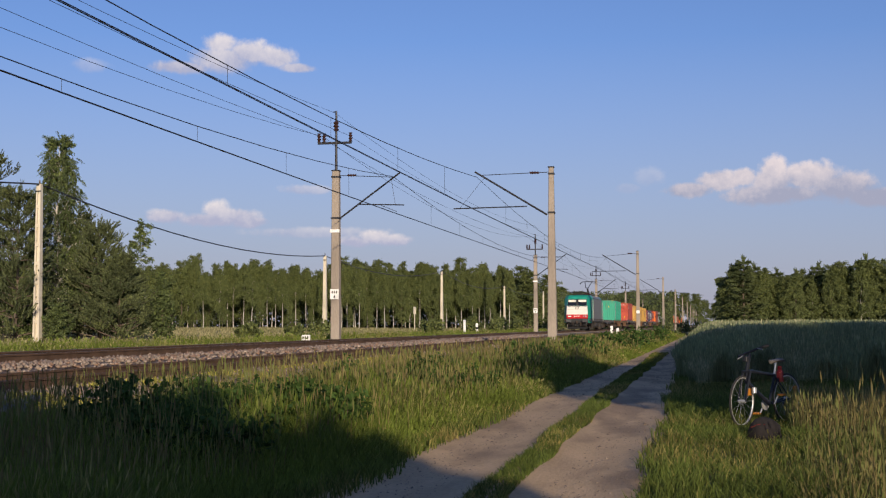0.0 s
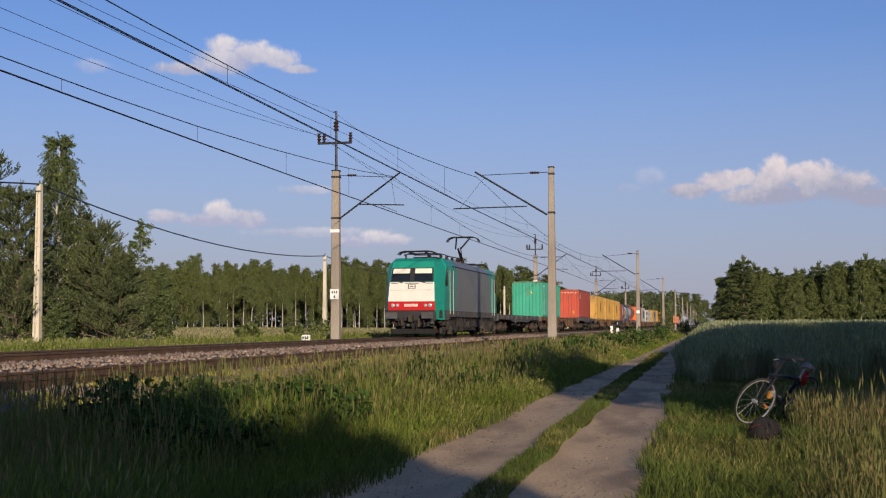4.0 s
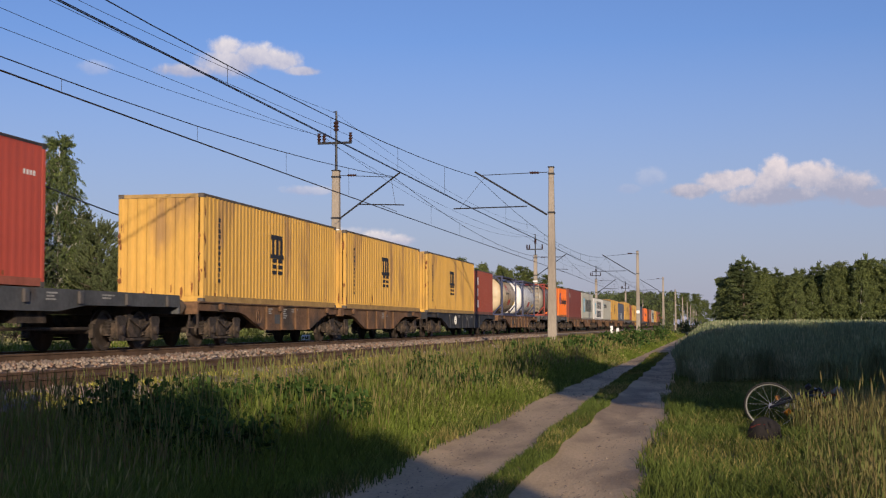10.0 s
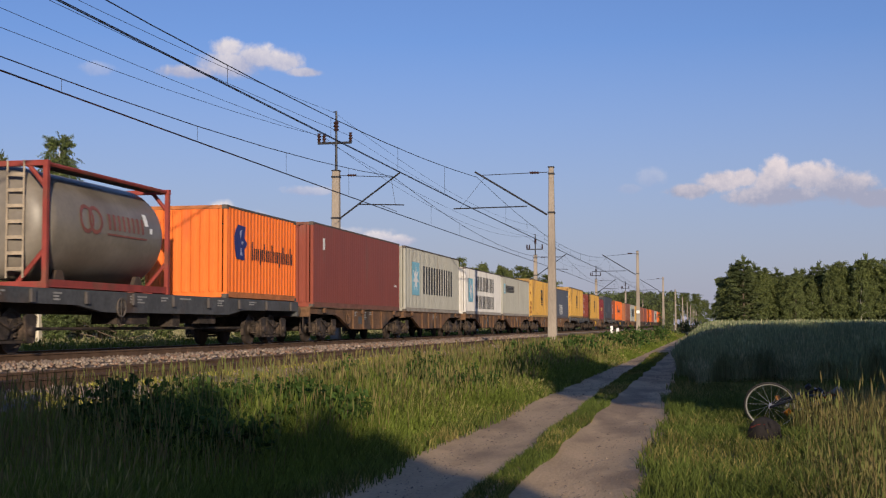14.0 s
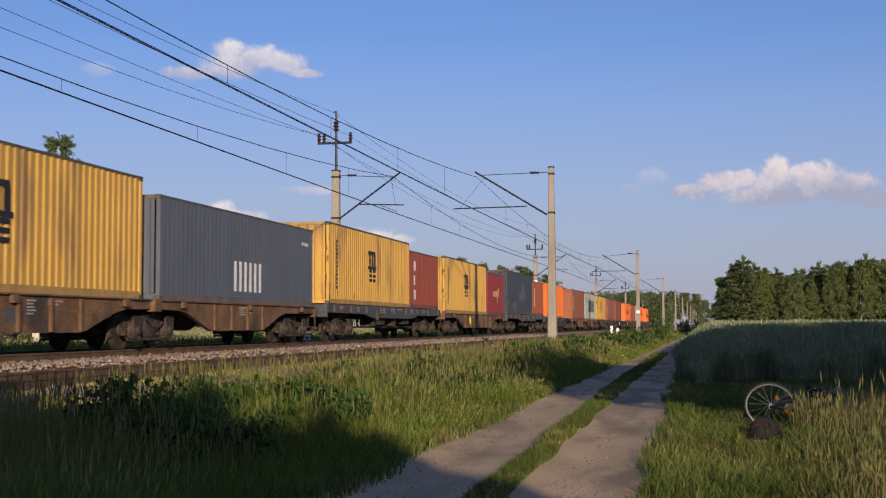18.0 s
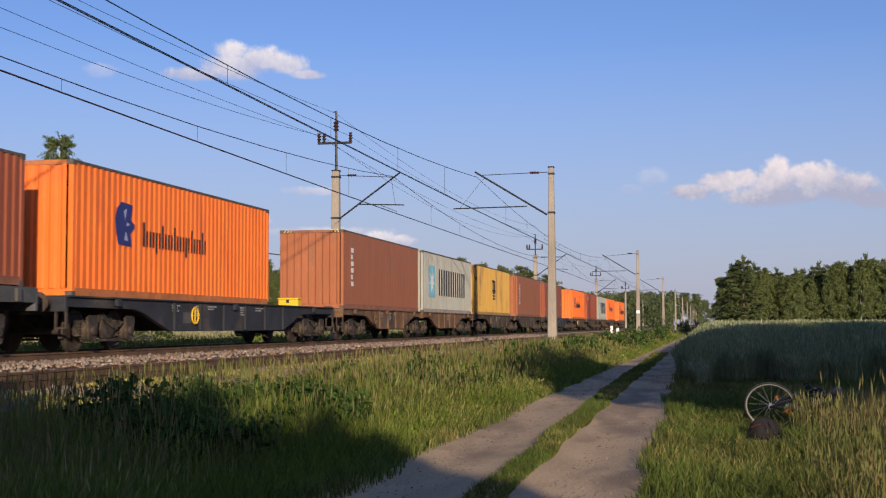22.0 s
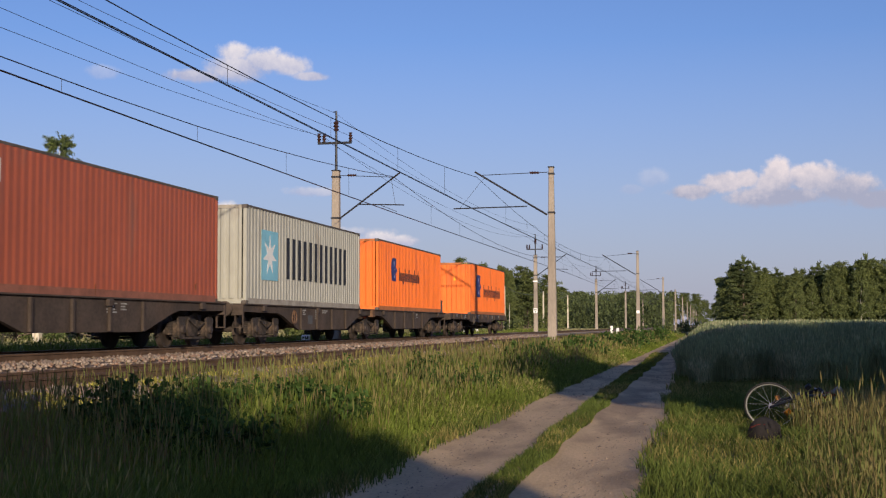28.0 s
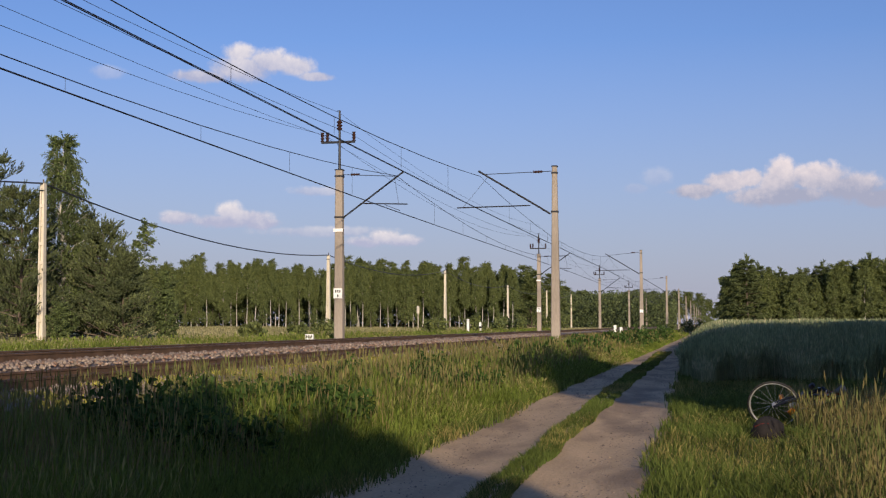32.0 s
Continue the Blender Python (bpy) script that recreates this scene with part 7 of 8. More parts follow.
def weeping_birch(name, label, h, seed, limbs, twigs, leaves, size, reach0, low=0.1, lean=(0.0, 0.0), wind=(0.0, 0.0), girth=0.11, group="", trunk="birch_bark", leaf="leaf", loose=0.045, hang=1.0, taper=0.72):
    """A birch: rising limbs, thin hanging twigs, and small leaves strung along them."""
    rng, r = random.Random(seed), np.random.default_rng(seed)
    t = thing(name, label, "tree", group)
    s, mid = stem(h, rng, girth, lean)
    tw = Shape()
    start, way, length = [], [], []
    for k in range(limbs):
        f = low + (0.99 - low) * ((k + rng.random()) / limbs) ** 0.9
        a = k * 2.39996 + rng.uniform(-0.6, 0.6)
        u = (f - low) / (1 - low)
        reach = reach0 * h * min(1.0, 0.55 + 1.3 * u) * (1.02 - u) ** taper * rng.uniform(0.55, 1.25) + 0.10
        o = mid(f * h)
        out = Vector((math.cos(a) + wind[0], math.sin(a) + wind[1], 0))
        e = o + out * reach + Vector((0, 0, reach * rng.uniform(0.45, 0.95)))
        m_ = o.lerp(e, 0.5) + Vector((0, 0, 0.10 * reach))
        s.tube([o, m_, e], [girth * 0.34 * (1.06 - f), girth * 0.2 * (1.06 - f), 0.006], 5, False)
        for q in range(twigs):
            b = o.lerp(e, 0.25 + 0.75 * rng.random()) + Vector((rng.uniform(-1, 1), rng.uniform(-1, 1), rng.uniform(-0.6, 0.6))) * 0.14 * reach
            d = Vector((out.x * 0.45 + rng.uniform(-0.4, 0.4) + wind[0], out.y * 0.45 + rng.uniform(-0.4, 0.4) + wind[1], -hang * rng.uniform(0.15, 1.0) if u < 0.93 else rng.uniform(-0.3, 0.6))).normalized()
            start.append(b), way.append(d), length.append(rng.uniform(0.45, 1.05) * (0.6 + 0.5 * (1 - u)) * h / 9.75)
            if q < 2:
                tw.tube([b, b + d * length[-1]], [0.008, 0.003], 3, False)
    st, wy, ln = np.array(start), np.array(way), np.array(length)
    n = len(st) * leaves
    i = np.repeat(np.arange(len(st)), leaves)
    u = r.random(n) ** 0.8
    q = st[i] + wy[i] * (u * ln[i])[:, None] + np.array((0, 0, -0.18)) * (u ** 2 * ln[i])[:, None] + r.normal(size=(n, 3)) * loose
    d = wy[i] * 0.7 + r.normal(size=(n, 3)) * 0.55 + np.array((0, 0, -0.35))
    d /= np.linalg.norm(d, axis=1)[:, None]
    w = np.cross(d, r.normal(size=(n, 3)))
    w /= np.linalg.norm(w, axis=1)[:, None]
    sz = (size * r.uniform(0.6, 1.35, n))[:, None]
    v = np.stack([q - w * sz * 0.4, q + w * sz * 0.4, q + d * sz * 1.5], 1).reshape(-1, 3)
    part("trunk", s, M[trunk], t, "pale birch trunk" if trunk == "birch_bark" else "", 50)
    if not group:
        tagged(part("fine_branching", tw, M["bark"], t), kind="stuff")
    part("crown", soup("crown", v, np.arange(len(v)).reshape(-1, 3), M[leaf]), None, t)
    return t


def young_pine(name, label, h, seed, limbs, shoots, needles, reach0, low=0.04, power=0.8, length=0.46, needle=0.10, group="", leaf="needle", thick=0.021, rise=(0.10, 0.45), up=1.0):
    """A pine: whorls of rising limbs, each thick with bristling upturned shoots."""
    rng, r = random.Random(seed), np.random.default_rng(seed)
    t = thing(name, label, "tree", group)
    s, mid = stem(h, rng, 0.012 * h + 0.02)
    start, way, ln = [], [], []
    for k in range(limbs):
        f = low + (0.97 - low) * (k // 5 + 0.25 * rng.random()) / (limbs / 5)
        a = k * 1.2566 + (k // 5) * 0.7 + rng.uniform(-0.3, 0.3)
        reach = reach0 * h * (1.03 - f) ** power * rng.uniform(0.7, 1.15)
        o = mid(f * h)
        e = o + Vector((math.cos(a) * reach, math.sin(a) * reach, reach * rng.uniform(*rise)))
        s.tube([o, o.lerp(e, 0.55) - Vector((0, 0, 0.04 * reach)), e], [0.035 * (1.1 - f), 0.022 * (1.1 - f), 0.008], 5, False)
        along = (e - o).normalized()
        for q in range(shoots):
            c = o.lerp(e, rng.random() ** 0.42)
            c += Vector((rng.uniform(-1, 1), rng.uniform(-1, 1), rng.uniform(-0.5, 0.8))) * (0.06 + 0.10 * reach)
            start.append(c)
            way.append((along * rng.uniform(0.2, 0.9) + Vector((rng.uniform(-0.5, 0.5), rng.uniform(-0.5, 0.5), up * rng.uniform(0.2, 1.0)))).normalized())
            ln.append(length * rng.uniform(0.6, 1.3))
    for q in range(7):
        start.append(mid(h * 0.94) + Vector((rng.uniform(-.12, .12), rng.uniform(-.12, .12), 0)))
        way.append(Vector((rng.uniform(-.25, .25), rng.uniform(-.25, .25), 1)).normalized())
        ln.append(length * rng.uniform(1.0, 1.8))
    st, wy, ln = np.array(start), np.array(way), np.array(ln)
    n = len(st) * needles
    i = np.repeat(np.arange(len(st)), needles)
    u = r.random(n)
    side = np.cross(wy[i], r.normal(size=(n, 3)))
    side /= np.linalg.norm(side, axis=1)[:, None]
    b = st[i] + wy[i] * (u * ln[i])[:, None]
    d = wy[i] * 0.9 + side * 0.6
    w = np.cross(d, r.normal(size=(n, 3)))
    w /= np.linalg.norm(w, axis=1)[:, None]
    nl = (needle * r.uniform(0.7, 1.3, n))[:, None]
    v = np.stack([b - w * thick, b + w * thick, b + d * nl], 1).reshape(-1, 3)
    part("trunk", s, M["bark"], t, "", 50)
    part("crown", soup("crown", v, np.arange(len(v)).reshape(-1, 3), M[leaf]), None, t)
    return t


# trees close behind the telegraph pole
set_at(weeping_birch("birch_tree", "tall slender birch with drooping green twigs", 9.6, 1, 170, 9, 40, 0.056, 0.20, 0.06, loose=0.028), -30.3, 55.4)
set_at(young_pine("pine_tree", "dark dense pine beside the birch", 6.8, 2, 75, 24, 24, 0.30, 0.03, 0.55), -30.0, 51.3)
set_at(young_pine("pine_tree", "tall dark pine at the edge of the group", 8.7, 3, 60, 18, 24, 0.26, 0.05, 0.5), -31.9, 51.8)
set_at(young_pine("pine_tree", "bushy young pine with upright shoots", 5.5, 4, 70, 24, 24, 0.33, 0.03, 0.6), -27.8, 54.8)
set_at(young_pine("pine_tree", "low spreading young pine", 3.9, 5, 60, 24, 24, 0.44, 0.03, 0.7), -26.6, 54.4)
set_at(young_pine("pine_tree", "dark pine filling the middle of the group", 6.3, 9, 55, 20, 22, 0.28, 0.03, 0.6), -29.5, 56.0)
set_at(weeping_birch("birch_tree", "thin young birch leaning in the wind", 5.7, 6, 26, 4, 24, 0.080, 0.13, 0.45, (0.30, 0.0), (0.9, 0.0), 0.04, hang=0.35), -28.4, 56.5)
set_at(tree("young_tree", "bushy green young broadleaf tree", "tree", "broad", 3.4, 7, 12000, 0.07, wide=1.3, low=0.05), -25.4, 56.4)
set_at(tree("young_tree", "low green shrub under the pines", "shrub", "broad", 1.7, 10, 7000, 0.07, wide=2.2, low=0.03), -28.0, 51.2)
set_at(tree("young_tree", "low green shrub under the birch", "shrub", "broad", 1.6, 16, 7000, 0.07, wide=2.4, low=0.03), -29.8, 51.8)

# edge of the wood across the meadow: six patterns, set out in rows
rng = random.Random(77)
PAT = []
for k in range(9):
    kd = ("birch", "birch", "broad", "spruce", "birch", "broad", "spruce", "broad", "birch")[k]
    if kd == "spruce":
        PAT.append(young_pine("wood_tree", "dark pointed spruce at the wood's edge", 11.0, 40 + k, 85, 9, 13, (0.21, 0.17)[k // 6], 0.05, 0.85, 0.55, 0.38, "trees of the wood", "needle_wood", 0.05, (-0.25, 0.1), 0.25))
    else:
        PAT.append(weeping_birch("wood_tree", "slender birch with a pale bare trunk at the wood's edge" if kd == "birch" else "leafy tree with a brown trunk at the wood's edge", 11.0, 40 + k, 46, 6, 30, 0.145, (0.105, 0.088, 0.115, 0, 0.12, 0.16, 0, 0.18, 0.098)[k],
                                 (0.28, 0.50, 0.20, 0, 0.36, 0.12, 0, 0.2, 0.42)[k], girth=0.075, group="trees of the wood", trunk="birch_bark" if kd == "birch" else "bark", leaf="leaf_wood", loose=0.13, hang=0.8, taper=1.0 if kd == "birch" else 0.85))
used = set()


def wood(ang, d, scale, pick, wider=1.0):
    x, y = -d * math.sin(radians(ang)), d * math.cos(radians(ang))
    m_ = pose(x, y, float(ground_z(x)) - 0.1, 0, 0, rng.uniform(0, 360))
    if pick in used:
        ob = copy_thing(PAT[pick], m_)
    else:
        ob, _ = PAT[pick], used.add(pick)
        ob.matrix_basis = m_
    ob.scale = (scale * wider * rng.uniform(0.9, 1.1), scale * wider * rng.uniform(0.9, 1.1), scale)


for row, (d0, sc) in enumerate(((204, 0.92), (211, 1.0))):
    a = 31.6
    while a > 9.2:
        a -= rng.uniform(0.22, 0.50)
        wood(a, d0 + rng.uniform(-3, 3), sc * rng.uniform(0.82, 1.1), rng.choice((0, 1, 2, 4, 8, 0, 1, 8, 5) if row < 1 else (2, 0, 4, 7, 8)), 1.0 if row == 0 else 1.2)
for k in range(36):
    wood(rng.uniform(9.3, 31.5), rng.uniform(198, 207), rng.uniform(0.20, 0.52), rng.choice((5, 7, 7, 2)), 1.25)
for a, d, sc in [(9.4 - 0.22 * k, 270 + 9 * k + rng.uniform(-12, 12), rng.uniform(0.8, 1.1)) for k in range(34)]:
    wood(a, d, sc * (1.25 if a < 4 else 1.0), rng.choice((4, 2, 5, 5, 7)), 2.2)
for a, d, sc in [(8.2, 255, 1.12), (8.0, 250, 1.0), (8.5, 262, 0.95), (7.1, 265, 1.0), (1.6, 560, 1.4), (1.1, 620, 1.5), (0.6, 700, 1.6), (0.2, 740, 1.4), (-0.2, 700, 1.2)]:
    wood(a, d, sc, rng.choice((4, 2, 5)), 2.1)
# wood beyond the rye
for row, d0 in enumerate((157, 162, 168)):
    a = -0.35 - 0.3 * row
    while a > -8.6:
        a -= rng.uniform(0.26, 0.52)
        edge = min(1.0, 0.62 + 0.38 * (-a) / 0.9)
        wood(a, d0 + rng.uniform(-2, 2), edge * rng.uniform(0.61, 0.74) * (1.12 if a < -5 else 1.0), rng.choice((4, 7, 5, 2, 6, 7, 3) if row else (5, 7, 7, 5, 0)), 1.25)
for a, d, sc in ((-1.05, 155, 0.78), (-1.45, 154, 0.85), (-1.25, 160, 0.82), (-0.7, 156, 0.64), (-1.9, 160, 0.80), (-2.9, 160, 0.74), (-4.6, 160, 0.80), (-3.7, 161, 0.73), (-6.6, 161, 0.88)):
    wood(a, d, sc, 7 if a in (-1.05, -0.7) else 3 if a > -2 else 6, 1.15)


def thicket(a0, a1, d0, d1, lo, hi, n, size, seed):
    """The leafy inside of a wood over a sector: corners and triangles."""
    r = np.random.default_rng(seed)
    a, d = np.radians(r.uniform(a0, a1, n)), r.uniform(d0, d1, n)
    x, y = -d * np.sin(a), d * np.cos(a)
    cen = np.stack([x, y, ground_z(x) + lo + (hi - lo) * r.random(n)], -1)
    u, w = r.normal(size=(n, 3)), r.normal(size=(n, 3))
    u /= np.linalg.norm(u, axis=1)[:, None]
    w = np.cross(u, w)
    w /= np.linalg.norm(w, axis=1)[:, None]
    s_ = (size * r.uniform(0.6, 1.4, n))[:, None]
    v = np.stack([cen - u * s_, cen + w * s_ * 0.7, cen + u * s_, cen - w * s_ * 0.7], 1).reshape(-1, 3)
    return v, (np.array([(0, 1, 2), (0, 2, 3)])[None] + (np.arange(n) * 4)[:, None, None]).reshape(-1, 3)


for a0, a1, d0, d1, lo, hi, n, size, sd in ((9.2, 36, 219, 238, 0.0, 8.4, 46000, 0.28, 61), (-24, -0.3, 166, 186, 0.0, 7.4, 26000, 0.34, 62), (1.6, 9.2, 330, 420, 0, 9.5, 42000, 0.28, 63), (40, 340, 330, 420, 0.0, 13.0, 12000, 2.0, 64)):
    tagged(new("wood", soup("wood", *thicket(a0, a1, d0, d1, lo, hi, n, size, sd), M["needle_wood" if sd == 63 else "leaf_wood"])), "close leafy inside of the wood", "wood", kind="stuff")

# unseen trees added behind and beside the camera to shade verge, farm track and rye
SHADE = tree("shade_tree", "unseen broad leafy tree added to cast shade", "tree", "broad", 11.5, 91, 5000, 0.40, "field-side trees", wide=1.45, low=0.55, leaf_mat="leaf_wood")
for k, (x, y, sc) in enumerate(((9.6, 4.9, 0.72), (7.2, 7.1, 0.60), (14.15, -0.9, 0.90), (8.6, 2.0, 0.70), (10.3, 2.0, 0.70), (12.5, 1.4, 0.70), (14.8, 0.4, 0.72), (16.6, 0.0, 0.72), (18.4, -0.9, 1.0), (21.0, -0.5, 1.0), (25.4, -1.5, 1.0))):
    (set_at(SHADE, x, y) if k == 0 else set_at(copy_thing(SHADE, pose(0, 0, 0)), x, y, 70 * k)).scale = (sc, sc, sc)
LOWT = tree("shade_tree", "unseen low spreading leafy tree added to cast shade", "tree", "broad", 6.4, 92, 13000, 0.34, "field-side trees", wide=1.9, low=0.40, leaf_mat="leaf_wood")
for k, (x, y, sc) in enumerate(((6.2, -11.6, 0.90), (4.9, -11.3, 0.91), (3.4, -11.0, 0.95), (1.4, -11.2, 1.05), (-0.8, -11.4, 0.98), (-4.0, -12.3, 0.95), (-7.2, -12.9, 0.95))):
    (set_at(LOWT, x, y) if k == 0 else set_at(copy_thing(LOWT, pose(0, 0, 0)), x, y, 80 * k)).scale = (sc, sc, sc)


def bush(name, label, x, y, w, h, n, size, seed, material="weed", lift=0.0):
    """A leafy clump with stems."""
    r = random.Random(seed)
    t = thing(name, label, "shrub", at=pose(x, y, float(ground_z(x)) + lift))
    cen, rad = [], []
    for k in range(9):
        a, d = r.uniform(0, 6.28), w * math.sqrt(r.random()) * 0.8
        top = h * r.uniform(0.55, 1.0) * (1 - 0.5 * (d / w) ** 2)
        px, py = d * math.cos(a), d * math.sin(a)
        part("stem", Shape().tube([(px * 0.5, py * 0.5, -0.1), (px, py, top * 0.9)], [0.012, 0.005], 4, False), M["bark"], t)
        for q in (0.35, 0.65, 0.95):
            cen.append((px * (0.5 + 0.5 * q), py * (0.5 + 0.5 * q), top * q))
            rad.append(w * 0.28 * r.uniform(0.7, 1.2))
    v, f = leaf_cloud(cen, rad, n, size, seed)
    v[:, 2] = np.maximum(v[:, 2], 0.0)
    part("foliage", soup("foliage", v, f, M[material]), None, t)
    return t


for x, y, w, h, n in ((-5.3, 13.6, 0.9, 0.62, 2600), (-4.7, 13.4, 0.9, 0.6, 2200), (-5.2, 11.0, 0.9, 0.7, 2200), (-4.2, 13.4, 0.8, 0.6, 1800), (-4.4, 10.6, 0.7, 0.55, 1500), (-5.2, 12.6, 0.9, 0.62, 2600), (-4.6, 12.0, 0.7, 0.6, 1800), (-6.2, 14.8, 0.6, 0.55, 1400), (-5.1, 16.2, 0.5, 0.6, 1200), (-4.4, 20.5, 0.5, 0.55, 1100), (-4.9, 21.8, 0.6, 0.7, 1200), (-4.2, 23.0, 0.5, 0.6, 1000), (-5.3, 23.6, 0.6, 0.75, 1200), (-4.7, 18.6, 0.5, 0.6, 1100), (-5.9, 20.0, 0.6, 0.65, 1100), (-4.9, 25.0, 0.7, 0.6, 1400), (-4.3, 29.0, 0.6, 0.65, 1200)):
    bush("weed_clump", "dark green leafy weeds standing in the verge grass", x, y, w, h, n, 0.05, int(100 + y * 7))
for x, y, w, h, n in ((-5.4, 37.0, 1.0, 0.7, 1500), (-5.0, 41.5, 1.1, 0.8, 1600), (-4.7, 46.0, 1.2, 0.75, 1500), (-5.2, 52.0, 1.2, 0.8, 1400), (-4.6, 58.0, 1.4, 0.9, 1400), (-4.4, 66.0, 1.6, 1.0, 1400), (-4.4, 78.0, 1.8, 1.0, 1200), (-4.0, 95.0, 2.0, 1.1, 1100)):
    bush("verge_bush", "low green bush on the verge near the masts", x, y, w, h, n, 0.10, int(200 + y * 7))
for x, y, w, h, n in ((-24.0, 64.0, 0.9, 1.0, 900), (-22.8, 68.0, 0.8, 0.9, 700), (-28.0, 90.0, 1.2, 1.2, 700), (-24.0, 110.0, 1.5, 1.6, 900), (-22.0, 118.0, 1.5, 2.2, 900), (-20.5, 125.0, 1.4, 1.8, 900), (-21.5, 140.0, 1.8, 2.2, 900), (-20.5, 160.0, 2.0, 2.4, 900), (-22.0, 185.0, 2.5, 3.2, 1000), (-3.0, 190.0, 2.2, 2.6, 1000), (-2.0, 215.0, 2.6, 3.4, 1000), (1.0, 205.0, 2.4, 2.8, 900), (-4.5, 150.0, 1.6, 1.4, 800)):
    bush("meadow_bush", "green bush standing in rough grass by the line", x, y, w, h, n, 0.16, int(300 + y * 7), "leaf_wood")
x, y, rng = spread(2600, 0.98, 2.4, 16.0, 19.5, 41, 2)
tagged(blades("dry_grass_tuft", x, y, rng.uniform(0.24, 0.50, len(x)), 0.010 + 0 * y, rng.uniform(0.05, 0.3, len(x)), 42, M["straw"], 0.7), "dry grass tuft where the bicycle lies", "grass", kind="stuff")


# ---- bicycle and bag by the rye ----
M["bike_dark"] = mat("black_blue_bike_paint", (0.012, 0.014, 0.02), 0.45, var=0.1, spec=0.25)
M["bike_red"] = mat("red_bike_paint", (0.34, 0.018, 0.014), 0.45, var=0.08)
M["rubber"] = mat("tyre_rubber", (0.025, 0.024, 0.023), 0.8, var=0.15)
M["alloy"] = mat("bright_alloy", (0.52, 0.51, 0.49), 0.4, metal=0.6, var=0.08)
M["saddle"] = mat("pale_saddle_cover", (0.22, 0.19, 0.16), 0.7, var=0.1)
M["bag_cloth"] = mat("dark_bag_cloth", (0.016, 0.013, 0.013), 0.95, var=0.25, scale=9, bump=0.4)
M["bag_trim"] = mat("dull_red_trim", (0.09, 0.015, 0.012), 0.9, var=0.1)
M["amber"] = mat("amber_reflector", (0.50, 0.19, 0.02), 0.4, var=0.05)
WR = 0.34


def wheel_parts(w):
    """Rim, tyre, hub, spokes and a reflector round a wheel's own centre, axle along y."""
    def turned(s):
        s.v = [(b, a, c) for a, b, c in s.v]
        return s
    part("rim", turned(Shape().ring((0, 0, 0), WR - 0.032, 0.011, "x", 36, 6)), M["alloy"], w)
    part("hub", turned(Shape().tube([(-0.05, 0, 0), (0.05, 0, 0)], 0.022, 8)), M["alloy"], w)
    for k in range(16):
        a = 2 * math.pi * k / 16
        part("spoke", turned(Shape().tube([(0.02 if k % 2 else -0.02, 0.02 * math.cos(a + 0.8), 0.02 * math.sin(a + 0.8)), (0, (WR - 0.03) * math.cos(a), (WR - 0.03) * math.sin(a))], 0.0016, 3)), M["alloy"], w)
    part("reflector", turned(Shape().box(-0.015, 0.015, -0.24, -0.17, 0.07, 0.16)), M["amber"], w, "amber spoke reflector")


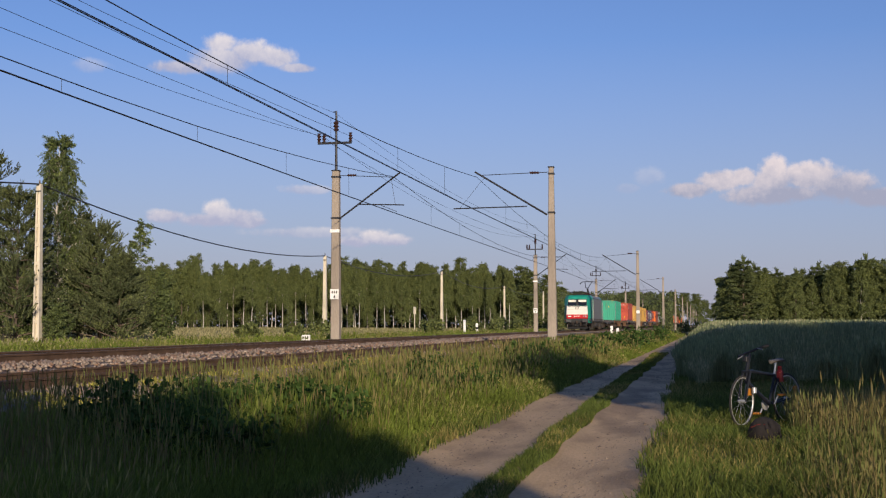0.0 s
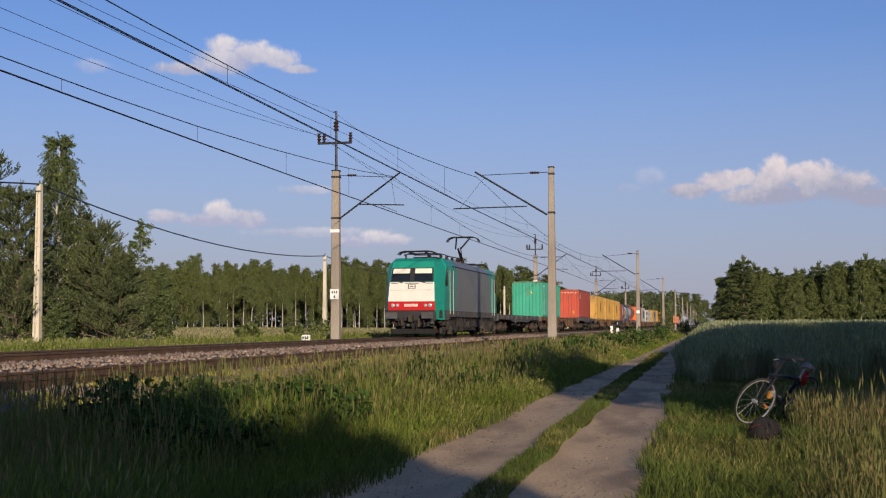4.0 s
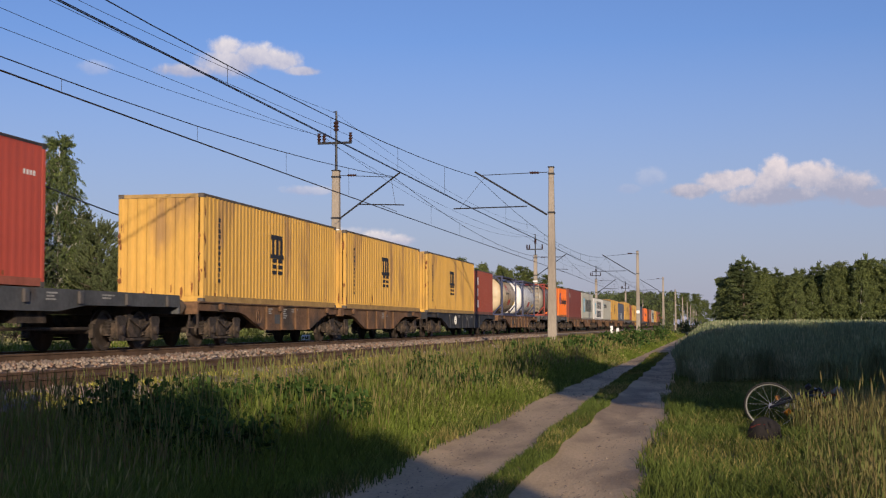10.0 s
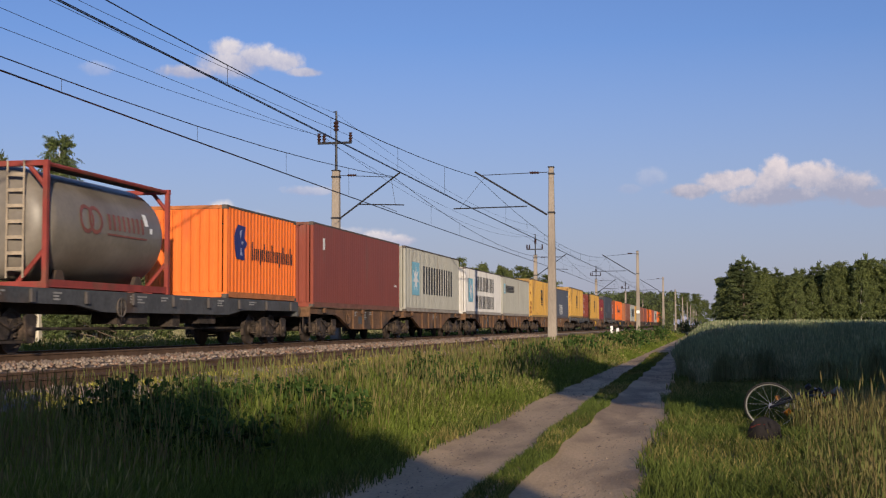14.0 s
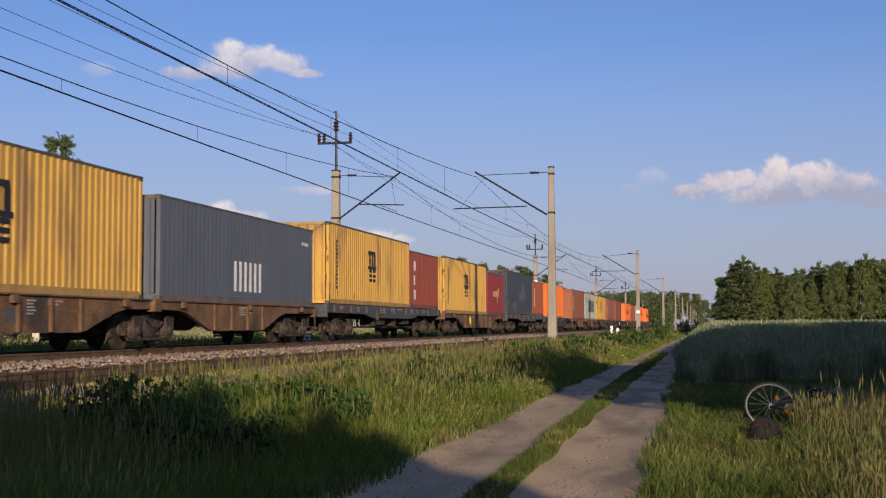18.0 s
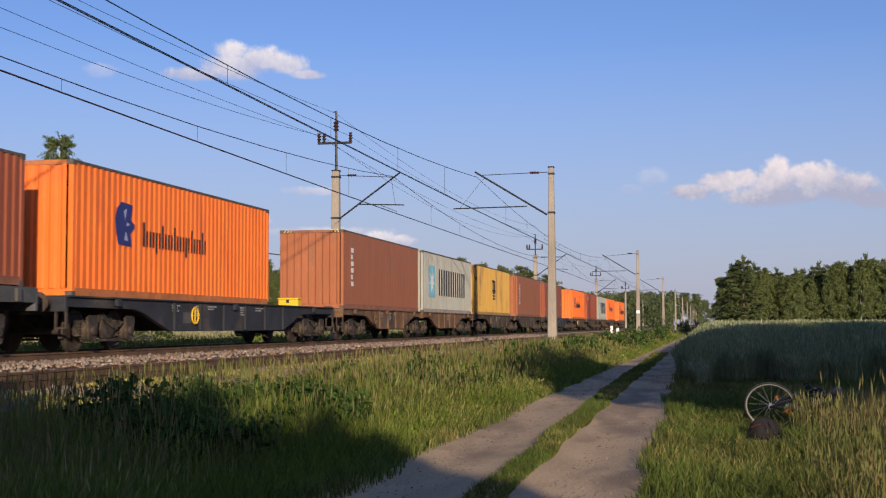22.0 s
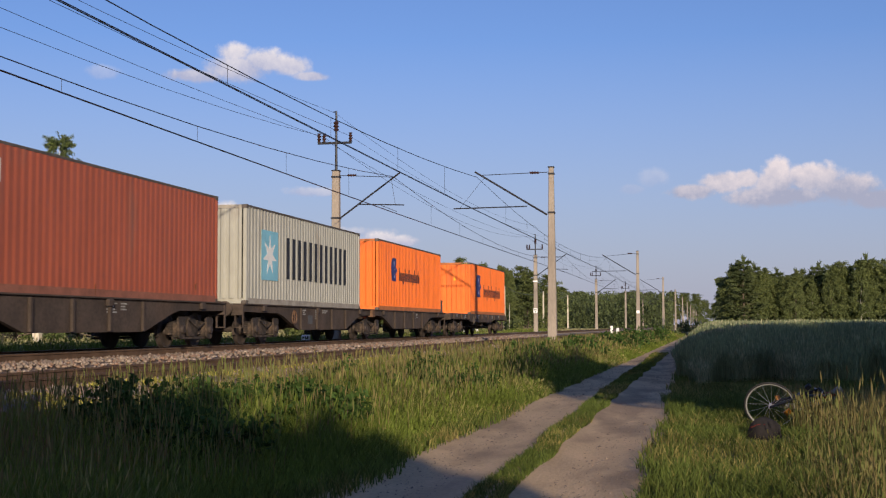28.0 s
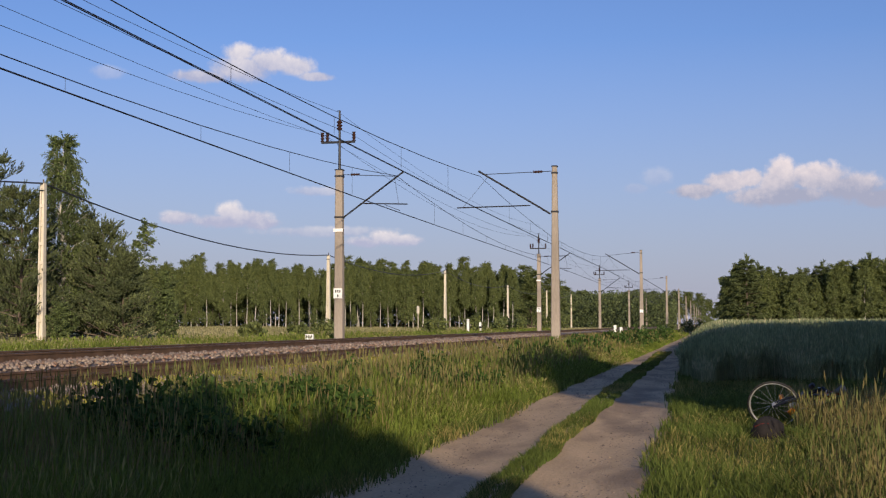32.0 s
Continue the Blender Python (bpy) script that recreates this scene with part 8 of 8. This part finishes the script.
def bicycle():
    """x forwards from the foot of the rear wheel."""
    t = thing("bicycle", "dark bicycle with red saddle bag tipping over beside the rye", "bicycle")
    T = lambda pts, r, n=8: Shape().tube(pts, r, n)
    bb, st, ht, hb = (0.43, 0, 0.28), (0.28, 0, 0.66), (0.90, 0, 0.74), (0.94, 0, 0.60)
    fr = part("frame", T([bb, hb], 0.028).tube([st, ht], 0.022, 8).tube([hb, ht], 0.028, 8).tube([(0, 0.05, WR), (0.4, 0.03, 0.28)], 0.011, 6).tube([(0, -0.05, WR), (0.4, -0.03, 0.28)], 0.011, 6).tube([(0, 0.05, WR), st], 0.009, 6).tube([(0, -0.05, WR), st], 0.009, 6), M["bike_dark"], t)
    part("seat_tube", T([bb, st], 0.018), M["bike_dark"], t)
    part("saddle_bag", Shape().block(0.11, 0.19, -0.045, 0.045, 0.57, 0.73, 0.025), M["bike_red"], t, "red saddle bag")
    part("seat_post", T([st, (0.24, 0, 0.83)], 0.013), M["alloy"], t)
    sd = Shape()
    for u, w, z in ((-0.12, 0.07, 0.87), (-0.08, 0.085, 0.885), (0.0, 0.055, 0.875), (0.08, 0.025, 0.87), (0.15, 0.018, 0.865)):
        sd.v += [(0.23 + u, -w, z - 0.02), (0.23 + u, -w * 0.6, z), (0.23 + u, w * 0.6, z), (0.23 + u, w, z - 0.02), (0.23 + u, 0, z - 0.05)]
    sd.f = [(5 * i + k, 5 * i + (k + 1) % 5, 5 * i + 5 + (k + 1) % 5, 5 * i + 5 + k) for i in range(4) for k in range(5)] + [(0, 1, 2, 3, 4), (20, 21, 22, 23, 24)]
    part("saddle", sd, M["saddle"], t, "pale covered saddle", 60)
    part("rear_light", Shape().block(0.13, 0.16, -0.03, 0.03, 0.70, 0.78, 0.008), M["bike_red"], t, "red rear light")
    part("chain_wheel", Shape().lathe([(-0.004, 0.085), (0.004, 0.085)], (bb[0], -0.06, bb[2]), "y", 20), M["alloy"], t)
    part("crank", T([(0.43, -0.08, 0.28), (0.53, -0.08, 0.16)], 0.011, 6).tube([(0.43, 0.08, 0.28), (0.33, 0.08, 0.40)], 0.011, 6), M["alloy"], t)
    part("pedal", Shape().block(0.49, 0.57, -0.18, -0.09, 0.145, 0.17, 0.006), M["amber"], t)
    part("pedal", Shape().block(0.29, 0.37, 0.09, 0.18, 0.39, 0.415, 0.006), M["amber"], t)
    part("bottle_lamp", Shape().block(0.80, 0.86, 0.02, 0.07, 0.44, 0.52, 0.01), M["alloy"], t)
    part("kick_stand", T([(0.2, 0.06, 0.3), (0.12, 0.22, 0.02)], 0.009, 6), M["steel_dark"], t)
    rw = part("rear_wheel", wheel_tyre(), M["rubber"], t, "spoked wheel", at=pose(0, 0, WR))
    wheel_parts(rw)
    fk = part("fork", T([(0, 0.05, 0), (-0.045, 0.05, 0.16), (-0.13, 0.05, 0.38)], 0.018, 6).tube([(0, -0.05, 0), (-0.045, -0.05, 0.16), (-0.13, -0.05, 0.38)], 0.018, 6).box(-0.16, -0.10, -0.06, 0.06, 0.37, 0.40).tube([(-0.13, 0, 0.38), (-0.21, 0, 0.62)], 0.024, 8), M["bike_dark"], t, at=pose(1.05, 0, WR))
    part("front_tyre", wheel_tyre(), M["rubber"], fk, "narrow black front tyre")
    wheel_parts(fk)
    part("handlebar", T([(-0.29, 0.17, 0.72), (-0.24, 0.11, 0.69), (-0.20, 0, 0.64), (-0.24, -0.11, 0.60), (-0.29, -0.17, 0.58)], 0.016, 8), M["steel_dark"], fk)
    for sy in (-1, 1):
        part("grip", T([(-0.27, sy * 0.15, 0.65 + sy * 0.06), (-0.33, sy * 0.21, 0.65 + sy * 0.08)], 0.022, 8), M["rubber"], fk)
        part("brake_lever", T([(-0.23, sy * 0.10, 0.64 + sy * 0.05), (-0.22, sy * 0.18, 0.61 + sy * 0.07)], 0.008, 5), M["alloy"], fk)
    part("front_lamp", Shape().block(-0.13, -0.07, -0.03, 0.03, 0.52, 0.59, 0.01), M["steel_dark"], fk)
    return t, fk


def wheel_tyre():
    s = Shape().ring((0, 0, 0), WR - 0.014, 0.014, "x", 36, 8)
    s.v = [(b, a, c) for a, b, c in s.v]
    return s


BIKE, FORK = bicycle()


def bag():
    t = thing("bag", "dark slumped cloth bag with red trim on the grass", "bag", at=pose(0.60, 15.5, -0.83, 0, 0, 20) @ Matrix.Scale(0.78, 4))
    s = Shape()
    rings, n = ((0.0, 0.21, 0.15), (0.08, 0.26, 0.18), (0.18, 0.25, 0.18), (0.27, 0.21, 0.15), (0.33, 0.14, 0.10), (0.36, 0.05, 0.04)), 16
    for z, a, b in rings:
        for k in range(n):
            w = 2 * math.pi * k / n
            q = 1 + 0.12 * math.sin(3 * w + 9 * z) + 0.08 * math.cos(5 * w - 14 * z)
            s.v.append((a * q * math.cos(w), b * q * math.sin(w), z + 0.02 * math.sin(2 * w)))
    s.f = [(i * n + k, i * n + (k + 1) % n, (i + 1) * n + (k + 1) % n, (i + 1) * n + k) for i in range(len(rings) - 1) for k in range(n)] + [tuple(range(n)), tuple(range((len(rings) - 1) * n, len(rings) * n))]
    part("body", s, M["bag_cloth"], t, smooth=70)
    part("trim", Shape().tube([(-0.23, -0.06, 0.22), (-0.14, -0.13, 0.27), (-0.04, -0.15, 0.27)], 0.009, 6), M["bag_trim"], t, "dull red trim")
    part("strap", Shape().tube([(0.1, -0.06, 0.24), (0.2, -0.14, 0.14), (0.22, -0.16, 0.02)], 0.012, 6), M["bag_cloth"], t)


bag()


# ---- clouds, far off ----
def cloud(name, label, ang, up, wide, high, blobs, seed, soft=0.34, dens=0.92, dist=2600.0, warm=1.0, fill=0.14, low_sun=0.0, base=(0.44, 0.45, 0.60)):
    """A far cloud on a sheet: soft blobs (across, up, half width, half height, all in halves of the sheet) broken by noise."""
    m = bpy.data.materials.new(name)
    m.use_nodes = True
    n, l = m.node_tree.nodes, m.node_tree.links
    n.remove(n["Principled BSDF"])
    tc = n.new("ShaderNodeTexCoord")
    sep = n.new("ShaderNodeSeparateXYZ")

    def math_(op, a, b=0.0, c=0.0):
        q = n.new("ShaderNodeMath")
        q.operation = op
        for i, v in enumerate((a, b, c)):
            if isinstance(v, (int, float)):
                q.inputs[i].default_value = v
            else:
                l.new(v, q.inputs[i])
        return q.outputs[0]

    def fuzz(scale, det, dx):
        mp = n.new("ShaderNodeMapping")
        mp.inputs["Location"].default_value = (seed * 3.1 + dx, seed * 1.7, 0)
        mp.inputs["Scale"].default_value = (wide / 100, 1, high / 100)
        l.new(tc.outputs["Object"], mp.inputs[0])
        q = n.new("ShaderNodeTexNoise")
        q.inputs["Scale"].default_value, q.inputs["Detail"].default_value, q.inputs["Roughness"].default_value = scale, det, 0.6
        l.new(mp.outputs[0], q.inputs["Vector"])
        return q.outputs["Fac"]
    l.new(tc.outputs["Object"], sep.inputs[0])
    best = None
    for bx_, bz_, rx_, rz_ in blobs:
        a = math_("DIVIDE", math_("SUBTRACT", sep.outputs[0], bx_), rx_)
        b = math_("DIVIDE", math_("SUBTRACT", sep.outputs[2], bz_), rz_)
        d = math_("SUBTRACT", 1.0, math_("SQRT", math_("ADD", math_("MULTIPLY", a, a), math_("MULTIPLY", b, b))))
        best = d if best is None else math_("SMOOTH_MAX", best, d, 0.15)
    n1, n2 = fuzz(1.6, 7, 0), fuzz(5.0, 8, 9)
    val = math_("ADD", best, math_("MULTIPLY", math_("SUBTRACT", n1, 0.52), 1.2))
    val = math_("ADD", val, math_("MULTIPLY_ADD", n2, 0.75, -0.375 + fill))
    al = n.new("ShaderNodeMapRange")
    al.interpolation_type = "SMOOTHSTEP"
    al.inputs["From Min"].default_value, al.inputs["From Max"].default_value = 0.0, soft * 2
    al.inputs["To Max"].default_value = dens
    l.new(val, al.inputs["Value"])
    # sunlit tops and shaded undersides are painted into the cloud's glowing colour
    shade = n.new("ShaderNodeMapRange")
    shade.inputs["From Min"].default_value, shade.inputs["From Max"].default_value = -0.40 + low_sun, 0.75 + low_sun
    l.new(math_("ADD", sep.outputs[2], math_("MULTIPLY", math_("ADD", math_("SUBTRACT", n1, 0.5), math_("MULTIPLY_ADD", n2, 0.6, -0.3)), 1.7)), shade.inputs["Value"])
    mix = n.new("ShaderNodeMix")
    mix.data_type = "RGBA"
    mix.inputs[6].default_value = (*base, 1)
    mix.inputs[7].default_value = (0.86, 0.78 * warm, 0.77 * warm, 1)
    l.new(shade.outputs[0], mix.inputs[0])
    em, tr, ms = n.new("ShaderNodeEmission"), n.new("ShaderNodeBsdfTransparent"), n.new("ShaderNodeMixShader")
    l.new(mix.outputs[2], em.inputs["Color"])
    l.new(al.outputs[0], ms.inputs[0]), l.new(tr.outputs[0], ms.inputs[1]), l.new(em.outputs[0], ms.inputs[2])
    l.new(ms.outputs[0], n["Material Output"].inputs["Surface"])
    s = Shape()
    s.v, s.f = [(-1, 0, -1), (1, 0, -1), (1, 0, 1), (-1, 0, 1)], [(0, 1, 2, 3)]
    ob = part(name, s, m)
    tagged(ob, label, "cloud", "clouds", "structure")
    ob.scale = (wide, 1, high)
    CLOUDS.append((ob, ang, up, dist))
    return ob


CLOUDS = []
K = 2600 / 2253
cloud("cloud", "white evening cloud with a flat base", 21.6, 11.95, 165 * K, 58 * K, ((0.0, -0.1, 0.42, 0.45), (0.25, 0.1, 0.34, 0.45), (-0.05, 0.35, 0.22, 0.35), (0.52, 0.0, 0.25, 0.32), (-0.45, -0.4, 0.35, 0.22), (0.75, -0.3, 0.2, 0.15)), 1)
cloud("cloud", "long pinkish white cloud bank over the wood", -2.0, 6.0, 290 * K, 64 * K, ((0.115, 0.46, 0.08, 0.36), (0.11, 0.16, 0.12, 0.36), (-0.20, 0.22, 0.13, 0.27), (-0.06, 0.30, 0.07, 0.22), (0.32, 0.26, 0.19, 0.38), (0.50, -0.05, 0.20, 0.42), (0.12, -0.20, 0.27, 0.28), (0.66, -0.32, 0.18, 0.26), (0.84, -0.40, 0.2, 0.2), (-0.38, -0.02, 0.14, 0.2)), 2, soft=0.30, warm=0.95, dens=0.94, low_sun=0.10, fill=0.29, base=(0.38, 0.39, 0.51))
cloud("cloud", "small white heaped cloud low in the sky", 22.2, 4.85, 118 * K, 36 * K, ((0.1, 0.3, 0.22, 0.5), (0.35, 0.05, 0.4, 0.42), (0.0, -0.15, 0.5, 0.35), (-0.65, 0.0, 0.3, 0.35), (0.55, -0.2, 0.3, 0.3)), 3, fill=0.26, low_sun=0.12)
cloud("cloud", "small white heaped cloud behind the trees", 14.95, 3.85, 86 * K, 26 * K, ((0.0, 0.2, 0.35, 0.5), (0.4, 0.0, 0.4, 0.4), (-0.4, -0.1, 0.4, 0.4)), 4, fill=0.26, low_sun=0.12)
cloud("cloud", "faint pink wisp of cloud", 18.2, 6.1, 70 * K, 22 * K, ((0.0, 0.0, 0.6, 0.5), (0.4, 0.0, 0.4, 0.4)), 5, dens=0.55)
cloud("cloud", "faint pink wisp of cloud", 2.9, 6.5, 60 * K, 40 * K, ((0.2, 0.1, 0.5, 0.5), (-0.4, -0.4, 0.4, 0.25)), 6, dens=0.25)
cloud("cloud", "faint wisp of cloud high up", 27.4, 11.3, 60 * K, 26 * K, ((0.0, 0.0, 0.6, 0.5),), 7, dens=0.3)
cloud("cloud", "broad thin grey cloud layer near the horizon", 17.5, 4.2, 170 * K, 22 * K, ((0.0, 0.0, 0.8, 0.5),), 8, dens=0.5)


# ---- what moves ----
def motions():
    times = [0.0, 0.1, 2.0, 4.0, 6.0, 8.0, 10.0, 12.0, 14.0, 16.0, 18.0, 20.0, 22.0, 24.0, 26.0, 28.0, 30.0, 31.9, 32.0]
    for ob, s, z in TRAIN:
        rows = []
        for q in times:
            d = q - 15
            rows.append((q, pose(FAR_X, s - 19.79 * d + 0.00288 * d * d, z)))
        walk(ob, rows)
    # the bicycle tips over onto its side, its front wheel turning out
    stand, lean = (1.02, 18.05, -0.80), (1.115, 18.29, -0.635)

    def tip(u, deg):
        o = [a + (b - a) * u for a, b in zip(stand, lean)]
        return pose(o[0], o[1], o[2], 0, 0, -126.1) @ pose(0, 0, 0, deg)
    walk(BIKE, [(0.0, tip(0, 1.5)), (2.6, tip(0, 0.5)), (3.2, tip(0, -1.0)), (3.5, tip(0.03, -4)), (3.9, tip(0.2, -22)), (4.3, tip(0.7, -58)), (4.5, tip(1, -70)), (32.0, tip(1, -70))])

    def steer(deg):
        a = Matrix.Rotation(radians(deg), 4, Vector((-0.34, 0, 0.94)).normalized())
        return pose(1.05, 0, WR) @ a
    walk(FORK, [(0.0, steer(8)), (3.5, steer(6)), (3.9, steer(-8)), (4.3, steer(-40)), (4.5, steer(-60)), (32.0, steer(-60))])
    # clouds drift slowly
    drift = ((-0.71, -0.40), (-0.14, -0.09), (-0.42, -0.10), (-0.32, -0.06), (-0.25, -0.1), (-0.2, -0.05), (-0.6, -0.3), (-0.2, 0.0))
    for (ob, ang, up, dist), (da, du) in zip(CLOUDS, drift):
        rows = []
        for q in (0.0, 8.0, 16.0, 24.0, 32.0):
            a, b = radians(ang + da * q / 32), radians(up + du * q / 32)
            rows.append((q, pose(-dist * math.sin(a) * math.cos(b), dist * math.cos(a) * math.cos(b), dist * math.sin(b) + 0.5, 0, 0, ang)))
        walk(ob, rows)


motions()
